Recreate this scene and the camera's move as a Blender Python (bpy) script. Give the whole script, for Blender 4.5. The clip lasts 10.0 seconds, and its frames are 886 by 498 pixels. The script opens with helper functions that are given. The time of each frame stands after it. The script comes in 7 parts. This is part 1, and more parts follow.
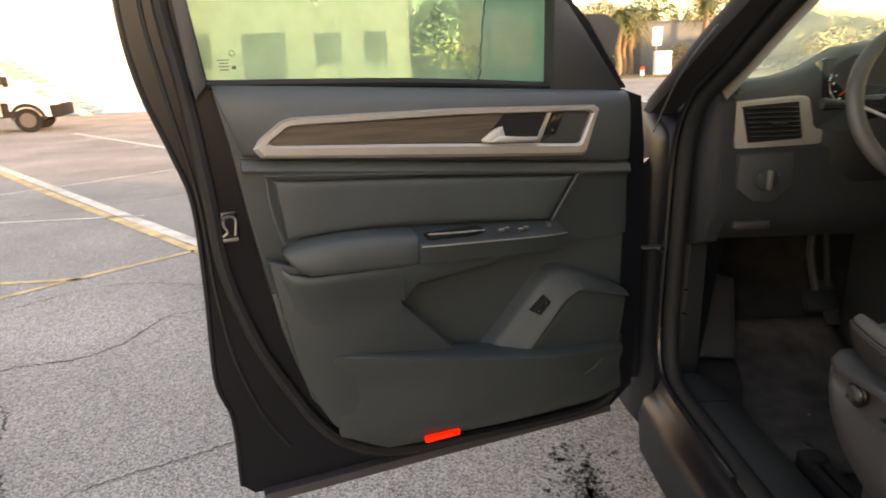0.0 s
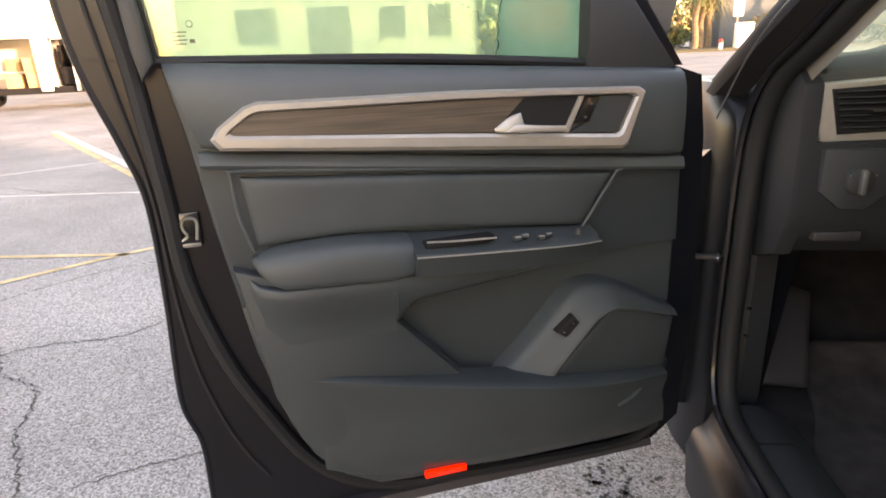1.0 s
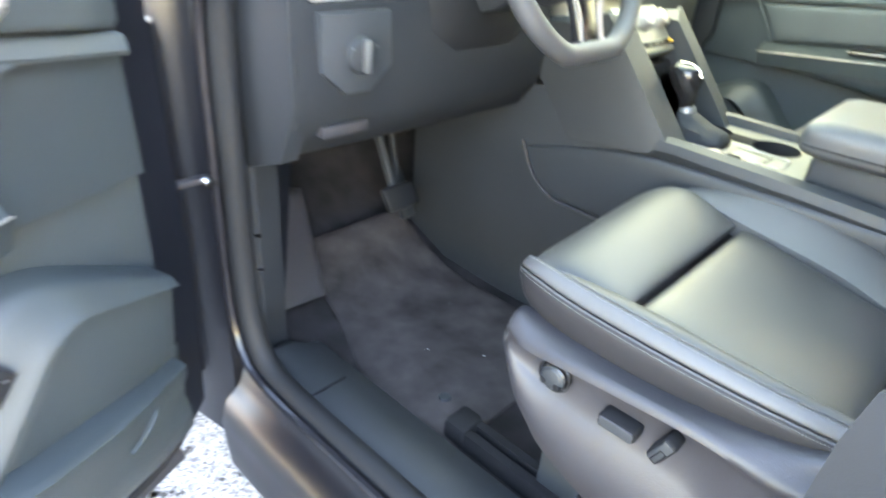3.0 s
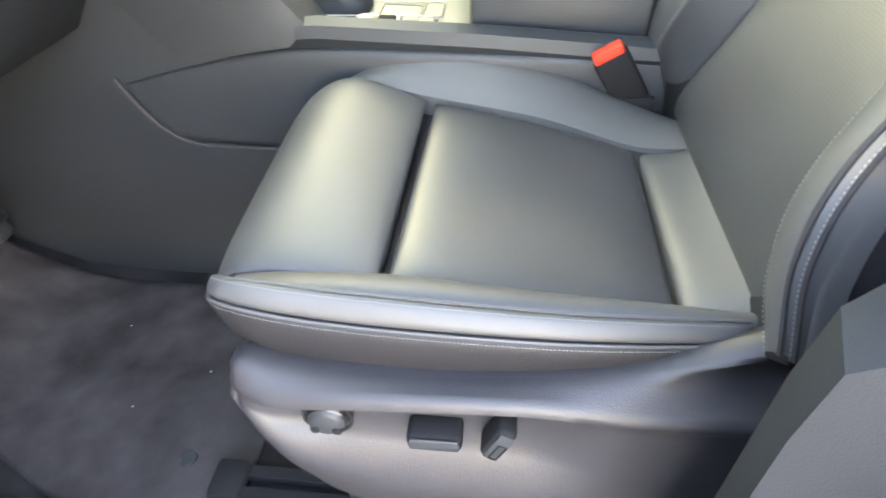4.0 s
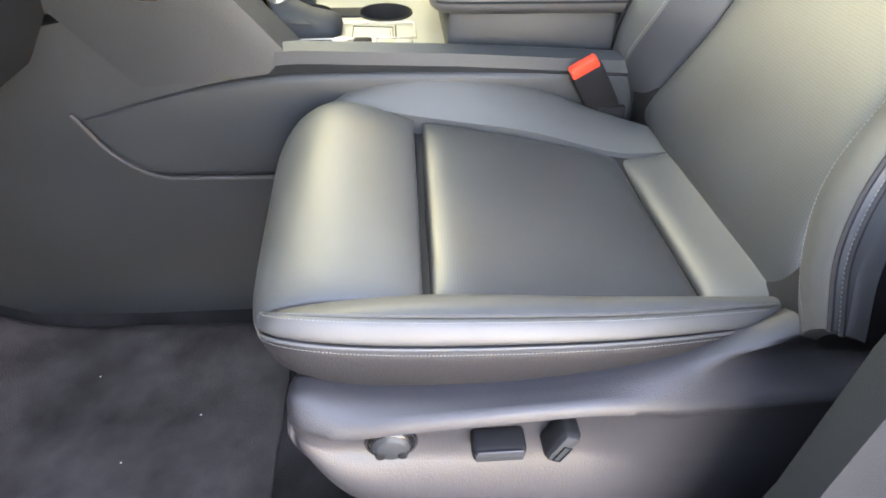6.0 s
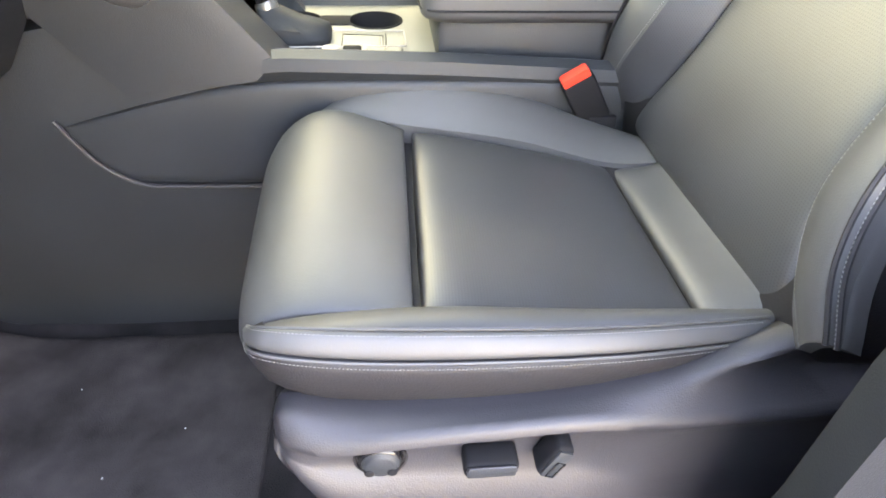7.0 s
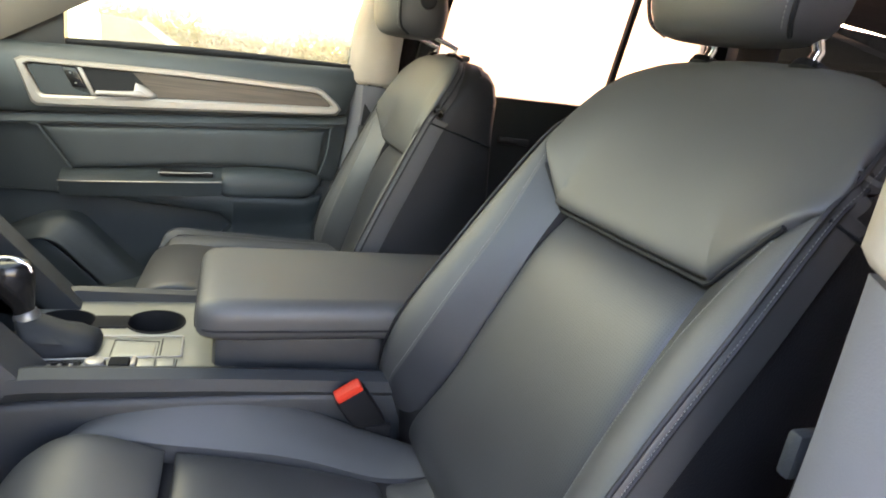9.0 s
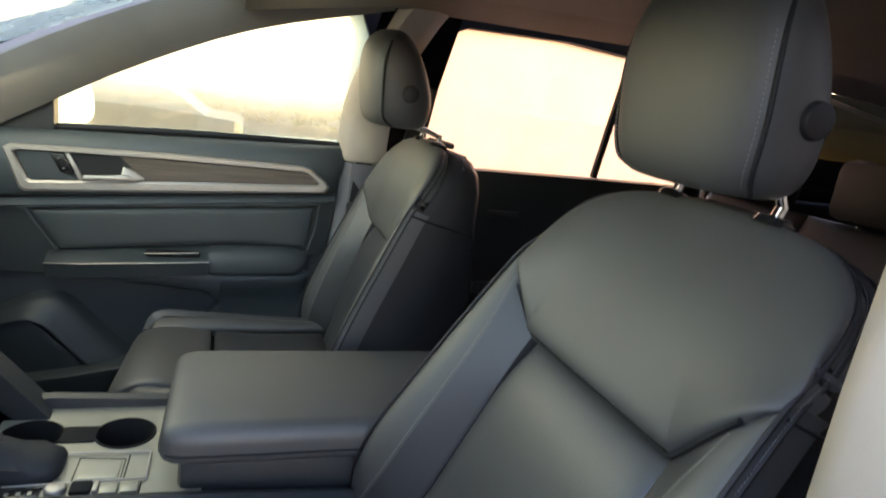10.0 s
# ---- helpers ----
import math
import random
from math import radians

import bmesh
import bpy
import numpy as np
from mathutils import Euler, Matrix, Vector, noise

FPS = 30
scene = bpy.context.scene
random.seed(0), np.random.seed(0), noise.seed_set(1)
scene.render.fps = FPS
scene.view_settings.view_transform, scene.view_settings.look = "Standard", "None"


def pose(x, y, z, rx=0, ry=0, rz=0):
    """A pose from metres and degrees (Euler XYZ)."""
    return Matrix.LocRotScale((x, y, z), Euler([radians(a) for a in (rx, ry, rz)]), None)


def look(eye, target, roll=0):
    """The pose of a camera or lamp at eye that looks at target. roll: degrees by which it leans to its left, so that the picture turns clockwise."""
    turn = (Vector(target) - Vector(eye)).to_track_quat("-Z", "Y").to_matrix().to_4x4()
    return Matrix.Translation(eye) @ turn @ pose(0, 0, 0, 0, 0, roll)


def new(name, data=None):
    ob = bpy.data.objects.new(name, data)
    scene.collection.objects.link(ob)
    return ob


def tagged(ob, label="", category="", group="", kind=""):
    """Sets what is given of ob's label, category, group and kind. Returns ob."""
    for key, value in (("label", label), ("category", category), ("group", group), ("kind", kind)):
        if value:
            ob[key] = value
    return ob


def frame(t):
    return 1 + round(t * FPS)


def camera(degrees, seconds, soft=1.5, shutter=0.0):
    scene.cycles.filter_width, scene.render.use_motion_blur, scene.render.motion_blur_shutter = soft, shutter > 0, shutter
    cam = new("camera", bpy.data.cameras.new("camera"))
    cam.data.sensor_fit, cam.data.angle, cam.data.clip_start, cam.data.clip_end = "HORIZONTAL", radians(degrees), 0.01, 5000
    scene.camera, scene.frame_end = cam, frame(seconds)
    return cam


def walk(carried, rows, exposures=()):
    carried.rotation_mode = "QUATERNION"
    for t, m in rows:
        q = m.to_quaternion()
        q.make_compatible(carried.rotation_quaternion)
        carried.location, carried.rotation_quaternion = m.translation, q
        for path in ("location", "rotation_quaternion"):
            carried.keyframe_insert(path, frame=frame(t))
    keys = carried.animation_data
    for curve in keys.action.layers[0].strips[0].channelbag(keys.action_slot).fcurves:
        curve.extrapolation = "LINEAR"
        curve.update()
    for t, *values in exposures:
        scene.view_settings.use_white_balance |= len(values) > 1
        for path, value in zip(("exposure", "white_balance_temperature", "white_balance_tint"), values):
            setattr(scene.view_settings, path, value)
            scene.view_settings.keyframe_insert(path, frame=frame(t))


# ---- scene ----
cam = camera(72.4, 10.0, 1.8, 0.3)
PATH = [
    (0, (-1.498, -0.527, 1.416), (-1.491, 1.389, 0.844), -2.2),
    (0.5, (-1.42, -0.372, 1.409), (-1.593, 1.524, 0.794), -2.2),
    (1, (-1.388, -0.297, 1.411), (-1.584, 1.588, 0.771), -2.4),
    (1.5, (-1.377, -0.249, 1.404), (-1.513, 1.633, 0.741), -1.0),
    (2, (-1.387, -0.151, 1.374), (-1.209, 1.725, 0.701), 2.6),
    (2.5, (-1.403, 0.049, 1.361), (-0.585, 1.694, 0.569), 3.9),
    (2.8, (-1.361, 0.122, 1.372), (-0.223, 1.493, 0.464), 3.6),
    (3, (-1.301, 0.209, 1.329), (0.011, 1.357, 0.349), 5.0),
    (3.2, (-1.206, 0.279, 1.303), (0.187, 1.198, 0.201), 2.8),
    (4.3, (-1.029, 0.389, 1.28), (0.497, 0.354, -0.012), 0.9),
    (4.5, (-1.034, 0.431, 1.287), (0.487, 0.296, -0.004), 2.8),
    (5, (-1.051, 0.474, 1.298), (0.492, 0.285, 0.04), 3.0),
    (5.5, (-1.049, 0.49, 1.298), (0.501, 0.361, 0.041), 0.9),
    (7, (-1.032, 0.494, 1.293), (0.53, 0.324, 0.056), 1.9),
    (7.5, (-1.032, 0.48, 1.308), (0.591, 0.224, 0.169), 3.3),
    (8, (-1.025, 0.456, 1.345), (0.705, -0.029, 0.467), 6.7),
    (8.5, (-1.019, 0.43, 1.395), (0.756, -0.162, 0.69), 7.9),
    (9, (-1.007, 0.408, 1.438), (0.784, -0.279, 0.873), 8.7),
    (9.5, (-0.996, 0.378, 1.484), (0.812, -0.296, 0.959), 8.4),
    (10, (-0.971, 0.36, 1.566), (0.857, -0.302, 1.099), 8.4),
]
EXPOSURES = [(0, 3.52, 12200, 35), (0.5, 3.83, 11600, 36), (1.0, 3.95, 10800, 37), (1.5, 4.33, 10200, 33), (2.0, 4.92, 8600, 26), (2.5, 5.7, 7700, 25), (3.2, 6.37, 7900, 30), (4.5, 6.33, 8900, 37), (7.0, 6.35, 8800, 41), (7.5, 6.41, 8800, 42), (8.0, 6.34, 8700, 42), (8.5, 5.79, 8350, 42), (9.0, 5.1, 7900, 41), (9.5, 4.75, 7700, 40), (10.0, 4.28, 7400, 39)]
walk(cam, [(t, look(eye, target, roll)) for t, eye, target, roll in PATH], EXPOSURES)

# ---- world and sun ----
SUN_EL, SUN_AZ = 7.0, 130.0          # degrees; azimuth clockwise from +y
world = bpy.data.worlds.new("world")
scene.world = world
world.use_nodes = True
wn = world.node_tree
sky = wn.nodes.new("ShaderNodeTexSky")
sky.sky_type, sky.sun_disc = "NISHITA", False
sky.air_density, sky.dust_density, sky.ozone_density = 1.0, 0.4, 1.6
sky.sun_elevation, sky.sun_rotation = radians(SUN_EL), radians(SUN_AZ)
bg = wn.nodes["Background"]
bg.inputs["Strength"].default_value = 0.15
wn.links.new(sky.outputs["Color"], bg.inputs["Color"])
sun = new("sun", bpy.data.lights.new("sun", "SUN"))
sun.data.energy, sun.data.angle, sun.data.color = 1.0, radians(0.8), (1.0, 0.82, 0.62)
sd = Vector((math.sin(radians(SUN_AZ)) * math.cos(radians(SUN_EL)), math.cos(radians(SUN_AZ)) * math.cos(radians(SUN_EL)), math.sin(radians(SUN_EL))))
sun.matrix_world = look(sd * 60, (0, 0, 0))
# added fill lamp in the windscreen's opening, standing in for sky light
wl = new("windscreen_skylight", bpy.data.lights.new("windscreen_skylight", "AREA"))
wl.data.shape, wl.data.size, wl.data.size_y = "RECTANGLE", 0.52, 0.62
wl.data.energy, wl.data.color = 0.30, (0.94, 1.0, 0.62)
wl.matrix_world = look((0.40, 0.90, 1.66), (0.0, 0.54, 1.0))


# ---- materials ----
def mat(name, col, rough=0.5, metal=0.0, var=0.12, vscale=6.0, bump=0.0, bscale=200.0, bdist=0.001, spec=0.5, kind="noise", coat=0.0, obj=False):
    m = bpy.data.materials.new(name)
    m.use_nodes = True
    nt = m.node_tree
    b = nt.nodes["Principled BSDF"]
    b.inputs["Roughness"].default_value, b.inputs["Metallic"].default_value = rough, metal
    b.inputs["Specular IOR Level"].default_value = spec
    b.inputs["Coat Weight"].default_value = coat
    tc = nt.nodes.new("ShaderNodeTexCoord")
    n = nt.nodes.new("ShaderNodeTexNoise")
    n.inputs["Scale"].default_value, n.inputs["Detail"].default_value = vscale, 6
    nt.links.new(tc.outputs["Object"], n.inputs["Vector"])
    r = nt.nodes.new("ShaderNodeValToRGB")
    r.color_ramp.elements[0].position, r.color_ramp.elements[1].position = 0.3, 0.7
    r.color_ramp.elements[0].color = (*[c * (1 - var) for c in col], 1)
    r.color_ramp.elements[1].color = (*[min(1, c * (1 + var)) for c in col], 1)
    nt.links.new(n.outputs["Fac"], r.inputs["Fac"])
    nt.links.new(r.outputs["Color"], b.inputs["Base Color"])
    rr = nt.nodes.new("ShaderNodeMapRange")
    rr.inputs["To Min"].default_value, rr.inputs["To Max"].default_value = max(0.02, rough - 0.06), min(1, rough + 0.06)
    nt.links.new(n.outputs["Fac"], rr.inputs["Value"])
    nt.links.new(rr.outputs["Result"], b.inputs["Roughness"])
    if bump:
        if kind == "voronoi":
            t = nt.nodes.new("ShaderNodeTexVoronoi")
            out = "Distance"
        else:
            t = nt.nodes.new("ShaderNodeTexNoise")
            t.inputs["Detail"].default_value = 4
            out = "Fac"
        t.inputs["Scale"].default_value = bscale
        nt.links.new(tc.outputs["Object"], t.inputs["Vector"])
        bp = nt.nodes.new("ShaderNodeBump")
        bp.inputs["Strength"].default_value, bp.inputs["Distance"].default_value = bump, bdist
        nt.links.new(t.outputs[out], bp.inputs["Height"])
        nt.links.new(bp.outputs["Normal"], b.inputs["Normal"])
    return m


def shader(m):
    return m.node_tree.nodes["Principled BSDF"]


DOOR_VINYL = mat("door_vinyl", (0.0327, 0.0420, 0.0464), 0.55, bump=0.2, bscale=620, bdist=0.0005, kind="voronoi", vscale=9, spec=0.45)
DOOR_PLASTIC = mat("door_grained_plastic", (0.0279, 0.0363, 0.0406), 0.5, spec=0.42, bump=0.35, bscale=600, bdist=0.0006, kind="voronoi")
DOOR_SOFT = mat("door_soft_plastic", (0.0368, 0.0475, 0.0525), 0.55, bump=0.3, bscale=500, bdist=0.0006, kind="voronoi")
LEATHER = mat("leather", (0.045, 0.0445, 0.045), 0.56, bump=0.16, bscale=620, bdist=0.0005, kind="voronoi", vscale=9, spec=0.8)
LEATHER_PERF = mat("perforated_leather", (0.0285, 0.0295, 0.033), 0.46, bump=0.12, bscale=620, bdist=0.0008, kind="voronoi", vscale=9, spec=0.75)
LEATHER_SIDE = mat("side_vinyl", (0.0165, 0.0155, 0.017), 0.55, spec=0.33, bump=0.3, bscale=420, bdist=0.0008, kind="voronoi")
PLASTIC = mat("black_grained_plastic", (0.0225, 0.0255, 0.0285), 0.5, spec=0.40, bump=0.35, bscale=600, bdist=0.0006, kind="voronoi")
PLASTIC_GREY = mat("grey_seat_plastic", (0.028, 0.0265, 0.030), 0.48, bump=0.3, bscale=600, bdist=0.0006, kind="voronoi")
PLASTIC_SOFT = mat("soft_touch_plastic", (0.027, 0.031, 0.036), 0.55, bump=0.3, bscale=500, bdist=0.0006, kind="voronoi")
PILLAR_PLASTIC = mat("dull_pillar_plastic", (0.017, 0.0195, 0.023), 0.62, spec=0.22, bump=0.3, bscale=600, bdist=0.0005, kind="voronoi")
PILLAR_GREY = mat("grey_pillar_lining", (0.150, 0.146, 0.160), 0.55, spec=0.4, bump=0.3, bscale=600, bdist=0.0005, kind="voronoi")
RUBBER = mat("rubber_seal", (0.012, 0.013, 0.015), 0.6, spec=0.22, bump=0.2, bscale=150)
PAINT = mat("black_car_paint", (0.008, 0.008, 0.010), 0.22, var=0.1, coat=0.15, spec=0.3)
JAMB = mat("black_jamb_paint", (0.0055, 0.0065, 0.0095), 0.32, spec=0.28)
GLOSS = mat("gloss_black", (0.010, 0.010, 0.011), 0.22)
SILVER = mat("satin_silver", (0.34, 0.312, 0.287), 0.40, 0.45, var=0.05, vscale=40)
CHROME = mat("chrome", (0.75, 0.75, 0.75), 0.16, 1.0, var=0.03)
STEEL = mat("dull_steel", (0.20, 0.20, 0.20), 0.4, 0.7, var=0.1)
# driver's mirror glass: its dim reflection is put into the dark colour
MIRROR = mat("dimmed_mirror", (0.10, 0.12, 0.14), 0.06, 1.0, var=0.03)
CARPET = mat("carpet", (0.032, 0.029, 0.030), 0.95, var=0.3, vscale=14, bump=0.9, bscale=420, bdist=0.004, spec=0.1)
MATCARPET = mat("mat_carpet", (0.054, 0.047, 0.047), 0.95, var=0.42, vscale=11, bump=0.9, bscale=520, bdist=0.004, spec=0.1)
BEIGE = mat("beige_pillar_cloth", (0.43, 0.375, 0.325), 0.85, bump=0.3, bscale=700, bdist=0.0005)
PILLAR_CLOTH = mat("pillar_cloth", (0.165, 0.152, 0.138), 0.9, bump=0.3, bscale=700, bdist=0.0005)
# headliner and rear posts: shade under the roof is put into this colour
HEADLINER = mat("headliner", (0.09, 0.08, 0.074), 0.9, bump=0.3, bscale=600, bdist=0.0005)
RED = mat("red_plastic", (0.75, 0.045, 0.02), 0.35)
WHITE_THREAD = mat("thread", (0.21, 0.21, 0.20), 0.7)
WHITE_MARK = mat("white_marking", (0.75, 0.75, 0.75), 0.5)
CONSOLE_TOP = mat("console_brushed_panel", (0.24, 0.235, 0.205), 0.42, 0.5, bump=0.1, bscale=300)
WHITE_PAINT = mat("white_van_paint", (0.46, 0.46, 0.46), 0.3, coat=0.3, var=0.04)
TYRE = mat("tyre_rubber", (0.010, 0.010, 0.010), 0.85, spec=0.1)
BLACK_TRIM = mat("matt_black_trim", (0.012, 0.012, 0.013), 0.8, spec=0.12)
CARDBOARD = mat("cardboard", (0.42, 0.27, 0.15), 0.8)
WALL_WHITE = mat("painted_stucco", (0.80, 0.79, 0.77), 0.85, var=0.06, vscale=0.8, bump=0.3, bscale=30, bdist=0.01)
SHUTTER = mat("window_dark", (0.26, 0.27, 0.27), 0.4)
BLUE = mat("blue_paint", (0.12, 0.30, 0.50), 0.7)
LEAF = mat("palm_leaf", (0.075, 0.10, 0.035), 0.6, var=0.4, vscale=3)
LEAF_DRY = mat("dry_leaf", (0.16, 0.12, 0.05), 0.7, var=0.4, vscale=3)
TRUNK = mat("palm_trunk", (0.20, 0.135, 0.085), 0.9, var=0.3, bump=0.6, bscale=12, bdist=0.03)
GRASS = mat("grass", (0.07, 0.06, 0.025), 0.9, var=0.3, vscale=2)
# door reflector: the light it throws back is put in as weak emission
REFLECTOR_RED = mat("red_reflector_glow", (0.7, 0.02, 0.01), 0.3)
shader(REFLECTOR_RED).inputs["Emission Color"].default_value = (1, 0.02, 0.006, 1)
shader(REFLECTOR_RED).inputs["Emission Strength"].default_value = 0.12


def perforate(m):
    """Rows of small punched holes, about 3 mm apart along the panel."""
    nt, b = m.node_tree, shader(m)
    tc = nt.nodes.new("ShaderNodeTexCoord")
    v = nt.nodes.new("ShaderNodeTexVoronoi")
    v.voronoi_dimensions = "2D"
    v.inputs["Scale"].default_value, v.inputs["Randomness"].default_value = 300, 0.0
    nt.links.new(tc.outputs["UV"], v.inputs["Vector"])
    mr = nt.nodes.new("ShaderNodeMapRange")
    mr.inputs["From Min"].default_value, mr.inputs["From Max"].default_value = 0.16, 0.30
    mr.inputs["To Min"].default_value, mr.inputs["To Max"].default_value = 0.80, 1.0
    nt.links.new(v.outputs["Distance"], mr.inputs["Value"])
    ramp = [x for x in nt.nodes if x.type == "VALTORGB"][0]
    mul = nt.nodes.new("ShaderNodeVectorMath")
    mul.operation = "SCALE"
    nt.links.new(ramp.outputs["Color"], mul.inputs[0])
    nt.links.new(mr.outputs["Result"], mul.inputs["Scale"])
    nt.links.new(mul.outputs["Vector"], b.inputs["Base Color"])
    sp = nt.nodes.new("ShaderNodeMath")
    sp.operation = "MULTIPLY"
    sp.inputs[1].default_value = 0.75
    nt.links.new(mr.outputs["Result"], sp.inputs[0])
    nt.links.new(sp.outputs[0], b.inputs["Specular IOR Level"])


perforate(LEATHER_PERF)


def asphalt():
    m = mat("asphalt", (0.175, 0.164, 0.157), 0.9, var=0.3, vscale=0.6)
    nt = m.node_tree
    b = shader(m)
    tc = nt.nodes.new("ShaderNodeTexCoord")
    v = nt.nodes.new("ShaderNodeTexVoronoi")
    v.inputs["Scale"].default_value = 150
    nt.links.new(tc.outputs["Object"], v.inputs["Vector"])
    n = nt.nodes.new("ShaderNodeTexNoise")
    n.inputs["Scale"].default_value, n.inputs["Detail"].default_value = 70, 8
    nt.links.new(tc.outputs["Object"], n.inputs["Vector"])
    big = [x for x in nt.nodes if x.type == "VALTORGB"][0]
    sep = nt.nodes.new("ShaderNodeSeparateColor")
    nt.links.new(v.outputs["Color"], sep.inputs["Color"])
    mr = nt.nodes.new("ShaderNodeMapRange")
    mr.inputs["To Min"].default_value, mr.inputs["To Max"].default_value = 0.4, 1.7
    nt.links.new(sep.outputs["Red"], mr.inputs["Value"])
    mul = nt.nodes.new("ShaderNodeVectorMath")
    mul.operation = "SCALE"
    nt.links.new(big.outputs["Color"], mul.inputs[0])
    nt.links.new(mr.outputs["Result"], mul.inputs["Scale"])
    nt.links.new(mul.outputs["Vector"], b.inputs["Base Color"])
    bp = nt.nodes.new("ShaderNodeBump")
    bp.inputs["Strength"].default_value, bp.inputs["Distance"].default_value = 0.8, 0.006
    nt.links.new(n.outputs["Fac"], bp.inputs["Height"])
    nt.links.new(bp.outputs["Normal"], b.inputs["Normal"])
    return m


def wood():
    m = mat("grey_brown_wood", (0.10, 0.075, 0.06), 0.4)
    nt = m.node_tree
    tc = nt.nodes.new("ShaderNodeTexCoord")
    mp = nt.nodes.new("ShaderNodeMapping")
    mp.inputs["Scale"].default_value = (4, 4, 170)
    nt.links.new(tc.outputs["Object"], mp.inputs["Vector"])
    n = nt.nodes.new("ShaderNodeTexNoise")
    n.inputs["Scale"].default_value, n.inputs["Detail"].default_value = 1.6, 5
    nt.links.new(mp.outputs["Vector"], n.inputs["Vector"])
    r = nt.nodes.new("ShaderNodeValToRGB")
    r.color_ramp.elements[0].position, r.color_ramp.elements[1].position = 0.35, 0.65
    r.color_ramp.elements[0].color, r.color_ramp.elements[1].color = (0.050, 0.038, 0.030, 1), (0.098, 0.074, 0.058, 1)
    nt.links.new(n.outputs["Fac"], r.inputs["Fac"])
    nt.links.new(r.outputs["Color"], shader(m).inputs["Base Color"])
    return m


def glass(name, tint, fog, dew=(0.5, 0.5, 0.46), clear=None):
    """Thin pane: clear tinted glass, with a share of diffusing dew; clear = (z0, z1, share) thins the dew below z1 down to that share at z0."""
    m = bpy.data.materials.new(name)
    m.use_nodes = True
    nt = m.node_tree
    nt.nodes.clear()
    out = nt.nodes.new("ShaderNodeOutputMaterial")
    tr, df, gl = (nt.nodes.new("ShaderNodeBsdf" + k) for k in ("Transparent", "Translucent", "Glossy"))
    tr.inputs["Color"].default_value = (*tint, 1)
    df.inputs["Color"].default_value = (*dew, 1)
    gl.inputs["Roughness"].default_value = 0.02
    n = nt.nodes.new("ShaderNodeTexNoise")
    n.inputs["Scale"].default_value, n.inputs["Detail"].default_value = 5, 8
    tc = nt.nodes.new("ShaderNodeTexCoord")
    nt.links.new(tc.outputs["Object"], n.inputs["Vector"])
    mr = nt.nodes.new("ShaderNodeMapRange")
    mr.inputs["From Min"].default_value, mr.inputs["From Max"].default_value = 0.3, 0.7
    mr.inputs["To Min"].default_value, mr.inputs["To Max"].default_value = max(0, fog - 0.12), min(1, fog + 0.12)
    nt.links.new(n.outputs["Fac"], mr.inputs["Value"])
    a, c = nt.nodes.new("ShaderNodeMixShader"), nt.nodes.new("ShaderNodeMixShader")
    if clear:
        sx, h, k = nt.nodes.new("ShaderNodeSeparateXYZ"), nt.nodes.new("ShaderNodeMapRange"), nt.nodes.new("ShaderNodeMath")
        nt.links.new(tc.outputs["Object"], sx.inputs[0])
        nt.links.new(sx.outputs["Z"], h.inputs["Value"])
        h.interpolation_type = "SMOOTHSTEP"
        h.inputs["From Min"].default_value, h.inputs["From Max"].default_value, h.inputs["To Min"].default_value = clear
        k.operation = "MULTIPLY"
        nt.links.new(mr.outputs["Result"], k.inputs[0])
        nt.links.new(h.outputs["Result"], k.inputs[1])
        nt.links.new(k.outputs[0], a.inputs["Fac"])
    elif fog > 0:
        nt.links.new(mr.outputs["Result"], a.inputs["Fac"])
    else:
        a.inputs["Fac"].default_value = 0
    nt.links.new(tr.outputs[0], a.inputs[1])
    nt.links.new(df.outputs[0], a.inputs[2])
    c.inputs["Fac"].default_value = 0.06
    nt.links.new(a.outputs[0], c.inputs[1])
    nt.links.new(gl.outputs[0], c.inputs[2])
    nt.links.new(c.outputs[0], out.inputs["Surface"])
    return m


ASPHALT, WOOD = asphalt(), wood()
GLASS_GREEN = glass("green_side_glass", (0.40, 0.54, 0.44), 0.30, (0.56, 0.72, 0.62))
GLASS_MIST = glass("misted_glass", (0.52, 0.62, 0.60), 0.86, (0.66, 0.80, 0.80))
# GLASS_FOG: sunlit top and dimmer foot of the pane set by dew share
GLASS_FOG = glass("fogged_glass", (0.52, 0.57, 0.48), 0.88, (0.68, 0.73, 0.60), (1.42, 1.68, 0.08))
GLASS_REAR = glass("heavily_fogged_glass", (0.46, 0.42, 0.37), 0.80, (0.47, 0.41, 0.36))
GLASS_DARK = glass("privacy_glass", (0.014, 0.017, 0.021), 0.0)
GLASS_WIND = glass("windscreen_glass", (0.74, 0.81, 0.60), 0.34, (0.50, 0.56, 0.44))


# ---- mesh tools ----
def part(name, bm, material, parent, label="", local=False, smooth=40, kind=""):
    """Links a bmesh as one mesh object under a thing or a part (coordinates in the world, or the parent's own)."""
    bmesh.ops.recalc_face_normals(bm, faces=bm.faces)
    me = bpy.data.meshes.new(name)
    bm.to_mesh(me)
    bm.free()
    me.materials.append(material)
    if smooth:
        me.shade_smooth()
        me.set_sharp_from_angle(angle=radians(smooth))
    ob = new(name, me)
    if parent is not None:
        ob.parent = parent
        if not local:
            ob.matrix_parent_inverse = WORLD[parent.name].inverted()
        WORLD[ob.name] = WORLD[parent.name] if local else Matrix.Identity(4)
    else:
        WORLD[ob.name] = Matrix.Identity(4)
    return tagged(ob, label, kind=kind)


WORLD = {}


def thing(name, label, category, at=(0, 0, 0), m=None, group="", kind=""):
    ob = new(name)
    ob.matrix_world = m if m is not None else Matrix.Translation(at)
    WORLD[ob.name] = ob.matrix_world.copy()
    ob.empty_display_size = 0.05
    return tagged(ob, label, category, group, kind)


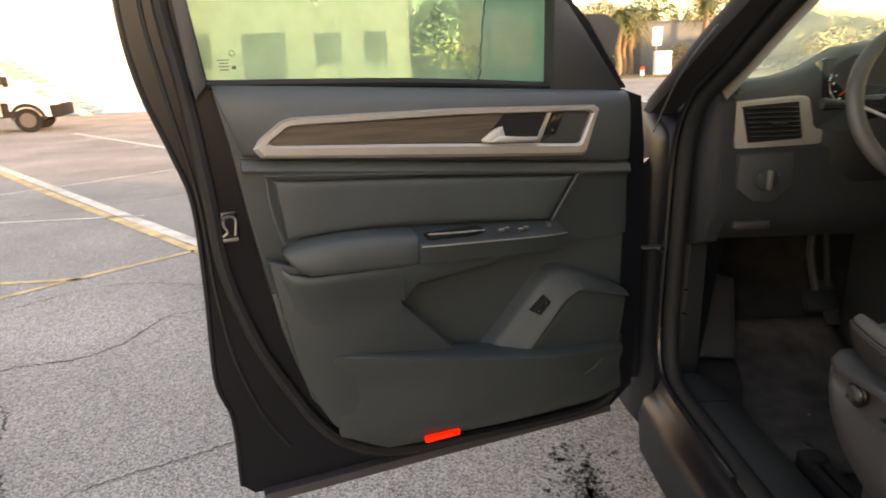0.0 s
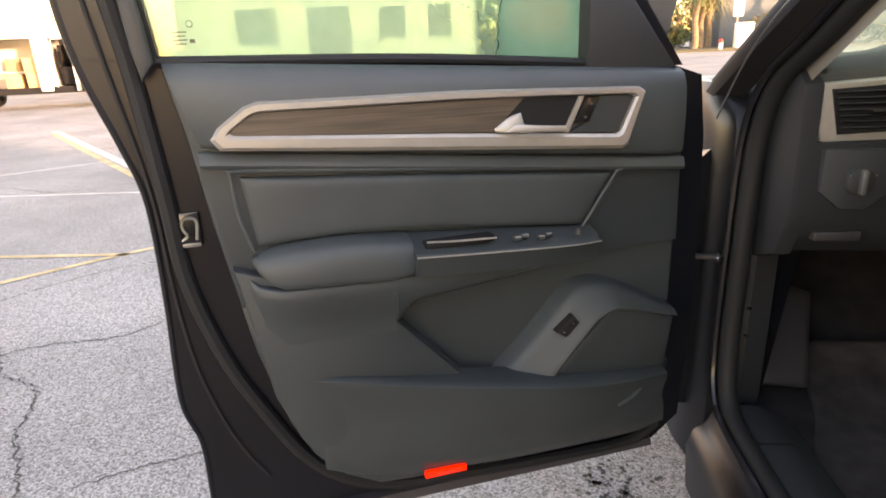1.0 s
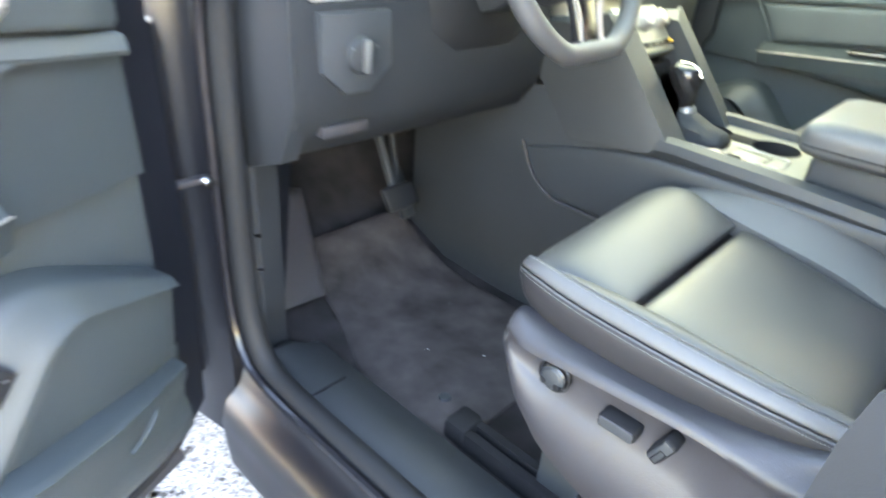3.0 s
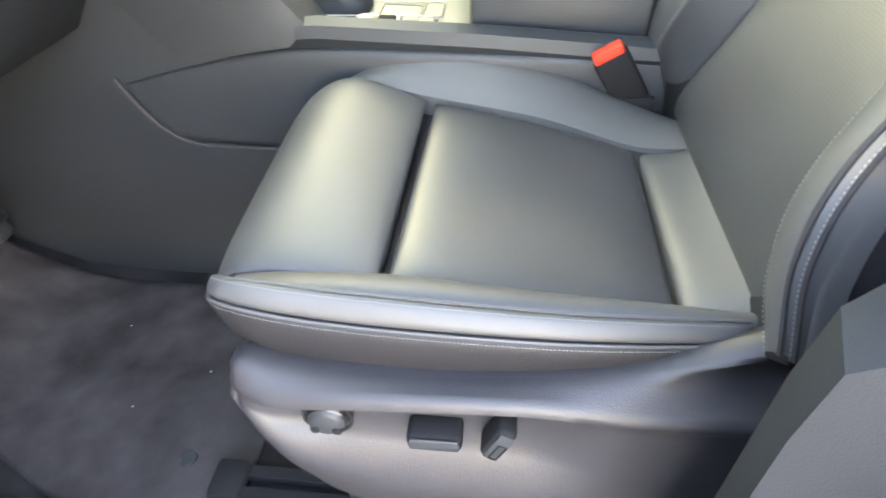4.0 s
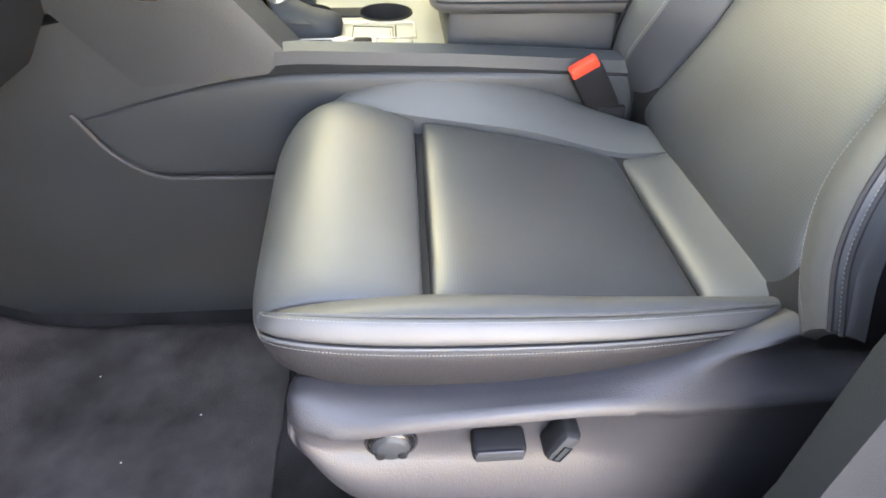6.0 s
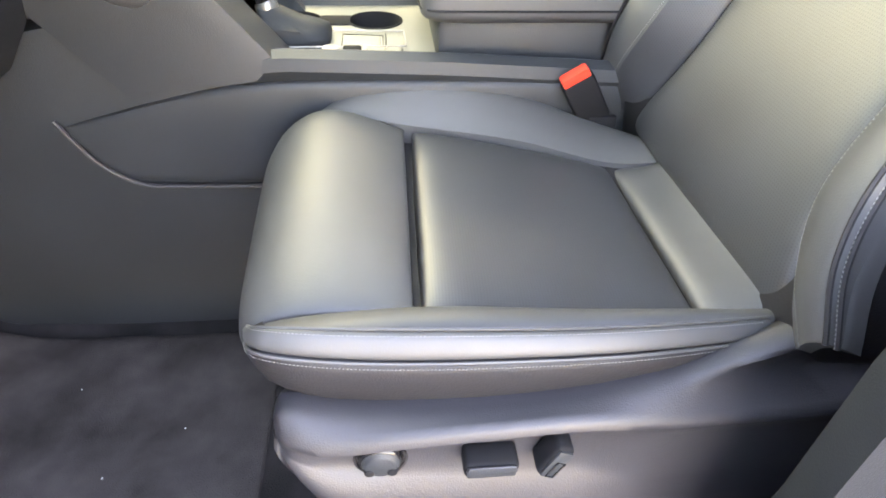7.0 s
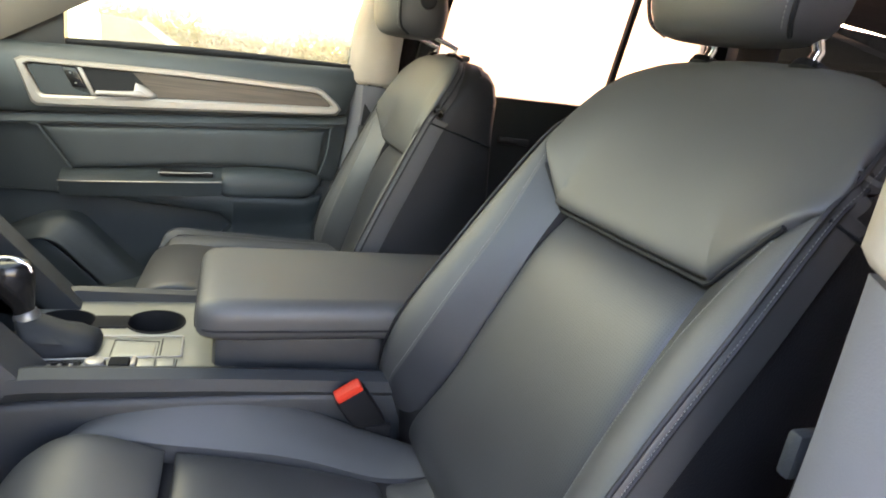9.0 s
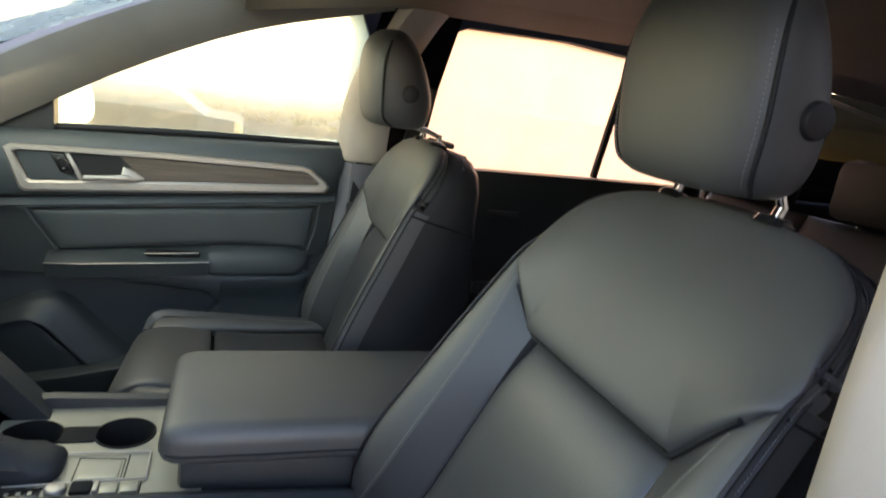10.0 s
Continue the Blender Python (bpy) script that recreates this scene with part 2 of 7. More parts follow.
def vec(p):
    return Vector(p)


def spline(pts, n):
    """Points at even steps of a smooth curve through pts."""
    pts = [Vector(p) for p in pts]
    if len(pts) == 2:
        return [pts[0].lerp(pts[1], i / (n - 1)) for i in range(n)]
    q = [pts[0] * 2 - pts[1], *pts, pts[-1] * 2 - pts[-2]]
    fine = []
    for i in range(1, len(q) - 2):
        a, b, c, d = q[i - 1:i + 3]
        for k in range(16):
            t = k / 16
            fine.append(0.5 * (2 * b + (c - a) * t + (2 * a - 5 * b + 4 * c - d) * t * t + (3 * b - a - 3 * c + d) * t ** 3))
    fine.append(pts[-1])
    length = [0]
    for a, b in zip(fine, fine[1:]):
        length.append(length[-1] + (b - a).length)
    out, j = [], 0
    for i in range(n):
        s = length[-1] * i / (n - 1)
        while j < len(fine) - 2 and length[j + 1] < s:
            j += 1
        w = (s - length[j]) / max(1e-9, length[j + 1] - length[j])
        out.append(fine[j].lerp(fine[j + 1], min(1, max(0, w))))
    return out


def pad(A, B, puff, depth, up=(0, 0, 1), nu=28, nv=14, p=4.0, bm=None, mid=None):
    """A stuffed panel between the edge curves A and B (and through mid), swelling by puff, depth thick below."""
    bm = bm or bmesh.new()
    A, B = spline(A, 97), spline(B, 97)
    mid = spline(mid, 97) if mid else [a.lerp(b, 0.5) for a, b in zip(A, B)]
    up = Vector(up)

    def base(u, v):
        i = min(95, int(u * 96))
        w = u * 96 - i
        a, m, b = (k[i].lerp(k[i + 1], w) for k in (A, mid, B))
        return a * (2 * v * v - 3 * v + 1) + m * (4 * v - 4 * v * v) + b * (2 * v * v - v)

    us = [0.5 - 0.5 * math.cos(math.pi * i / nu) for i in range(nu + 1)]
    vs = [0.5 - 0.5 * math.cos(math.pi * i / nv) for i in range(nv + 1)]
    swell = lambda s: max(0, 1 - abs(2 * s - 1) ** p) ** 0.5
    uv = bm.loops.layers.uv.verify()
    lu = sum((b - a).length for a, b in zip(A, A[1:]))
    lv = (A[48] - B[48]).length
    top, bot = [], []
    for u in us:
        rt, rb = [], []
        for v in vs:
            e = 0.01
            du = base(min(1, u + e), v) - base(max(0, u - e), v)
            dv = base(u, min(1, v + e)) - base(u, max(0, v - e))
            n = du.cross(dv)
            n = n.normalized() if n.length > 1e-9 else up.copy()
            if n.dot(up) < 0:
                n = -n
            c = base(u, v)
            rt.append(bm.verts.new(c + n * puff * swell(u) * swell(v)))
            rb.append(bm.verts.new(c - n * depth))
        top.append(rt)
        bot.append(rb)
    for i in range(nu):
        for j in range(nv):
            f = bm.faces.new((top[i][j], top[i + 1][j], top[i + 1][j + 1], top[i][j + 1]))
            for lp, (a, b) in zip(f.loops, ((i, j), (i + 1, j), (i + 1, j + 1), (i, j + 1))):
                lp[uv].uv = (us[a] * lu, vs[b] * lv)
            bm.faces.new((bot[i][j], bot[i][j + 1], bot[i + 1][j + 1], bot[i + 1][j]))
    for i in range(nu):
        bm.faces.new((top[i][0], bot[i][0], bot[i + 1][0], top[i + 1][0]))
        bm.faces.new((top[i][nv], top[i + 1][nv], bot[i + 1][nv], bot[i][nv]))
    for j in range(nv):
        bm.faces.new((top[0][j], top[0][j + 1], bot[0][j + 1], bot[0][j]))
        bm.faces.new((top[nu][j], bot[nu][j], bot[nu][j + 1], top[nu][j + 1]))
    return bm


def pad_line(A, B, puff, v, up, p=4.0, lift=0.0, n=60):
    """Points along a pad's face at the share v of the way from A to B."""
    A, B, up = spline(A, n), spline(B, n), Vector(up)
    swell = lambda s: max(0, 1 - abs(2 * s - 1) ** p) ** 0.5
    out = []
    for i in range(n):
        nm = (A[min(n - 1, i + 1)] - A[max(0, i - 1)]).cross(B[i] - A[i]).normalized()
        nm = nm if nm.dot(up) > 0 else -nm
        out.append(A[i].lerp(B[i], v) + nm * (puff * swell(i / (n - 1)) * swell(v) + lift))
    return out[1:-1]


def glide(rows, k):
    """Rows of numbers with k - 1 smooth steps put between each two."""
    q = [rows[0], *rows, rows[-1]]
    out = []
    for a, b, c, d in zip(q, q[1:], q[2:], q[3:]):
        for i in range(k):
            t = i / k
            out.append(tuple(0.5 * (2 * f + (g - e) * t + (2 * e - 5 * f + 4 * g - h) * t * t + (3 * f - e - 3 * g + h) * t ** 3) for e, f, g, h in zip(a, b, c, d)))
    return out + [tuple(rows[-1])]


def loft(rings, caps=True, bm=None, closed=True):
    bm = bm or bmesh.new()
    vs = [[bm.verts.new(p) for p in r] for r in rings]
    n = len(rings[0])
    for a, b in zip(vs, vs[1:]):
        for i in range(n if closed else n - 1):
            j = (i + 1) % n
            bm.faces.new((a[i], a[j], b[j], b[i]))
    if caps and closed:
        bm.faces.new(vs[0])
        bm.faces.new(vs[-1][::-1])
    return bm


def skin(curves, n, m, depth, bm=None):
    """A smooth sheet through a row of curves (n points along, m across), thickened by the vector depth."""
    bm = bm or bmesh.new()
    lines = [spline(c, n + 1) for c in curves]
    grid = [spline([ln[i] for ln in lines], m + 1) for i in range(n + 1)]
    depth = Vector(depth)
    uv = bm.loops.layers.uv.verify()
    lu = sum((b[m // 2] - a[m // 2]).length for a, b in zip(grid, grid[1:]))
    lv = sum((b - a).length for a, b in zip(grid[n // 2], grid[n // 2][1:]))
    top = [[bm.verts.new(p) for p in row] for row in grid]
    bot = [[bm.verts.new(p + depth) for p in row] for row in grid]
    for i in range(n):
        for j in range(m):
            f = bm.faces.new((top[i][j], top[i + 1][j], top[i + 1][j + 1], top[i][j + 1]))
            for lp, (a, b) in zip(f.loops, ((i, j), (i + 1, j), (i + 1, j + 1), (i, j + 1))):
                lp[uv].uv = (lu * a / n, lv * b / m)
            bm.faces.new((bot[i][j], bot[i][j + 1], bot[i + 1][j + 1], bot[i + 1][j]))
    for i in range(n):
        bm.faces.new((top[i][0], bot[i][0], bot[i + 1][0], top[i + 1][0]))
        bm.faces.new((top[i][m], top[i + 1][m], bot[i + 1][m], bot[i][m]))
    for j in range(m):
        bm.faces.new((top[0][j], top[0][j + 1], bot[0][j + 1], bot[0][j]))
        bm.faces.new((top[n][j], bot[n][j], bot[n][j + 1], top[n][j + 1]))
    return bm


def prism(poly, place, w0, w1, bev=0.0, seg=2, bm=None):
    """A plate with outline poly (a, b), place(a, b, w) giving the point, from w0 to w1."""
    own = bm is None
    bm = bm or bmesh.new()
    lo = [bm.verts.new(place(a, b, w0)) for a, b in poly]
    hi = [bm.verts.new(place(a, b, w1)) for a, b in poly]
    n = len(poly)
    f1 = bm.faces.new(hi)
    bm.faces.new(lo[::-1])
    for i in range(n):
        j = (i + 1) % n
        bm.faces.new((lo[i], lo[j], hi[j], hi[i]))
    if bev and own:
        bmesh.ops.recalc_face_normals(bm, faces=bm.faces)
        bmesh.ops.bevel(bm, geom=list(f1.edges), offset=bev, segments=seg, profile=0.5, affect="EDGES", clamp_overlap=True)
    return bm


def box(c, s, bev=0.0, rot=None, bm=None, seg=2):
    own = bmesh.new()
    bmesh.ops.create_cube(own, size=1.0)
    bmesh.ops.scale(own, vec=s, verts=own.verts)
    if bev:
        bmesh.ops.bevel(own, geom=list(own.edges), offset=bev, segments=seg, profile=0.5, affect="EDGES", clamp_overlap=True)
    m = Matrix.Translation(c) @ (rot if rot is not None else Matrix.Identity(4))
    bmesh.ops.transform(own, matrix=m, verts=own.verts)
    if bm is None:
        return own
    me = bpy.data.meshes.new("tmp")
    own.to_mesh(me)
    own.free()
    bm.from_mesh(me)
    bpy.data.meshes.remove(me)
    return bm


def tube(pts, r, n=8, closed=False, bm=None, flat=1.0, caps=True):
    bm = bm or bmesh.new()
    pts = [Vector(p) for p in pts]
    m = len(pts)
    ref = None
    rings = []
    for i, p in enumerate(pts):
        a, b = pts[(i - 1) % m if closed else max(0, i - 1)], pts[(i + 1) % m if closed else min(m - 1, i + 1)]
        t = (b - a).normalized()
        if ref is None:
            ref = t.orthogonal().normalized()
        ref = (ref - t * ref.dot(t)).normalized()
        s = t.cross(ref)
        rad = r[i] if isinstance(r, (list, tuple)) else r
        rings.append([p + (ref * math.cos(k * math.tau / n) + s * math.sin(k * math.tau / n) * flat) * rad for k in range(n)])
    if closed:
        rings.append(rings[0])
        bm = loft(rings, False, bm)
        bmesh.ops.remove_doubles(bm, verts=bm.verts, dist=1e-6)
        return bm
    return loft(rings, caps, bm)


def stitches(pts, step=0.005, r=0.0005, bm=None, n=None):
    """A row of thread stitches along a curve."""
    bm = bm or bmesh.new()
    pts = spline(pts, 60)
    total = sum((b - a).length for a, b in zip(pts, pts[1:]))
    k = max(4, int(total / step))
    q = spline(pts, 2 * k)
    for i in range(0, 2 * k - 1, 2):
        a, b = q[i], q[i + 1]
        tube([a, a.lerp(b, 1.0)], r, 4, bm=bm)
    return bm


def cyl(c, axis, r0, r1, h, n=24, bm=None, bev=0.0):
    axis = Vector(axis).normalized()
    c = Vector(c)
    x = axis.orthogonal().normalized()
    y = axis.cross(x)
    ring = lambda r, d: [c + axis * d + (x * math.cos(k * math.tau / n) + y * math.sin(k * math.tau / n)) * r for k in range(n)]
    if bev:
        return loft([ring(r0, 0), ring(r1, h - bev), ring(r1 - bev * 0.4, h - bev * 0.3), ring(r1 - bev, h)], True, bm)
    return loft([ring(r0, 0), ring(r1, h)], True, bm)


# ---- ground and distance ----
bm = bmesh.new()
bmesh.ops.create_grid(bm, x_segments=2, y_segments=2, size=600)
ground = part("ground", bm, ASPHALT, None, "cracked grey asphalt car park with worn painted lines", smooth=0, kind="structure")
tagged(ground, category="ground")

YELLOW_LINE = mat("worn_yellow_line", (0.40, 0.28, 0.14), 0.85, var=0.35, vscale=5)
WHITE_LINE = mat("worn_white_line", (0.42, 0.39, 0.35), 0.85, var=0.3, vscale=5)


def strip(name, pts, width, material, z=0.004, jag=0.0, seed=1, label=""):
    """A painted line or a crack lying on the ground."""
    rnd = random.Random(seed)
    bm = bmesh.new()
    q = spline([(x, y, 0) for x, y in pts], max(2, int(6 * len(pts)) if jag == 0 else 14 * len(pts)))
    rows = []
    for i, p in enumerate(q):
        a, b = q[max(0, i - 1)], q[min(len(q) - 1, i + 1)]
        t = (b - a).normalized()
        s = Vector((-t.y, t.x, 0))
        o = s * rnd.uniform(-jag, jag)
        w = width * (1 if jag == 0 else rnd.uniform(0.3, 1.2)) / 2
        rows.append((bm.verts.new(p + o + s * w + Vector((0, 0, z))), bm.verts.new(p + o - s * w + Vector((0, 0, z)))))
    for (a, b), (c, d) in zip(rows, rows[1:]):
        bm.faces.new((a, b, d, c))
    return part(name, bm, material, ground, label, smooth=0)


CRACK = mat("crack_tar", (0.035, 0.033, 0.03), 0.95)
strip("painted_line", [(-10.7, 11.75), (-6.78, 7.82), (-3.6, 4.62)], 0.13, WHITE_LINE)
strip("painted_line", [(-10.55, 11.45), (-6.75, 7.58), (-3.5, 4.38)], 0.10, YELLOW_LINE)
strip("painted_line", [(-6.2, 1.4), (-4.78, 3.2), (-3.6, 4.45)], 0.06, YELLOW_LINE)
strip("painted_line", [(-7.5, 3.72), (-5.2, 3.75), (-4.2, 3.79)], 0.06, YELLOW_LINE)
strip("painted_line", [(-9.0, 6.0), (-7.94, 7.03), (-6.42, 8.58), (-4.5, 10.8)], 0.05, WHITE_LINE)
strip("painted_line", [(-8.5, 5.7), (-6.9, 5.8), (-4.7, 5.92)], 0.05, WHITE_LINE)
strip("painted_line", [(-12.0, 17.4), (-9.35, 14.7), (-6.0, 11.3)], 0.12, WHITE_LINE)
strip("crack", [(-3.0, 3.1), (-3.22, 2.96), (-3.3, 2.63), (-3.47, 2.42), (-3.75, 2.35), (-3.92, 2.24), (-3.77, 2.05), (-3.51, 1.93), (-3.39, 1.75), (-3.34, 1.59), (-3.15, 1.38), (-3.0, 1.1), (-2.9, 0.6)], 0.012, CRACK, 0.003, 0.014, 2)
strip("crack", [(-5.2, 2.0), (-4.5, 2.95), (-4.35, 3.2), (-4.05, 3.53), (-3.7, 3.65), (-3.2, 3.55)], 0.012, CRACK, 0.003, 0.014, 3)
strip("crack", [(-2.9, 1.3), (-2.64, 1.45), (-2.56, 1.49), (-2.3, 1.62), (-2.0, 1.6)], 0.008, CRACK, 0.003, 0.01, 4)
strip("crack", [(-9.0, 6.4), (-7.29, 6.25), (-6.45, 5.98), (-5.9, 6.28), (-5.3, 6.7), (-4.4, 7.6)], 0.02, CRACK, 0.003, 0.03, 5)
strip("crack", [(-3.92, 2.24), (-4.4, 2.1), (-5.1, 1.4)], 0.01, CRACK, 0.003, 0.014, 6)
strip("crack", [(-12, 9), (-9.5, 9.6), (-8, 9.2), (-6.2, 9.9)], 0.03, CRACK, 0.003, 0.05, 7)
strip("crack", [(-11, 13), (-9, 12.2), (-7.5, 12.6), (-5, 12)], 0.03, CRACK, 0.003, 0.05, 8)

rs = random.Random(12)
bm = bmesh.new()
for _ in range(420):
    a, r = rs.uniform(0, math.tau), abs(rs.gauss(0, 0.5))
    c = Vector((-1.02 + 0.17 * r * math.cos(a), 1.22 + 0.42 * r * math.sin(a), 0.004))
    k, n = rs.uniform(0.003, 0.011), rs.randint(4, 6)
    t0 = rs.uniform(0, 3)
    bm.faces.new([bm.verts.new(c + Vector((k * rs.uniform(0.6, 1.2) * math.cos(t0 + math.tau * i / n), k * rs.uniform(0.6, 1.2) * math.sin(t0 + math.tau * i / n), 0))) for i in range(n)])
part("wet_grit", bm, CRACK, ground, "dark damp grit under the door sill", smooth=0, kind="stuff")

STREET = mat("pale_road", (0.19, 0.175, 0.16), 0.9, var=0.15, vscale=0.4)
bm = box((25, 48, 0.01), (120, 9, 0.012))
tagged(part("road", bm, STREET, None, "pale street beyond the car park", kind="structure"), category="road")
bm = box((25, 62, 0.06), (130, 18, 0.12))
tagged(part("grass_verge", bm, GRASS, None, "dry grass verge beside the street", kind="structure"), category="verge")


def building(name, x0, x1, y0, y1, h, wall, label, windows=(), base=None):
    b = thing(name, label, "building", (x0, y0, 0))
    part("wall", box(((x0 + x1) / 2, (y0 + y1) / 2, h / 2), (x1 - x0, y1 - y0, h), 0.03), wall, b)
    part("parapet", box(((x0 + x1) / 2, y0 - 0.06, h - 0.1), (x1 - x0 + 0.2, 0.16, 0.22), 0.02), wall, b)
    if base:
        part("painted_base", box(((x0 + x1) / 2, y0 - 0.012, 0.22), (x1 - x0, 0.02, 0.44)), base, b, "faded blue painted base band")
    for wx0, wx1, z0, z1 in windows:
        w = part("window", box(((wx0 + wx1) / 2, y0 - 0.01, (z0 + z1) / 2), (wx1 - wx0, 0.06, z1 - z0), 0.01), SHUTTER, b)
        part("window_sill", box(((wx0 + wx1) / 2, y0 - 0.05, z0 - 0.05), (wx1 - wx0 + 0.15, 0.14, 0.08), 0.01), wall, w)
        n = max(3, int((wx1 - wx0) / 0.22))
        for k in range(1, n):
            part("slat", box((wx0 + (wx1 - wx0) * k / n, y0 - 0.05, (z0 + z1) / 2), (0.035, 0.03, z1 - z0 - 0.06)), BAR_GREY, w)
    return b


BAR_GREY = mat("window_bars", (0.42, 0.42, 0.40), 0.7)
building("white_building", -45, -2.9, 28, 45, 7.5, WALL_WHITE, "long white stucco building in sunlight behind the car park",
         [(-13.3, -11.4, 1.75, 3.25), (-9.97, -8.05, 1.2, 3.2), (-6.72, -5.58, 1.82, 3.1), (-4.53, -3.55, 1.8, 3.1)], BLUE)
building("far_block", 20.3, 30, 66, 76, 5.3, mat("far_block_wall", (0.13, 0.15, 0.16), 0.8), "low grey-blue building behind palm trees")
building("cream_block", 4, 14, 70, 80, 6.0, mat("cream_wall", (0.30, 0.24, 0.16), 0.8), "cream building lit by sun behind palm trees")

# the outside stair against the white wall
st = thing("outdoor_stair", "worn concrete stair climbing along the white wall", "stair", (-16.7, 27.5, 0))
CONC = mat("stair_concrete", (0.20, 0.18, 0.15), 0.9)
for k in range(17):
    part("step", box((-16.75 - k * 0.30, 27.3, 0.16 + k * 0.195), (0.30, 1.1, 0.07), 0.01), CONC, st)
part("stringer", prism([(-16.45, 0.0), (-16.95, 0.0), (-22.0, 3.28), (-21.95, 3.50)], lambda a, b, w: (a, w, b), 26.70, 26.80), mat("pale_stringer", (0.46, 0.42, 0.36), 0.8), st)

# hedges and shrubs
rnd = random.Random(4)


def shrub(name, c, s, material, n, label, leaf=0.2):
    """A crown of many small leaf blades, uneven in outline."""
    bm = bmesh.new()
    for _ in range(n):
        d = Vector((rnd.gauss(0, 1), rnd.gauss(0, 1), rnd.gauss(0, 1))).normalized() * rnd.uniform(0.45, 1.0) ** 0.5
        p = Vector((c[0] + d.x * s[0] * rnd.uniform(0.8, 1.15), c[1] + d.y * s[1], max(0.05, c[2] + d.z * s[2] * rnd.uniform(0.8, 1.2))))
        a = Vector((rnd.uniform(-1, 1), rnd.uniform(-1, 1), rnd.uniform(-0.6, 1))).normalized() * leaf
        b = a.orthogonal().normalized() * a.length * 0.4
        bm.faces.new([bm.verts.new(p - a), bm.verts.new(p + b), bm.verts.new(p + a), bm.verts.new(p - b)])
    t = thing(name, label, "shrub", (c[0], c[1], 0))
    part("crown", bm, material, t, smooth=0, kind="stuff")
    part("stem", tube([(c[0], c[1], 0), (c[0] + 0.05, c[1], c[2])], 0.07), TRUNK, t)
    return t


def palm(x, y, h, seed, dry=0.3):
    r = random.Random(seed)
    t = thing("palm_tree", "tall palm with a ringed trunk and drooping fronds", "tree", (x, y, 0), group="palms across the street")
    part("trunk", tube([(x + 0.1 * math.sin(k), y, h * k / 10) for k in range(11)], [0.30 - 0.010 * k + 0.02 * (k % 2) for k in range(11)], 10), TRUNK, t)
    bm = bmesh.new()
    for k in range(64):
        az, el = r.uniform(0, math.tau), r.uniform(-1.0, 1.2)
        L = r.uniform(1.7, 2.7)
        d = Vector((math.cos(az), math.sin(az), 0))
        prev = None
        for j in range(9):
            s = j / 8
            c = Vector((x, y, h)) + d * (L * s * math.cos(el * (1 - s))) + Vector((0, 0, L * (math.sin(el) * s - 0.75 * s * s)))
            if prev is not None:
                side = d.cross(Vector((0, 0, 1)))
                for sg in (-1, 1):
                    tip = c + side * sg * 0.45 * math.sin(math.pi * min(1, s + 0.12)) + Vector((0, 0, -0.25 * s))
                    bm.faces.new([bm.verts.new(prev), bm.verts.new(prev.lerp(c, 0.6)), bm.verts.new(tip)])
            prev = c
    part("crown", bm, LEAF if r.random() > dry else LEAF_DRY, t, smooth=0)
    return t


for i, (x, y, h) in enumerate([(16.2, 60, 5.6), (17.3, 62, 5.0), (18.6, 64, 5.9), (12.8, 64, 6.4), (14.3, 66, 5.6), (10.5, 61, 6.0), (20.2, 69, 5.4), (22.8, 70, 6.2), (8, 66, 7.2), (26, 64, 7.0), (31, 66, 6.5)]):
    palm(x, y, h, 20 + i)
shrub("round_shrub", (22.5, 61, 1.4), (1.9, 1.2, 1.4), LEAF_DRY, 900, "yellowish round shrub on the verge")
shrub("low_shrub", (20.8, 60, 0.6), (0.8, 0.7, 0.6), LEAF, 500, "dark green low shrub by the kerb")
shrub("low_shrub", (13.5, 67, 1.3), (4.5, 1.2, 1.4), LEAF, 3600, "dense green hedge under the palms")
shrub("tree_crown", (2.5, 36, 3.2), (2.4, 2.4, 3.2), LEAF, 2600, "dark green tree beside the white building")
shrub("tree_crown", (0.4, 43, 3.0), (4.6, 2.0, 3.4), LEAF, 5000, "dark green trees beyond the white building")
shrub("hedge", (21, 2.5, 1.7), (1.6, 9.5, 1.7), LEAF, 9000, "long dark green hedge beyond the street")
shrub("tree_crown", (34, 58, 2.6), (9, 2, 2.4), LEAF, 9000, "long green hedge seen through the windscreen", 0.2)
for i, (x, y, h, w) in enumerate([(6, 74, 4.2, 3.6), (12, 76, 4.8, 4.2), (18.5, 75, 4.4, 3.8), (25.5, 79, 5.2, 4.6), (33, 78, 5.0, 4.5), (41, 76, 4.6, 4.5)]):
    t = shrub("tree_crown", (x, y, h), (w, 2.0, h * 0.95), LEAF_DRY if i % 2 == 0 else LEAF, 4200, "sunlit mixed tree behind the palms", 0.24)
    tagged(t, category="tree", group="trees across the street")
t = thing("road_sign", "white rectangular sign on a thin post", "sign", (19.2, 58, 0))
part("post", tube([(19.1, 58, 0), (19.1, 58, 4.2)], 0.05), SILVER, t)
part("sign_plate", box((19.1, 57.93, 3.5), (0.85, 0.03, 1.6), 0.01), WHITE_MARK, t)
t = thing("utility_box", "pale utility cabinet on the verge", "cabinet", (20.1, 59, 0))
part("cabinet_body", box((20.1, 59, 1.1), (1.4, 0.8, 2.2), 0.04), WALL_WHITE, t)
t = thing("fire_hydrant", "small red and white hydrant by the kerb", "hydrant", (16.9, 55, 0))
part("barrel", tube([(16.9, 55, 0), (16.9, 55, 0.6)], 0.16, 12), WHITE_MARK, t)
part("cap", tube([(16.9, 55, 0.6), (16.9, 55, 0.85), (16.9, 55, 0.95)], [0.2, 0.16, 0.05], 12), RED, t)


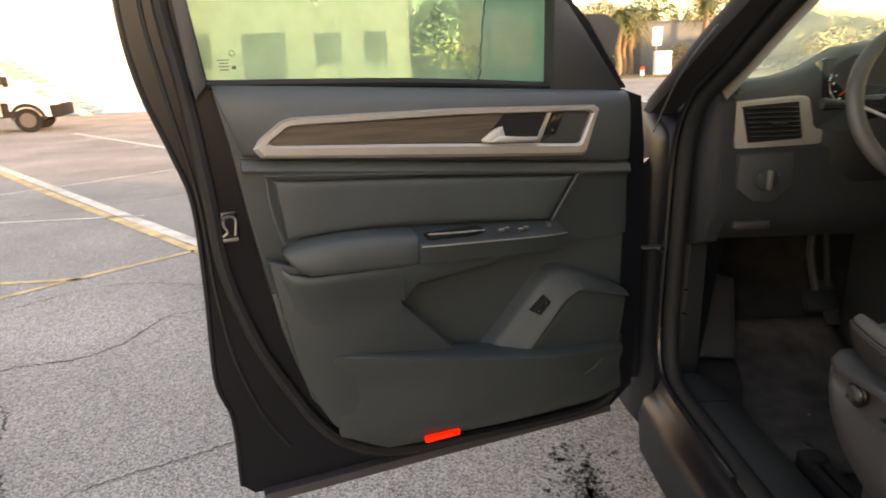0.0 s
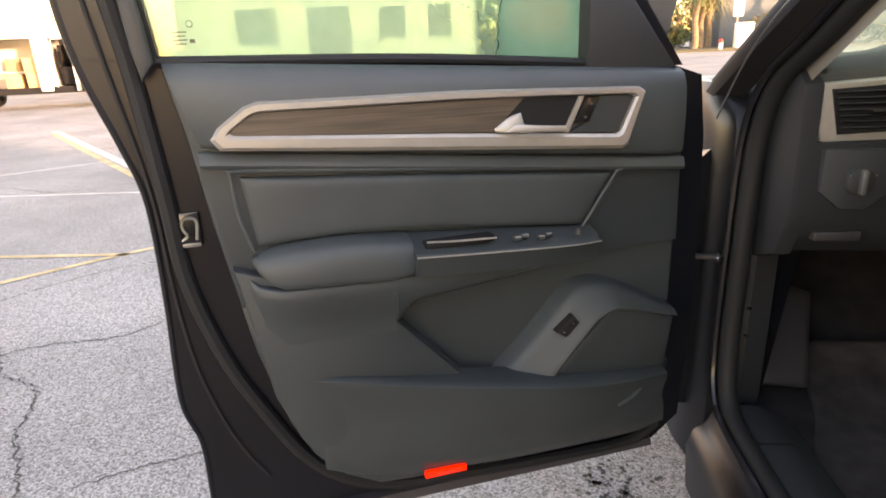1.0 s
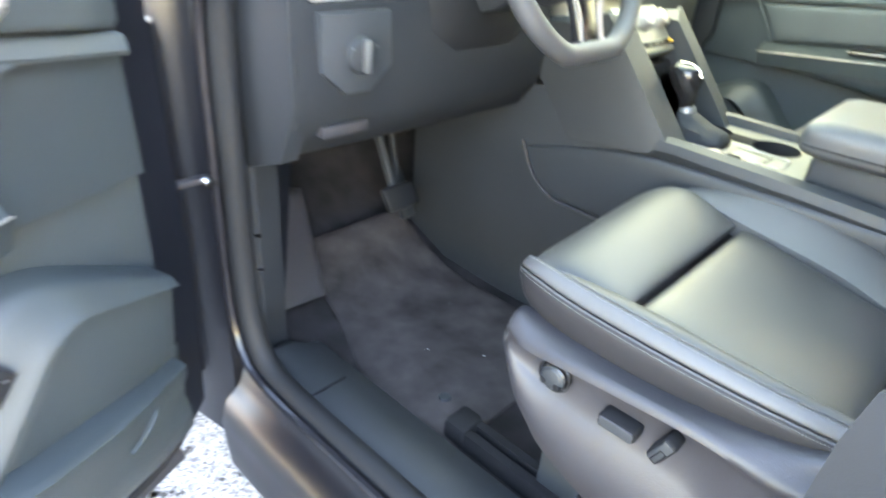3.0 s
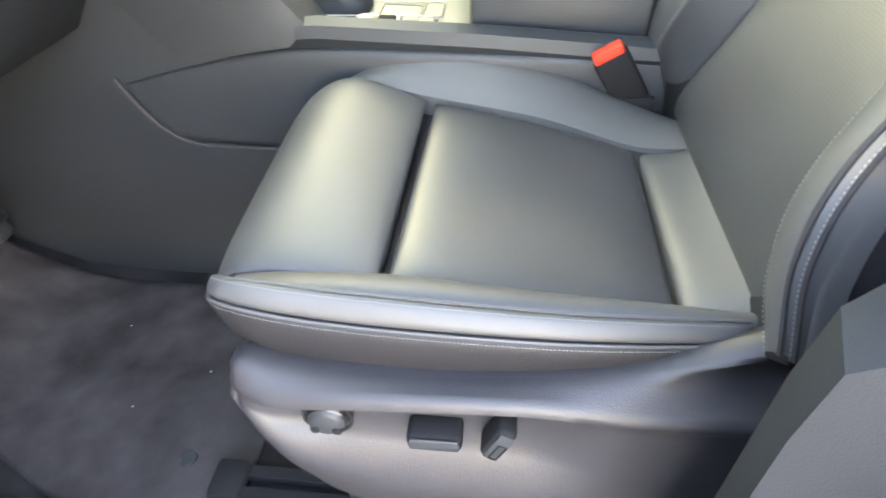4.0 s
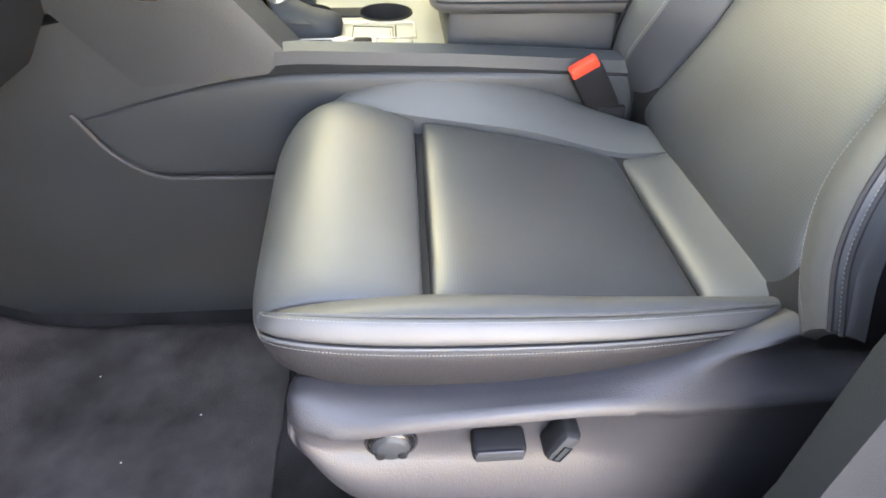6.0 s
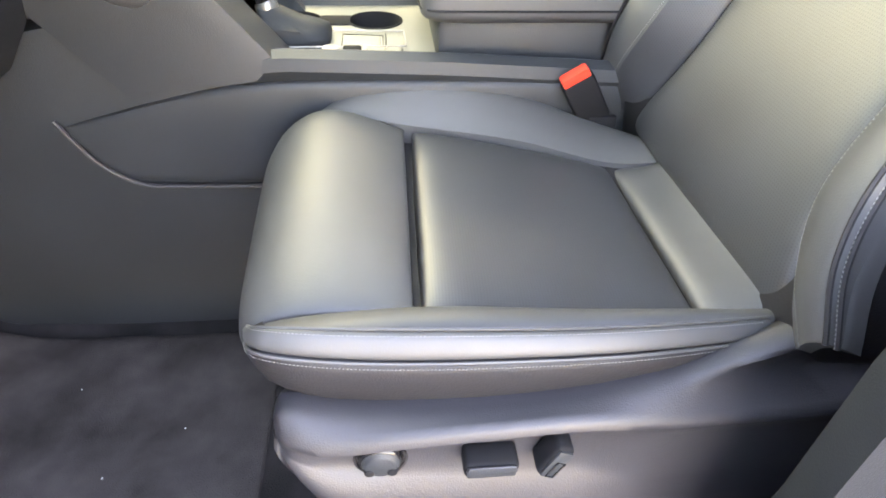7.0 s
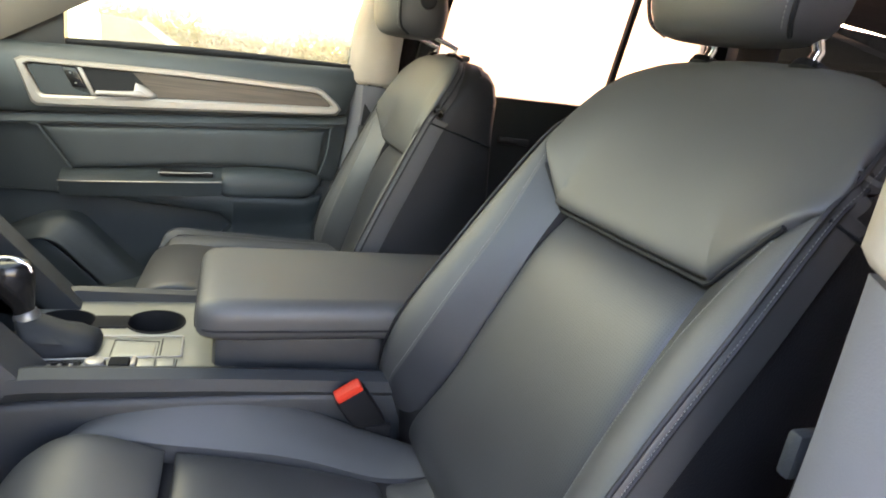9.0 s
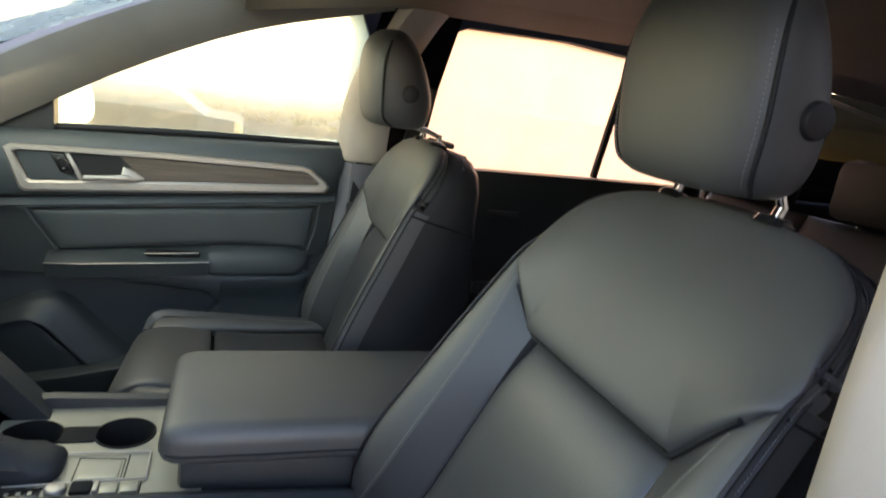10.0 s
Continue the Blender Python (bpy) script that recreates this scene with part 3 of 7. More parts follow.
def van():
    """White cargo van, side door slid open, boxes inside. It faces +x beside the building."""
    M = pose(-13.8, 19.5, 0, 0, 0, 20)
    v = thing("cargo_van", "white cargo van with its side door open, parked", "van", m=M)
    lp = dict(local=True)
    side = [(-5.6, 0.45), (0.30, 0.45), (0.42, 0.55), (0.44, 0.85), (0.32, 1.15), (-0.1, 1.32), (-0.6, 1.48), (-1.25, 2.1), (-1.7, 2.27), (-5.5, 2.3), (-5.62, 2.1)]
    bm = bmesh.new()
    # near side as panels round the two openings, then far side, roof and nose
    for poly in ([(-5.6, 0.45), (-4.5, 0.45), (-4.5, 2.3), (-5.5, 2.3), (-5.62, 2.1)], [(-4.5, 2.08), (-1.45, 2.08), (-1.7, 2.27), (-4.5, 2.3)],
                 [(-4.5, 0.45), (-1.45, 0.45), (-1.45, 0.6), (-4.5, 0.6)], [(-2.75, 0.6), (-2.36, 0.6), (-2.36, 2.08), (-2.75, 2.08)],
                 [(-1.45, 0.45), (0.30, 0.45), (0.42, 0.55), (0.44, 0.85), (0.32, 1.15), (-0.1, 1.32), (-0.6, 1.48), (-1.25, 2.06), (-1.45, 2.08)]):
        prism(poly, lambda a, b, w: (a, w, b), -0.95, -0.9, bm=bm)
    prism(side, lambda a, b, w: (a, w, b), 0.9, 0.95, bm=bm)
    for (a, b), (c, d) in zip(side, side[1:] + side[:1]):
        f = [bm.verts.new((a, -0.92, b)), bm.verts.new((c, -0.92, d)), bm.verts.new((c, 0.92, d)), bm.verts.new((a, 0.92, b))]
        bm.faces.new(f)
    part("body", bm, WHITE_PAINT, v, smooth=0, **lp)
    part("bumper", box((0.32, 0, 0.62), (0.36, 1.94, 0.40), 0.08), BLACK_TRIM, v, "dark plastic bumper", **lp)
    part("wheel_arch", loft([[(-0.45 + r * math.cos(a), -0.985 if r < 0.5 else -0.952, 0.36 + r * math.sin(a)) for a in [math.pi * k / 16 for k in range(17)]] for r in (0.39, 0.42, 0.50)], False, None, False), BLACK_TRIM, v, "dark wheel arch moulding", **lp)
    part("windscreen", prism([(-0.66, 1.52), (-1.24, 2.07), (-1.22, 2.09), (-0.63, 1.54)], lambda a, b, w: (a, w, b), -0.82, 0.82), GLOSS, v, **lp)
    part("side_window", prism([(-1.38, 1.42), (-0.80, 1.42), (-0.86, 1.56), (-1.22, 1.96), (-1.38, 1.98)], lambda a, b, w: (a, w, b), -0.965, -0.953), GLOSS, v, **lp)
    part("door_frame", tube([(-2.32, -0.96, 0.62), (-2.32, -0.96, 1.9), (-2.2, -0.96, 2.05), (-1.5, -0.96, 2.05), (-1.47, -0.96, 0.62)], 0.03, 6), WHITE_PAINT, v, **lp)
    part("window_post", tube([(-1.95, -0.95, 1.35), (-1.88, -0.95, 2.05)], 0.025, 6), BLACK_TRIM, v, **lp)
    part("sliding_door", box((-2.62, -1.06, 1.32), (0.36, 0.08, 1.6), 0.03), WHITE_PAINT, v, **lp)
    part("front_door", box((-1.40, -1.16, 1.0), (0.07, 0.36, 1.0), 0.02), WHITE_PAINT, v, "front door standing open", **lp)
    part("cab_wall", box((-1.9, 0.55, 1.2), (1.2, 0.05, 1.4)), BLACK_TRIM, v, **lp)
    part("cab_floor", box((-1.85, 0, 0.62), (1.1, 1.76, 0.06)), BLACK_TRIM, v, **lp)
    part("cab_seat", box((-1.95, -0.45, 0.95), (0.5, 0.5, 0.55), 0.06), BLACK_TRIM, v, "dark cab seat", **lp)
    part("seat_back", box((-2.2, -0.45, 1.4), (0.14, 0.5, 0.6), 0.06), BLACK_TRIM, v, **lp)
    part("cab_headrest", box((-2.18, -0.45, 1.78), (0.1, 0.26, 0.18), 0.04), BLACK_TRIM, v, **lp)
    part("bulkhead", box((-2.5, 0.1, 1.35), (0.05, 1.5, 1.5)), WALL_WHITE, v, **lp)
    part("mirror", box((-0.80, -1.10, 1.5), (0.12, 0.24, 0.3), 0.04), BLACK_TRIM, v, **lp)
    part("lower_cladding", box((-2.9, -0.965, 0.55), (5.0, 0.03, 0.2), 0.01), BLACK_TRIM, v, **lp)
    part("fender_cladding", box((-1.2, -0.965, 0.72), (0.5, 0.03, 0.36), 0.01), BLACK_TRIM, v, **lp)
    part("headlamp", box((0.18, -0.85, 1.1), (0.3, 0.25, 0.2), 0.05), SILVER, v, **lp)
    part("lettering", box((0.0, -0.957, 1.18), (0.24, 0.01, 0.07)), mat("sticker_yellow", (0.6, 0.5, 0.04), 0.5), v, **lp)
    for x in (-0.45, -4.9):
        w = part("wheel", cyl((x, -0.99, 0.36), (0, 1, 0), 0.36, 0.36, 0.24, 32), TYRE, v, "black tyre", **lp)
        part("rim", cyl((x, -1.005, 0.36), (0, 1, 0), 0.22, 0.21, 0.03, 20), PLASTIC_GREY, w, **lp)
        part("wheel", cyl((x, 0.74, 0.36), (0, 1, 0), 0.36, 0.36, 0.24, 32), TYRE, v, "black tyre", **lp)
    part("cargo_floor", box((-3.4, 0, 0.58), (4.2, 1.76, 0.05)), CARDBOARD, v, **lp)
    part("shelf", box((-3.6, 0.6, 1.1), (2.2, 0.5, 0.04)), WALL_WHITE, v, **lp)
    # short cab: the doors stand close behind the front wheel
    for ob in v.children_recursive:
        for vert in ob.data.vertices:
            vert.co.x = float(np.interp(vert.co.x, (-6.0, -2.75, -2.36, -1.45, -0.82, 1.0), (-5.38, -2.13, -1.75, -1.12, -0.82, 1.0)))
    for x, y, s, z in ((-2.38, -0.45, 0.5, 0.6), (-2.48, -0.4, 0.42, 1.1), (-3.13, -0.1, 0.45, 0.6), (-3.28, 0.5, 0.4, 1.12)):
        t = thing("cardboard_box", "brown cardboard box standing in the van", "box", m=M @ pose(x, y, z))
        part("carton", box((0, 0, s / 2), (s, s, s), 0.01), CARDBOARD, t, local=True)
        part("tape", box((0, 0, s + 0.002), (s, 0.06, 0.004)), BEIGE, t, local=True)


van()

def parked_car(name, m, material, label):
    c = thing(name, label, "car", m=m, group="cars in the next row")
    rings = []
    for x, z0, z1, hw in ((-2.3, 0.5, 0.95, 0.7), (-2.2, 0.3, 1.0, 0.85), (-1.2, 0.28, 1.05, 0.9), (0.5, 0.28, 1.0, 0.9), (1.9, 0.3, 0.92, 0.87), (2.25, 0.4, 0.75, 0.7)):
        rings.append([(x, -hw, z0), (x, -hw, (z0 + z1) / 2), (x, -hw * 0.95, z1), (x, hw * 0.95, z1), (x, hw, (z0 + z1) / 2), (x, hw, z0)])
    part("body", loft(rings), material, c, local=True)
    rings = []
    for x, z1, hw in ((-1.9, 1.0, 0.75), (-1.2, 1.45, 0.66), (0.1, 1.5, 0.66), (1.05, 1.0, 0.75)):
        rings.append([(x, -0.8, 0.98), (x, -hw, z1), (x, hw, z1), (x, 0.8, 0.98)])
    part("cabin", loft(rings), SHUTTER, c, local=True)
    for x in (-1.4, 1.4):
        for y in (-0.9, 0.7):
            part("wheel", cyl((x, y, 0.33), (0, 1, 0), 0.33, 0.33, 0.2, 24), TYRE, c, local=True)


parked_car("parked_car", pose(7.5, 2.6, 0, 0, 0, 90), mat("grey_green_paint", (0.06, 0.065, 0.055), 0.35), "grey-green saloon parked beside the street, blurred by dew")
parked_car("parked_car", pose(9.5, 14.5, 0, 0, 0, 60), WHITE_PAINT, "white saloon parked ahead, blurred by dew")


# ---- the car's shell ----
car = thing("car_body", "black sport utility vehicle with its driver door open", "car", (0, 0, 0))


def mirrored(f, name, material, label="", **k):
    """The same part on both flanks: f(s) builds it for the side s."""
    for s in (-1, 1):
        part(name, f(s), material, car, label, **k)


def sill(s):
    ring = lambda y: [(s * 0.66, y, 0.40), (s * 0.66, y, 0.455), (s * 0.70, y, 0.47), (s * 0.745, y, 0.50), (s * 0.80, y, 0.505), (s * 0.845, y, 0.485), (s * 0.853, y, 0.455), (s * 0.868, y, 0.435), (s * 0.890, y, 0.42), (s * 0.905, y, 0.37), (s * 0.895, y, 0.24), (s * 0.80, y, 0.22)]
    return loft([ring(y) for y in (1.12, 0.6, 0.1, -0.6, -1.1)])


mirrored(sill, "sill", JAMB, smooth=70)
for s in (-1, 1):
    part("scuff_plate", loft([[(s * 0.672, y, 0.474), (s * 0.70, y, 0.489), (s * 0.748, y, 0.514), (s * 0.812, y, 0.516), (s * 0.836, y, 0.498), (s * 0.80, y, 0.49), (s * 0.72, y, 0.48)] for y in (1.09, 1.02, 0.5, 0.14)]), PLASTIC, car, "grained black plastic scuff plate")
    part("scuff_seam", box((s * 0.775, 0.93, 0.5165), (0.085, 0.004, 0.003)), RUBBER, car)
    # footwell side lining in front of the door opening
    part("kick_panel", loft([[(s * 0.725, 1.17, z), (s * 0.735, 1.125, z), (s * 0.79, 1.11, z), (s * 0.81, 1.12, z), (s * 0.81, 1.75, z), (s * 0.69, 1.75, z), (s * 0.70, 1.40, z)] for z in (0.42, 0.55, 0.8, 1.0, 1.2)]), PILLAR_PLASTIC, car, "black footwell side lining")
    # painted hinge pillar
    part("hinge_pillar", loft([[(s * 0.79, 1.12 + d, z), (s * 0.86, 1.135 + d, z), (s * 0.885, 1.17 + d, z), (s * 0.90, 1.26 + d, z), (s * 0.90, 1.5, z), (s * 0.79, 1.5, z)] for z, d in ((0.3, 0), (0.5, 0), (0.8, 0), (1.1, 0), (1.20, 0.0), (1.26, 0.03), (1.30, 0.10))]), JAMB, car, "black painted hinge pillar")
    # front wing and bonnet
    part("front_wing", loft([[(s * 0.62, y, 1.16 - d), (s * 0.84, y, 1.17 - d), (s * 0.93, y, 1.08 - d), (s * 0.97, y, 0.8), (s * 0.95, y, 0.45), (s * 0.70, y, 0.45)] for y, d in ((1.20, -0.03), (1.6, 0.0), (2.2, 0.05), (2.7, 0.12), (3.0, 0.25))]), JAMB, car)
    # A-pillar: outer skin and inner lining
    out = spline([(s * 0.885, 1.52, 1.19), (s * 0.875, 1.25, 1.335), (s * 0.855, 0.95, 1.505), (s * 0.81, 0.55, 1.71), (s * 0.75, 0.1, 1.84)], 14)
    part("a_pillar_skin", loft([[(p.x + s * 0.010, p.y - 0.075, p.z - 0.035), (p.x + s * 0.014, p.y - 0.05, p.z - 0.018), (p.x - s * 0.014, p.y - 0.015, p.z + 0.014), (p.x - s * 0.075, p.y + 0.07, p.z + 0.045), (p.x - s * 0.06, p.y - 0.01, p.z - 0.02), (p.x - s * 0.035, p.y - 0.085, p.z - 0.06)] for p in out]), BLACK_TRIM, car)
    # bright thread laid along the pillar edge to draw its highlight
    part("pillar_bead", tube(spline([(s * 0.897, 1.165, 1.225), (s * 0.897, 1.054, 1.336), (s * 0.890, 0.965, 1.416), (s * 0.875, 0.87, 1.485)], 24), 0.0022, 6), STEEL, car, "thin added line for the highlight on the windscreen pillar")
    inn = spline([(s * 0.755, 1.13, 1.305), (s * 0.755, 0.95, 1.41), (s * 0.745, 0.70, 1.565), (s * 0.715, 0.40, 1.71), (s * 0.66, 0.05, 1.815)], 14)
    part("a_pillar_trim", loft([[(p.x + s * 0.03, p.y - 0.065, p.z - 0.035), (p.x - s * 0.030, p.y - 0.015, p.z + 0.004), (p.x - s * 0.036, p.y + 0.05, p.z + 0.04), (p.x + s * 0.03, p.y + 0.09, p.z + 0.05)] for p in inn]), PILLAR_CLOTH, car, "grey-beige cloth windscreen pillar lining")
    # weatherstrip round the front door opening
    loop = [(s * 0.835, 0.10, 0.51), (s * 0.835, 0.6, 0.512), (s * 0.835, 0.96, 0.515), (s * 0.835, 1.06, 0.55), (s * 0.832, 1.10, 0.66), (s * 0.828, 1.11, 0.9), (s * 0.82, 1.115, 1.18), (s * 0.81, 1.06, 1.315), (s * 0.80, 0.92, 1.405), (s * 0.785, 0.66, 1.565), (s * 0.75, 0.36, 1.71), (s * 0.71, 0.08, 1.79)]
    part("door_seal", tube(spline(loop, 70), 0.023, 12), RUBBER, car, "soft black rubber door seal")
    part("jamb_lip", tube([(p.x + s * 0.03, p.y + 0.012, p.z) for p in spline(loop[1:11], 60)], 0.009, 8), PAINT, car)
    # B-pillar
    part("b_pillar_skin", loft([[(s * (0.90 - k), 0.13 - d, z), (s * (0.93 - k), 0.08 - d, z), (s * (0.93 - k), -0.06 - d, z), (s * (0.85 - k * 0.6), -0.10 - d, z), (s * (0.85 - k * 0.6), 0.06 - d, z)] for z, d, k in ((0.42, 0.0, 0.0), (0.9, 0.02, 0.0), (1.3, 0.05, 0.03), (1.6, 0.09, 0.10), (1.82, 0.12, 0.20))]), PAINT, car)
    part("b_pillar_lower_trim", loft([[(s * 0.84, 0.205 - d, z), (s * (0.795 + e), 0.19 - d, z), (s * (0.755 + e), 0.13 - d, z), (s * (0.755 + e), -0.06 - d, z), (s * 0.85, -0.09 - d, z)] for z, d, e in ((0.47, -0.03, -0.02), (0.6, -0.02, -0.01), (0.83, 0.0, 0.0), (1.0, 0.005, 0.0), (1.055, 0.012, 0.0), (1.068, 0.04, 0.012))]), PILLAR_PLASTIC, car, "dark grey plastic pillar base lining")
    ring = lambda z, d, k: [(s * (0.845 - k * 0.6), 0.075 - d, z), (s * (0.80 - k), 0.07 - d, z), (s * (0.772 - k), 0.045 - d, z), (s * (0.770 - k), -0.02 - d, z), (s * (0.79 - k), -0.06 - d, z), (s * (0.85 - k * 0.5), -0.07 - d, z)]
    part("b_pillar_mid_trim", loft([ring(z, d, k) for z, d, k in ((0.9, -0.02, -0.004), (1.1, -0.01, -0.004), (1.25, 0.0, 0.002), (1.359, 0.0, 0.004))]), PILLAR_GREY, car, "pale grey plastic pillar lining")
    part("b_pillar_upper_trim", loft([ring(z, d, k) for z, d, k in ((1.360, 0.006, -0.006), (1.364, -0.002, 0.004), (1.374, -0.006, 0.010), (1.45, -0.004, 0.011), (1.52, 0.0, 0.012), (1.60, 0.02, 0.018), (1.68, 0.05, 0.035), (1.76, 0.085, 0.08), (1.83, 0.12, 0.14))]), BEIGE, car, "beige cloth pillar lining", smooth=50)

# closing plates at the dashboard ends
for s in (-1, 1):
    part("dash_end_cap", prism([(0.975, 1.31), (0.968, 1.18), (0.965, 1.05), (1.01, 0.95), (1.14, 0.90), (1.16, 1.34), (1.02, 1.34)], lambda a, b, w: (s * w, a, b), 0.765, 0.80, 0.004), PILLAR_PLASTIC, car, "black dashboard end cap")
# floor, tunnel, bulkhead, rear, roof
part("floor_carpet", loft([[(-0.80 if y > 1.1 else -0.70, y, z), (-0.80 if y > 1.1 else -0.70, y, z - 0.06), (0.80 if y > 1.1 else 0.70, y, z - 0.06), (0.80 if y > 1.1 else 0.70, y, z)] for y, z in ((-1.6, 0.44), (0.2, 0.44), (0.95, 0.44), (1.2, 0.455), (1.45, 0.56), (1.62, 0.72), (1.72, 0.95))]), CARPET, car, "dark charcoal carpet")
part("bulkhead", box((0, 1.76, 0.8), (1.6, 0.06, 0.95)), RUBBER, car)
part("roof_skin", loft([[(-0.76, y, z - 0.02), (-0.5, y, z + 0.03), (0, y, z + 0.045), (0.5, y, z + 0.03), (0.76, y, z - 0.02), (0.7, y, z - 0.05), (-0.7, y, z - 0.05)] for y, z in ((0.42, 1.80), (0.0, 1.87), (-0.8, 1.90), (-1.8, 1.87), (-2.4, 1.80))]), PAINT, car)
part("headliner", loft([[(-0.69, y, z - 0.06), (-0.45, y, z - 0.02), (0, y, z - 0.01), (0.45, y, z - 0.02), (0.69, y, z - 0.06), (0.66, y, z - 0.03), (-0.66, y, z - 0.03)] for y, z in ((0.36, 1.775), (0.0, 1.845), (-0.8, 1.87), (-1.8, 1.84), (-2.35, 1.77))]), HEADLINER, car, "cloth headliner, darkened to hold its shade")
part("bonnet", loft([[(-0.75, y, 1.15 - d), (-0.5, y, 1.21 - d), (-0.44, y, 1.225 - d), (0, y, 1.235 - d), (0.44, y, 1.225 - d), (0.5, y, 1.21 - d), (0.75, y, 1.15 - d), (0.75, y, 1.05 - d), (-0.75, y, 1.05 - d)] for y, d in ((1.78, 0.0), (2.2, 0.03), (2.7, 0.10), (3.0, 0.2))]), PAINT, car, "black painted bonnet")
part("cowl", box((0, 1.68, 1.18), (1.5, 0.22, 0.05), 0.01, Matrix.Rotation(radians(-12), 4, "X")), PLASTIC, car)
part("windscreen", loft([[(-0.80, 1.62, 1.19), (-0.4, 1.72, 1.19), (0, 1.75, 1.19), (0.4, 1.72, 1.19), (0.80, 1.62, 1.19)], [(-0.67, 0.42, 1.78), (-0.35, 0.49, 1.80), (0, 0.52, 1.805), (0.35, 0.49, 1.80), (0.67, 0.42, 1.78)]], False, None, False), GLASS_WIND, car, "dewy windscreen")
part("rear_wall", box((0, -2.42, 1.1), (1.6, 0.06, 1.5)), PLASTIC, car)

bolt = thing("door_check_strap", "bright steel bolt and strap of the door check", "fitting", (-0.868, 1.15, 0.9))
part("bolt_head", cyl((-0.872, 1.125, 0.90), (0, -1, 0.0), 0.010, 0.008, 0.016, 12), CHROME, bolt)
part("strap", box((-0.90, 1.13, 0.902), (0.07, 0.018, 0.010), 0.002), PLASTIC_GREY, bolt)
for z in (0.774, 0.70):
    b = thing("jamb_clip", "small steel trim clip on the door pillar", "fitting", (-0.80, 1.11, z))
    part("clip", cyl((-0.792, 1.115, z), (0.3, -1, 0), 0.006, 0.005, 0.006, 10), CHROME, b)


# wheels
for x, q in ((-0.80, -1), (0.80, 1)):
    for y in (2.20, -1.75):
        tyre = part("tyre", loft([[(x + q * d, y + r * math.cos(a), 0.37 + r * math.sin(a)) for a in [k * math.tau / 40 for k in range(40)]] for r, d in ((0.24, 0.09), (0.33, 0.11), (0.36, 0.09), (0.37, 0.05), (0.37, -0.06), (0.35, -0.10), (0.24, -0.09))]), TYRE, car, "black rubber tyre", smooth=50)
        part("rim", cyl((x + q * 0.07, y, 0.37), (q, 0, 0), 0.235, 0.225, 0.025, 36, bev=0.006), STEEL, tyre, "dull alloy rim")

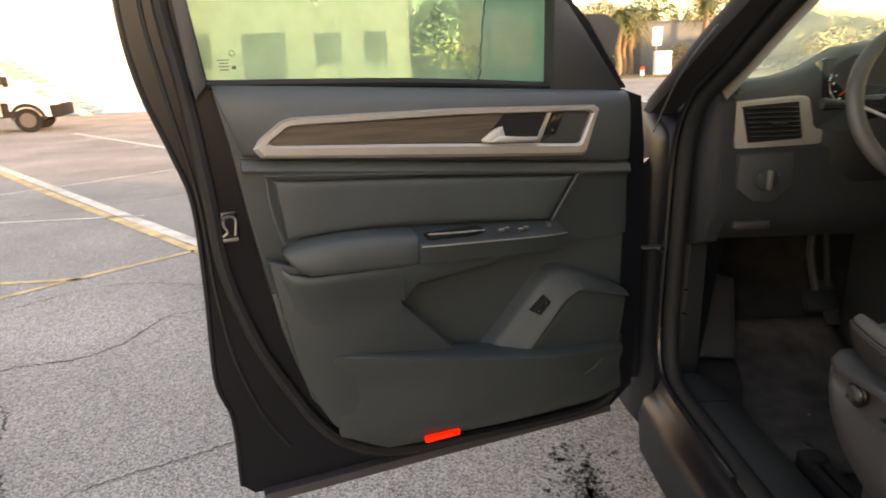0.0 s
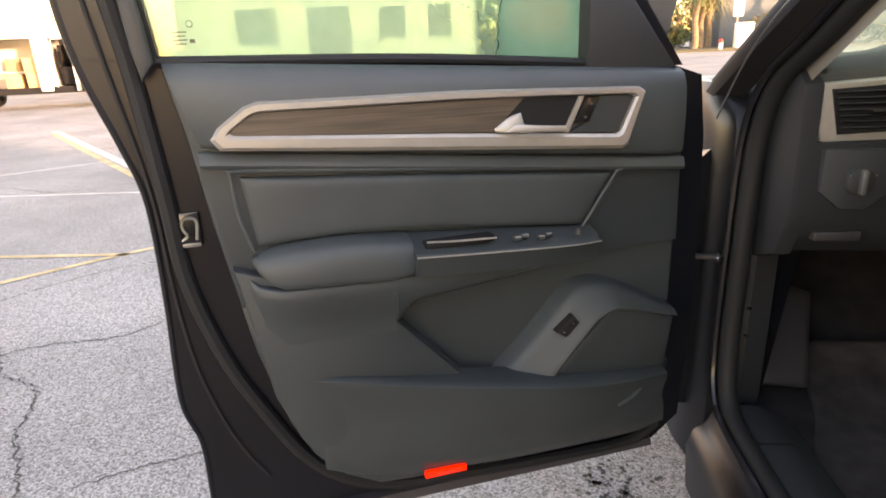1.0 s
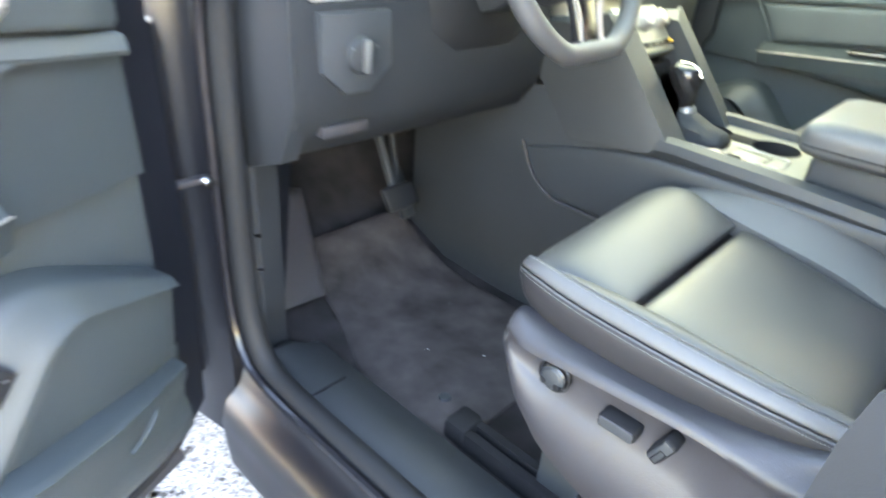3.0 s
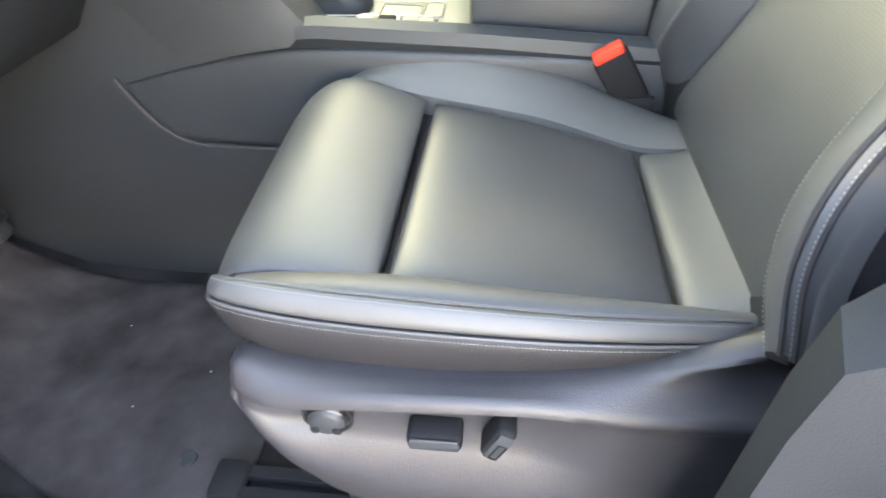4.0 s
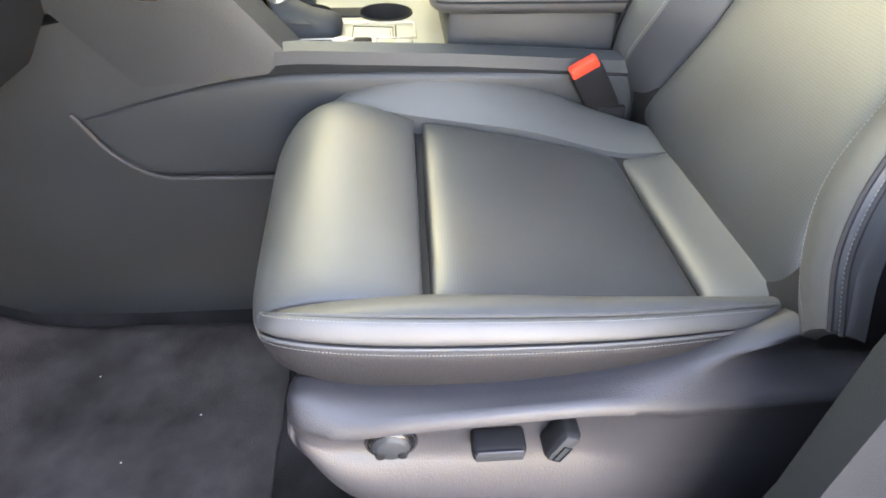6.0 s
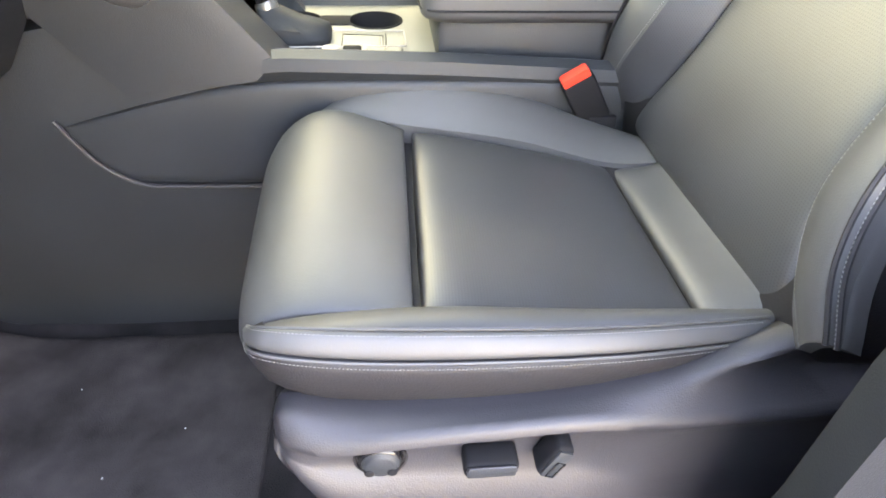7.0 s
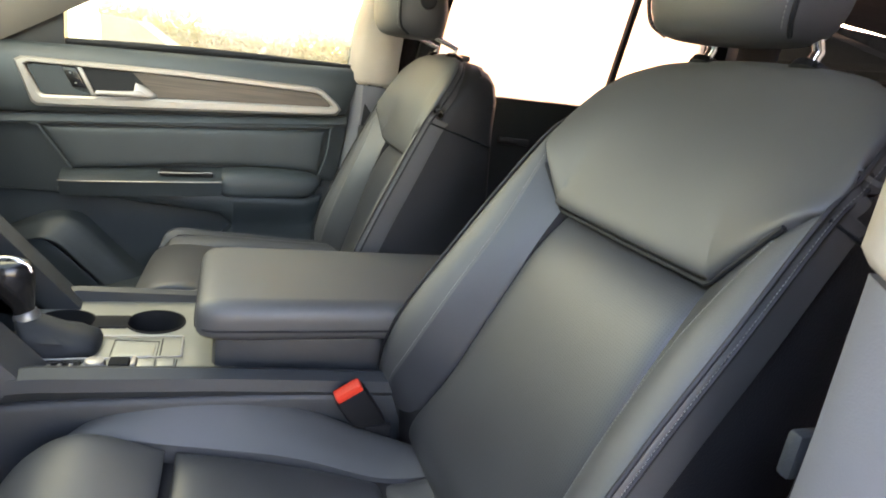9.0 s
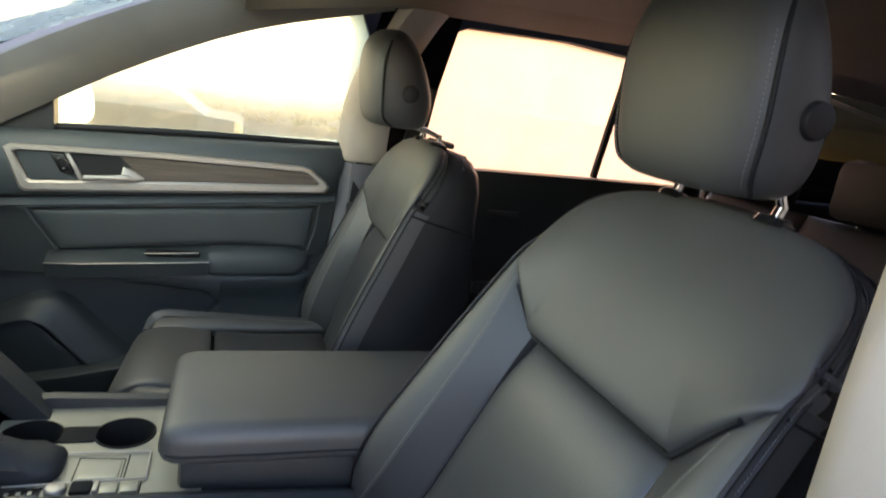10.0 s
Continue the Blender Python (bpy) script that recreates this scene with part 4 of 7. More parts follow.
# ---- doors ----
def make_door(name, M, s, label, front=True):
    """A front door in its own frame: x rearwards along the panel, y*s towards the cabin, z up."""
    d = thing(name, label, "car door", m=M)
    P = lambda a, b, w: (a, w * s, b)

    def add(nm, bm, material, parent=None, lab="", **k):
        return part(nm, bm, material, parent or d, lab, local=True, **k)

    def curve(pts, n=40):
        return spline([P(*p) for p in pts], n)

    shell = [(0.955, 1.41), (0.915, 1.28), (0.892, 1.18), (0.893, 1.0), (0.902, 0.80), (0.895, 0.74), (0.878, 0.70), (0.882, 0.53), (0.86, 0.505), (0.5, 0.468), (0.123, 0.456), (-0.136, 0.438), (-0.22, 0.50), (-0.235, 0.8), (-0.22, 1.2), (-0.20, 1.33), (-0.13, 1.352), (0.4, 1.388)]
    add("outer_skin", prism([(a - 0.004 if a > 0.5 else a, b) for a, b in shell], P, -0.19, -0.145, 0.006), PAINT)
    add("inner_skin", prism(shell, P, -0.146, -0.075), JAMB, lab="black painted inner door skin", smooth=20)
    add("window_frame", prism([(0.955, 1.409), (0.836, 1.40), (0.852, 1.55), (0.858, 1.72), (0.835, 1.775), (0.55, 1.768), (0.32, 1.69), (0.10, 1.585), (0.045, 1.545), (-0.115, 1.352), (-0.15, 1.352), (-0.03, 1.51), (0.09, 1.62), (0.30, 1.735), (0.55, 1.815), (0.85, 1.835), (0.955, 1.79), (0.966, 1.55)], P, -0.146, -0.075), JAMB, lab="black window frame", smooth=20)
    add("edge_hem", tube(curve([(0.955, 1.79, -0.08), (0.966, 1.55, -0.08), (0.953, 1.41, -0.08), (0.916, 1.28, -0.08), (0.893, 1.18, -0.08), (0.894, 1.0, -0.08), (0.902, 0.80, -0.08), (0.880, 0.70, -0.08), (0.882, 0.53, -0.08)], 60), 0.007, 8), JAMB)
    add("edge_groove", tube(curve([(0.925, 1.79, -0.073), (0.93, 1.55, -0.073), (0.915, 1.41, -0.073), (0.885, 1.2, -0.073), (0.878, 1.0, -0.073), (0.862, 0.85, -0.073), (0.82, 0.70, -0.073), (0.77, 0.60, -0.073)], 50), 0.004, 6), RUBBER)
    add("frame_trim", prism([(0.862, 1.375), (0.842, 1.40), (0.856, 1.55), (0.859, 1.70), (0.884, 1.72), (0.880, 1.55), (0.870, 1.42)], P, -0.052, -0.035, 0.005), PLASTIC)
    add("sail_panel", prism([(0.085, 1.358), (-0.118, 1.348), (0.045, 1.545), (0.085, 1.575)], P, -0.09, -0.05, 0.004), PLASTIC, lab="black mirror triangle cover")
    add("window_pane", prism([(0.85, 1.38), (0.875, 1.79), (0.55, 1.785), (0.30, 1.70), (0.07, 1.58), (0.07, 1.35)], P, -0.098, -0.094), GLASS_GREEN if front == "driver" else GLASS_FOG, lab="green tinted side window with dew" if front == "driver" else "fogged side window")
    if front == "driver":
        rd = random.Random(3)
        z, pts, u = 1.362, [], 0.260
        while z < 1.6:
            pts.append(P(u + rd.uniform(-0.003, 0.003) - (z - 1.37) * 0.11, z, -0.0915))
            z += 0.008
        add("mist_patch", prism([(0.262, 1.366), (0.243, 1.55), (0.235, 1.655), (0.20, 1.645), (0.075, 1.575), (0.075, 1.36)], P, -0.0935, -0.0925), GLASS_MIST, lab="misted teal part of the pane")
        add("water_run", tube(pts, [rd.uniform(0.0014, 0.0034) for _ in pts], 5, flat=0.4), RUBBER, lab="dark wavy run of water on the pane")
        bmd = bmesh.new()
        for _ in range(42):
            u = rd.uniform(0.12, 0.82)
            tube([P(u, 1.395 - (0.83 - u) * 0.05 + rd.uniform(-0.004, 0.012), -0.0925), P(u, 1.40 - (0.83 - u) * 0.05 + rd.uniform(0.0, 0.014), -0.0925)], rd.uniform(0.001, 0.0022), 5, bm=bmd)
        add("dew_drops", bmd, CHROME, kind="stuff")
        bmd = bmesh.new()
        for k in range(4):
            box(P(0.802, 1.446 - k * 0.006, -0.0925), (0.022 - 0.005 * (k % 2), 0.0006, 0.0018), bm=bmd)
        tube([P(0.785 + 0.005 * math.cos(a), 1.458 + 0.005 * math.sin(a), -0.0925) for a in [k * math.tau / 12 for k in range(12)]], 0.0008, 4, True, bm=bmd)
        box(P(0.784, 1.432, -0.0925), (0.008, 0.0006, 0.006), bm=bmd)
        add("glass_marking", bmd, PLASTIC_GREY, lab="small etched maker's bars on the glass")
    add("belt_seal", tube(curve([(0.84, 1.402, -0.07), (0.4, 1.388, -0.07), (-0.11, 1.352, -0.07)]), 0.009, 8), RUBBER)
    # door edge seal
    add("edge_seal", tube(curve([(0.900, 1.76, -0.066), (0.898, 1.55, -0.066), (0.880, 1.40, -0.066), (0.864, 1.2, -0.066), (0.855, 1.04, -0.066), (0.815, 0.88, -0.066), (0.766, 0.765, -0.066), (0.70, 0.64, -0.066), (0.629, 0.565, -0.066), (0.52, 0.515, -0.066), (0.3, 0.487, -0.066), (-0.05, 0.462, -0.066), (-0.15, 0.50, -0.066)], 60), 0.014, 8), RUBBER, lab="black rubber seal round the door edge")
    add("bottom_strip", loft([[P(u, 0.475 + k, -0.08), P(u, 0.47 + k, -0.055), P(u, 0.452 + k, -0.05), P(u, 0.44 + k, -0.09), P(u, 0.44 + k, -0.15)] for u, k in ((0.84, 0.035), (0.45, 0.02), (0.12, 0.005), (-0.13, -0.005))]), PLASTIC_GREY, lab="grey plastic strip along the lower door edge")
    # linings
    outline = [(0.834, 1.392), (0.815, 1.288), (0.796, 1.134), (0.757, 0.884), (0.712, 0.715), (0.63, 0.60), (0.554, 0.561), (0.287, 0.529), (-0.083, 0.515), (-0.14, 0.54), (-0.166, 0.73), (-0.148, 1.177), (-0.126, 1.346)]
    add("lining_base", prism([(0.834, 1.392), (0.815, 1.288), (0.796, 1.134), (0.772, 0.98), (-0.155, 0.98), (-0.148, 1.177), (-0.126, 1.346)], P, -0.078, -0.052, 0.006), DOOR_PLASTIC)
    add("lining_toe", prism([(0.772, 0.98), (0.757, 0.884), (0.735, 0.80), (0.712, 0.715), (0.63, 0.60), (0.554, 0.561), (0.287, 0.529), (-0.083, 0.515), (-0.14, 0.54), (-0.16, 0.68), (0.36, 0.735), (0.36, 0.77), (0.505, 0.925), (0.50, 0.98)], P, -0.078, -0.052, 0.004), DOOR_PLASTIC)
    cap = bmesh.new()
    rings = []
    for u in (0.834, 0.80, 0.7, 0.55, 0.4, 0.25, 0.1, 0.0, -0.08, -0.135):
        f = (u + 0.135) / 0.97
        zt, zb = 1.348 + 0.054 * f, 1.178 + 0.092 * f
        e = 0.018 if u in (0.834, -0.135) else 0
        g = max(0, (u - 0.7) / 0.134) * 0.30
        rings.append([P(u - g * (zt - z), z, w) for z, w in ((zt, -0.07), (zt - 0.001, -0.045 - e), (zt - 0.010, -0.030 - e), (zt - 0.035, -0.020 - e), ((zt + zb) / 2, -0.016 - e), (zb + 0.008, -0.016 - e), (zb, -0.022 - e), (zb - 0.002, -0.06))])
    add("upper_lining", loft(rings, bm=cap), DOOR_SOFT, lab="soft black upper door lining", smooth=50)
    # silver frame of the inlay
    outer = [(0.777, 1.283), (0.765, 1.300), (0.722, 1.331), (0.70, 1.337), (0.35, 1.334), (0.0, 1.321), (-0.014, 1.312), (0.018, 1.214), (0.03, 1.206), (0.4, 1.235), (0.765, 1.266)]
    inner = [(0.748, 1.291), (0.742, 1.298), (0.712, 1.318), (0.70, 1.321), (0.35, 1.319), (0.02, 1.309), (0.008, 1.302), (0.036, 1.242), (0.046, 1.235), (0.4, 1.264), (0.74, 1.287)]
    bm = bmesh.new()
    lev = [(outer, -0.018), (outer, -0.006), ([(a + (c - a) * 0.25, b + (e - b) * 0.25) for (a, b), (c, e) in zip(outer, inner)], 0.001), ([(a + (c - a) * 0.8, b + (e - b) * 0.8) for (a, b), (c, e) in zip(outer, inner)], 0.001), (inner, -0.004), (inner, -0.018)]
    vs = [[bm.verts.new(P(a, b, w)) for a, b in poly] for poly, w in lev]
    n = len(outer)
    for r0, r1 in zip(vs, vs[1:]):
        for i in range(n):
            bm.faces.new((r0[i], r0[(i + 1) % n], r1[(i + 1) % n], r1[i]))
    add("inlay_frame", bm, SILVER, lab="satin silver trim frame", smooth=30)
    add("wood_inlay", prism([(0.747, 1.291), (0.741, 1.298), (0.711, 1.317), (0.70, 1.320), (0.24, 1.316), (0.30, 1.258), (0.4, 1.266), (0.74, 1.287)], P, -0.018, -0.006), WOOD, lab="grey-brown striped wood inlay")
    add("handle_recess", prism([(0.24, 1.315), (0.125, 1.310), (0.155, 1.246), (0.30, 1.258)], P, -0.018, -0.010), RUBBER)
    h = add("door_handle", pad([P(0.300, 1.263, -0.006), P(0.272, 1.283, -0.004), P(0.250, 1.290, 0.000)], [P(0.297, 1.258, -0.004), P(0.27, 1.255, 0.003), P(0.244, 1.262, 0.006)], 0.004, 0.004, (0, s, 0.3), 10, 6), SILVER, lab="satin silver inner door handle")
    add("lever", pad([P(0.262, 1.272, 0.004), P(0.22, 1.266, 0.010), P(0.162, 1.261, 0.008)], [P(0.283, 1.257, 0.003), P(0.22, 1.253, 0.010), P(0.158, 1.250, 0.008)], 0.005, 0.005, (0, s, 0.4), 14, 6), SILVER, h)
    add("lock_bar", prism([(0.128, 1.311), (0.118, 1.311), (0.150, 1.245), (0.160, 1.246)], P, -0.012, -0.004, 0.001), SILVER)
    add("lock_switch", prism([(0.116, 1.308), (0.085, 1.307), (0.108, 1.262), (0.138, 1.262)], P, -0.014, -0.004, 0.002), GLOSS)
    for dz in (0.0, -0.024):
        add("lock_symbol", box(P(0.104 - dz * 0.5, 1.296 + dz, -0.0035), (0.005, 0.001, 0.004)), STEEL)
    add("inlay_blank", prism([(0.084, 1.309), (0.012, 1.305), (0.040, 1.238), (0.148, 1.246), (0.107, 1.262)], P, -0.018, -0.008), DOOR_PLASTIC)
    # ledge under the upper lining
    add("ledge", loft([[P(u, z, -0.055), P(u, z, -0.038), P(u, z - 0.004, -0.034), P(u, z - 0.020, -0.029), P(u, z - 0.026, -0.033), P(u, z - 0.029, -0.055)] for u, z in ((0.80, 1.262), (0.5, 1.232), (0.2, 1.202), (-0.14, 1.170))]), DOOR_SOFT)
    # padded insert with its frame
    add("padded_insert", pad([P(0.742, 1.214, -0.040), P(0.4, 1.186, -0.040), P(0.032, 1.152, -0.040)], [P(0.728, 1.094, -0.040), P(0.49, 1.092, -0.040), P(0.098, 1.052, -0.040)], 0.010, 0.012, (0, s, 0), 30, 16, 8), DOOR_VINYL, lab="black leatherette padded insert")
    add("insert_frame", tube(curve([(0.735, 1.085, -0.038), (0.752, 1.15, -0.036), (0.755, 1.222, -0.034), (0.74, 1.226, -0.034), (0.4, 1.197, -0.034), (0.03, 1.163, -0.034), (0.022, 1.155, -0.034), (0.06, 1.10, -0.034), (0.095, 1.048, -0.034)], 60), 0.0035, 8), DOOR_SOFT)
    # armrest and switch panel
    arm = add("armrest", loft([[P(u, zt - 0.002, -0.055), P(u, zt, -0.034), P(u, zt - 0.005 * f, -0.008 + k), P(u, zt - 0.012 * f, 0.004 + k), P(u, zt - 0.028 * f, 0.011 + k), P(u, zb + 0.014 * f, 0.014 + k), P(u, zb + 0.003, 0.010 + k), P(u, zb, 0.003 + k), P(u, zb, -0.055)] for u, zt, zb, k, f in ((0.742, 1.076, 1.064, -0.040, 0.2), (0.732, 1.081, 1.048, -0.022, 0.6), (0.716, 1.086, 1.030, -0.010, 0.9), (0.694, 1.091, 1.020, -0.003, 1.0), (0.62, 1.095, 1.017, 0.003, 1.0), (0.55, 1.092, 1.014, 0.006, 1.0), (0.50, 1.087, 1.012, 0.008, 1.0), (0.472, 1.084, 1.013, 0.009, 1.0), (0.464, 1.081, 1.018, 0.006, 1.0))]), DOOR_VINYL, lab="padded leather armrest", smooth=60)
    add("arm_base", loft([[P(u, z, -0.055), P(u, z, 0.002 + k), P(u, z - 0.004, 0.006 + k), P(u, z - 0.022, 0.005 + k), P(u, z - 0.045, -0.004 + k), P(u, z - 0.070, -0.0155 + k * 0.6), P(u, z - 0.092, -0.0205 + k * 0.2), P(u, z - 0.12, -0.0222), P(u, z - 0.12, -0.055)] for u, z, k in ((0.757, 1.050, -0.040), (0.748, 1.040, -0.022), (0.735, 1.028, -0.010), (0.70, 1.019, -0.002), (0.62, 1.017, 0.001), (0.54, 1.014, 0.002), (0.4985, 1.012, 0.002))]), DOOR_PLASTIC, smooth=60)
    add("pull_base", loft([[P(u, z, -0.055), P(u, z, 0.004 + k), P(u, z - 0.006, 0.008 + k), P(u, zb + 0.006, 0.000 + k), P(u, zb, -0.006 + k), P(u, zb + 0.004, -0.055)] for u, z, zb, k in ((0.4985, 1.014, 0.925, 0.000), (0.466, 1.013, 0.960, 0.001), (0.38, 1.012, 0.968, 0.003), (0.30, 1.010, 0.975, 0.002), (0.22, 1.006, 0.982, -0.004), (0.14, 1.000, 0.988, -0.018), (0.06, 0.994, 0.986, -0.042))]), DOOR_PLASTIC, smooth=50)
    sp = add("switch_panel", loft([[P(u, zt + 0.010, -0.05), P(u, zt, -0.02), P(u, zt - 0.012, 0.026 + k), P(u, zt - 0.017, 0.030 + k), P(u, zt - 0.056, 0.018 + k), P(u, zt - 0.06, -0.05)] for u, zt, k in ((0.466, 1.072, 0.006), (0.40, 1.066, 0.006), (0.25, 1.055, 0.0), (0.15, 1.046, -0.008), (0.07, 1.036, -0.035))]), DOOR_PLASTIC, lab="black armrest switch panel", smooth=30)
    add("panel_edge", tube(curve([(0.466, 1.056, 0.036), (0.3, 1.044, 0.034), (0.15, 1.032, 0.024), (0.068, 1.022, -0.004)], 24), 0.0015, 6), SILVER, sp)
    add("pull_cup", box(P(0.375, 1.066, -0.002), (0.135, 0.032, 0.012), 0.004), BLACK_TRIM, sp)
    add("pull_rim", tube(curve([(0.44, 1.075, 0.012), (0.375, 1.070, 0.014), (0.305, 1.066, 0.013)], 12), 0.0020, 6), SILVER, sp)
    if front == "driver":
        for u, w in ((0.262, 0.010), (0.24, -0.004), (0.212, 0.010), (0.19, -0.004)):
            k = add("window_switch", box(P(u, 1.058 - (0.26 - u) * 0.09, w), (0.014, 0.016, 0.006), 0.002), DOOR_PLASTIC, sp)
            add("switch_tip", box(P(u, 1.0615 - (0.26 - u) * 0.09, w + 0.005), (0.012, 0.005, 0.003), 0.001), SILVER, k)
        add("mirror_knob", cyl(P(0.125, 1.046, 0.0), (0, 0, 1), 0.008, 0.007, 0.012, 16, bev=0.002), PLASTIC, sp)
    # pocket: back face, lip, and the cover left of it
    add("lower_cover", prism([(0.775, 1.06), (0.748, 0.884), (0.735, 0.80), (0.700, 0.705), (0.675, 0.655), (0.625, 0.597), (0.554, 0.556), (0.40, 0.540), (0.370, 0.773), (0.498, 0.917), (0.464, 0.962), (0.45, 1.0), (0.70, 1.03)], P, -0.056, -0.022, 0.006), DOOR_PLASTIC, smooth=35)
    add("pocket_back", prism([(0.50, 0.985), (0.50, 0.74), (0.1, 0.70), (-0.16, 0.70), (-0.16, 0.98), (0.02, 0.99)], P, -0.077, -0.0735), DOOR_PLASTIC)
    add("pocket_lip", loft([[P(u, zl, -0.05), P(u, zl, 0.006 + k), P(u, zl - 0.006, 0.016 + k), P(u, zl - 0.022, 0.016 + k), P(u, zl - 0.05, 0.006 + k), P(u, (zl + zb) / 2, 0.004 + k), P(u, zb + 0.05, -0.002 + k * 0.5), P(u, zb + 0.012, -0.016), P(u, zb, -0.03), P(u, zb, -0.05)] for u, zl, zb, k in ((0.66, 0.828, 0.615, -0.036), (0.60, 0.818, 0.585, -0.024), (0.5, 0.797, 0.556, -0.006), (0.365, 0.772, 0.54, 0.010), (0.25, 0.750, 0.529, 0.020), (0.138, 0.729, 0.523, 0.024), (0.03, 0.708, 0.519, 0.012), (-0.06, 0.690, 0.517, -0.01), (-0.13, 0.676, 0.53, -0.03))]), DOOR_PLASTIC, smooth=50)
    add("lip_crease", tube(curve([(0.02, 0.640, 0.020), (-0.02, 0.648, 0.012), (-0.05, 0.664, 0.002), (-0.065, 0.682, -0.006)], 12), 0.004, 6), DOOR_SOFT)
    # speaker pod: curved ridge and cover
    bm = bmesh.new()
    heads = [(0.274, 0.745), (0.203, 0.812), (0.128, 0.893), (0.095, 0.915), (0.060, 0.919), (0.003, 0.904), (-0.144, 0.828)]
    crest = [(0.172, 0.738), (0.116, 0.800), (0.076, 0.844), (0.045, 0.862), (0.020, 0.866), (-0.003, 0.860), (-0.144, 0.812)]
    rise = ((-0.12, -0.0745, -0.0745), (-0.04, -0.062, -0.056), (0.05, -0.046, -0.040), (0.15, -0.034, -0.030), (0.35, -0.0245, -0.024), (0.6, -0.015, -0.020), (0.84, -0.003, -0.016), (0.95, 0.003, -0.014), (1.0, 0.004, -0.014), (1.05, 0.001, -0.018), (1.10, -0.010, -0.026))
    loft([curve([(a + (c - a) * f, b + (e - b) * f, w + (w1 - w) * max(0, (0.02 - a) / 0.164) ** 0.8) for (a, b), (c, e) in zip(heads, crest)], 40) for f, w, w1 in rise], False, bm, False)
    add("speaker_pod", bm, DOOR_PLASTIC, lab="moulded speaker pod ridge", smooth=70)
    add("speaker_cover", pad([P(0.160, 0.730, -0.010), P(0.108, 0.788, -0.010), P(0.040, 0.853, -0.011), P(-0.005, 0.854, -0.014), P(-0.14, 0.806, -0.026)], [P(0.130, 0.700, -0.012), P(0.05, 0.700, -0.020), P(-0.05, 0.685, -0.028), P(-0.14, 0.670, -0.044)], 0.004, 0.01, (0, s, 0), 16, 8), DOOR_PLASTIC, lab="perforated black speaker cover")
    if front == "driver":
        B = lambda a, b, w: P(a, b, w - 0.016 + ((0.150 - a) * 0.24 + (0.826 - b) * 0.16))
        tb = add("tailgate_button", prism([(0.162, 0.830), (0.124, 0.864), (0.112, 0.848), (0.141, 0.818)], B, -0.02, 0.008, 0.003), BLACK_TRIM, lab="black tailgate button")
        add("button_mark", box(B(0.146, 0.830, 0.0085), (0.003, 0.002, 0.003)), STEEL, tb)
        add("button_mark", box(B(0.126, 0.848, 0.0085), (0.002, 0.002, 0.004)), STEEL, tb)
    rf = add("door_reflector", box(P(0.417, 0.557, -0.012), (0.092, 0.012, 0.015), 0.003, Matrix.Rotation(radians(-2), 4, "Y")), REFLECTOR_RED, lab="bright red door edge reflector")
    add("reflector_lens", box(P(0.412, 0.557, -0.0052), (0.050, 0.002, 0.006), 0.0008, Matrix.Rotation(radians(-2), 4, "Y")), RED, rf)
    lt = add("latch_plate", box(P(0.842, 1.130, -0.090), (0.050, 0.05, 0.060), 0.004), GLOSS, lab="black door latch")
    add("latch_hook", tube(curve([(0.826, 1.112, -0.060), (0.823, 1.146, -0.060), (0.842, 1.150, -0.060), (0.846, 1.135, -0.060), (0.840, 1.120, -0.060), (0.856, 1.110, -0.060)], 24), 0.003, 6), STEEL, lt)
    add("latch_tongue", box(P(0.838, 1.104, -0.061), (0.034, 0.007, 0.007), 0.001), STEEL, lt)
    # mirror outside
    if front == "driver":
        mr = add("door_mirror", loft([[P(-0.23 + k, 1.36 + e, -0.24), P(-0.26 + k, 1.54 - e, -0.24), P(-0.26 + k, 1.54 - e, -0.44), P(-0.23 + k, 1.36 + e, -0.46)] for k, e in ((0.0, 0.03), (0.05, 0.0), (0.15, 0.0), (0.19, 0.02))]), PLASTIC, lab="black door mirror housing")
        add("mirror_arm", box(P(-0.12, 1.36, -0.20), (0.10, 0.14, 0.05), 0.015), PLASTIC, mr)
        add("mirror_glass", prism([(1.385, -0.26), (1.52, -0.26), (1.52, -0.43), (1.385, -0.44)], lambda a, b, w: (w - (a - 1.36) * 0.18, b * s, a), -0.048, -0.030), MIRROR, mr, lab="mirror glass")
    else:
        # turned towards the driver
        F = lambda a, b, w: P(0.058 + a * 0.574 - (w + 0.12 * b) * 0.819, 1.418 + b, -0.328 - a * 0.819 - (w + 0.12 * b) * 0.574)
        face = [(0.085 * math.copysign(abs(math.cos(t)) ** 0.7, math.cos(t)), 0.072 * math.copysign(abs(math.sin(t)) ** 0.7, math.sin(t))) for t in [k * math.tau / 32 for k in range(32)]]
        mr = add("door_mirror", loft([[F(a * f, b * f, w) for a, b in face] for f, w in ((1.0, 0.004), (1.05, 0.012), (1.05, 0.05), (0.9, 0.10), (0.6, 0.125))]), PLASTIC, lab="black door mirror housing")
        add("mirror_arm", box(P(-0.07, 1.345, -0.20), (0.08, 0.16, 0.04), 0.012), PLASTIC, mr)
        add("mirror_glass", prism([(a * 0.97, b * 0.97) for a, b in face], F, 0.003, -0.001), CHROME, mr, lab="mirror glass")
    return d


DOOR = Matrix(((-0.918, 0.396, 0, -1.124), (-0.396, -0.918, 0, 0.915), (0, 0, 1, 0), (0, 0, 0, 1)))
make_door("driver_door", DOOR, 1, "open black driver door with silver and wood inlay", "driver")
make_door("passenger_door", Matrix(((0, 1, 0, 0.752), (-1, 0, 0, 0.88), (0, 0, 1, 0), (0, 0, 0, 1))), -1, "closed front passenger door with silver and wood inlay", "passenger")


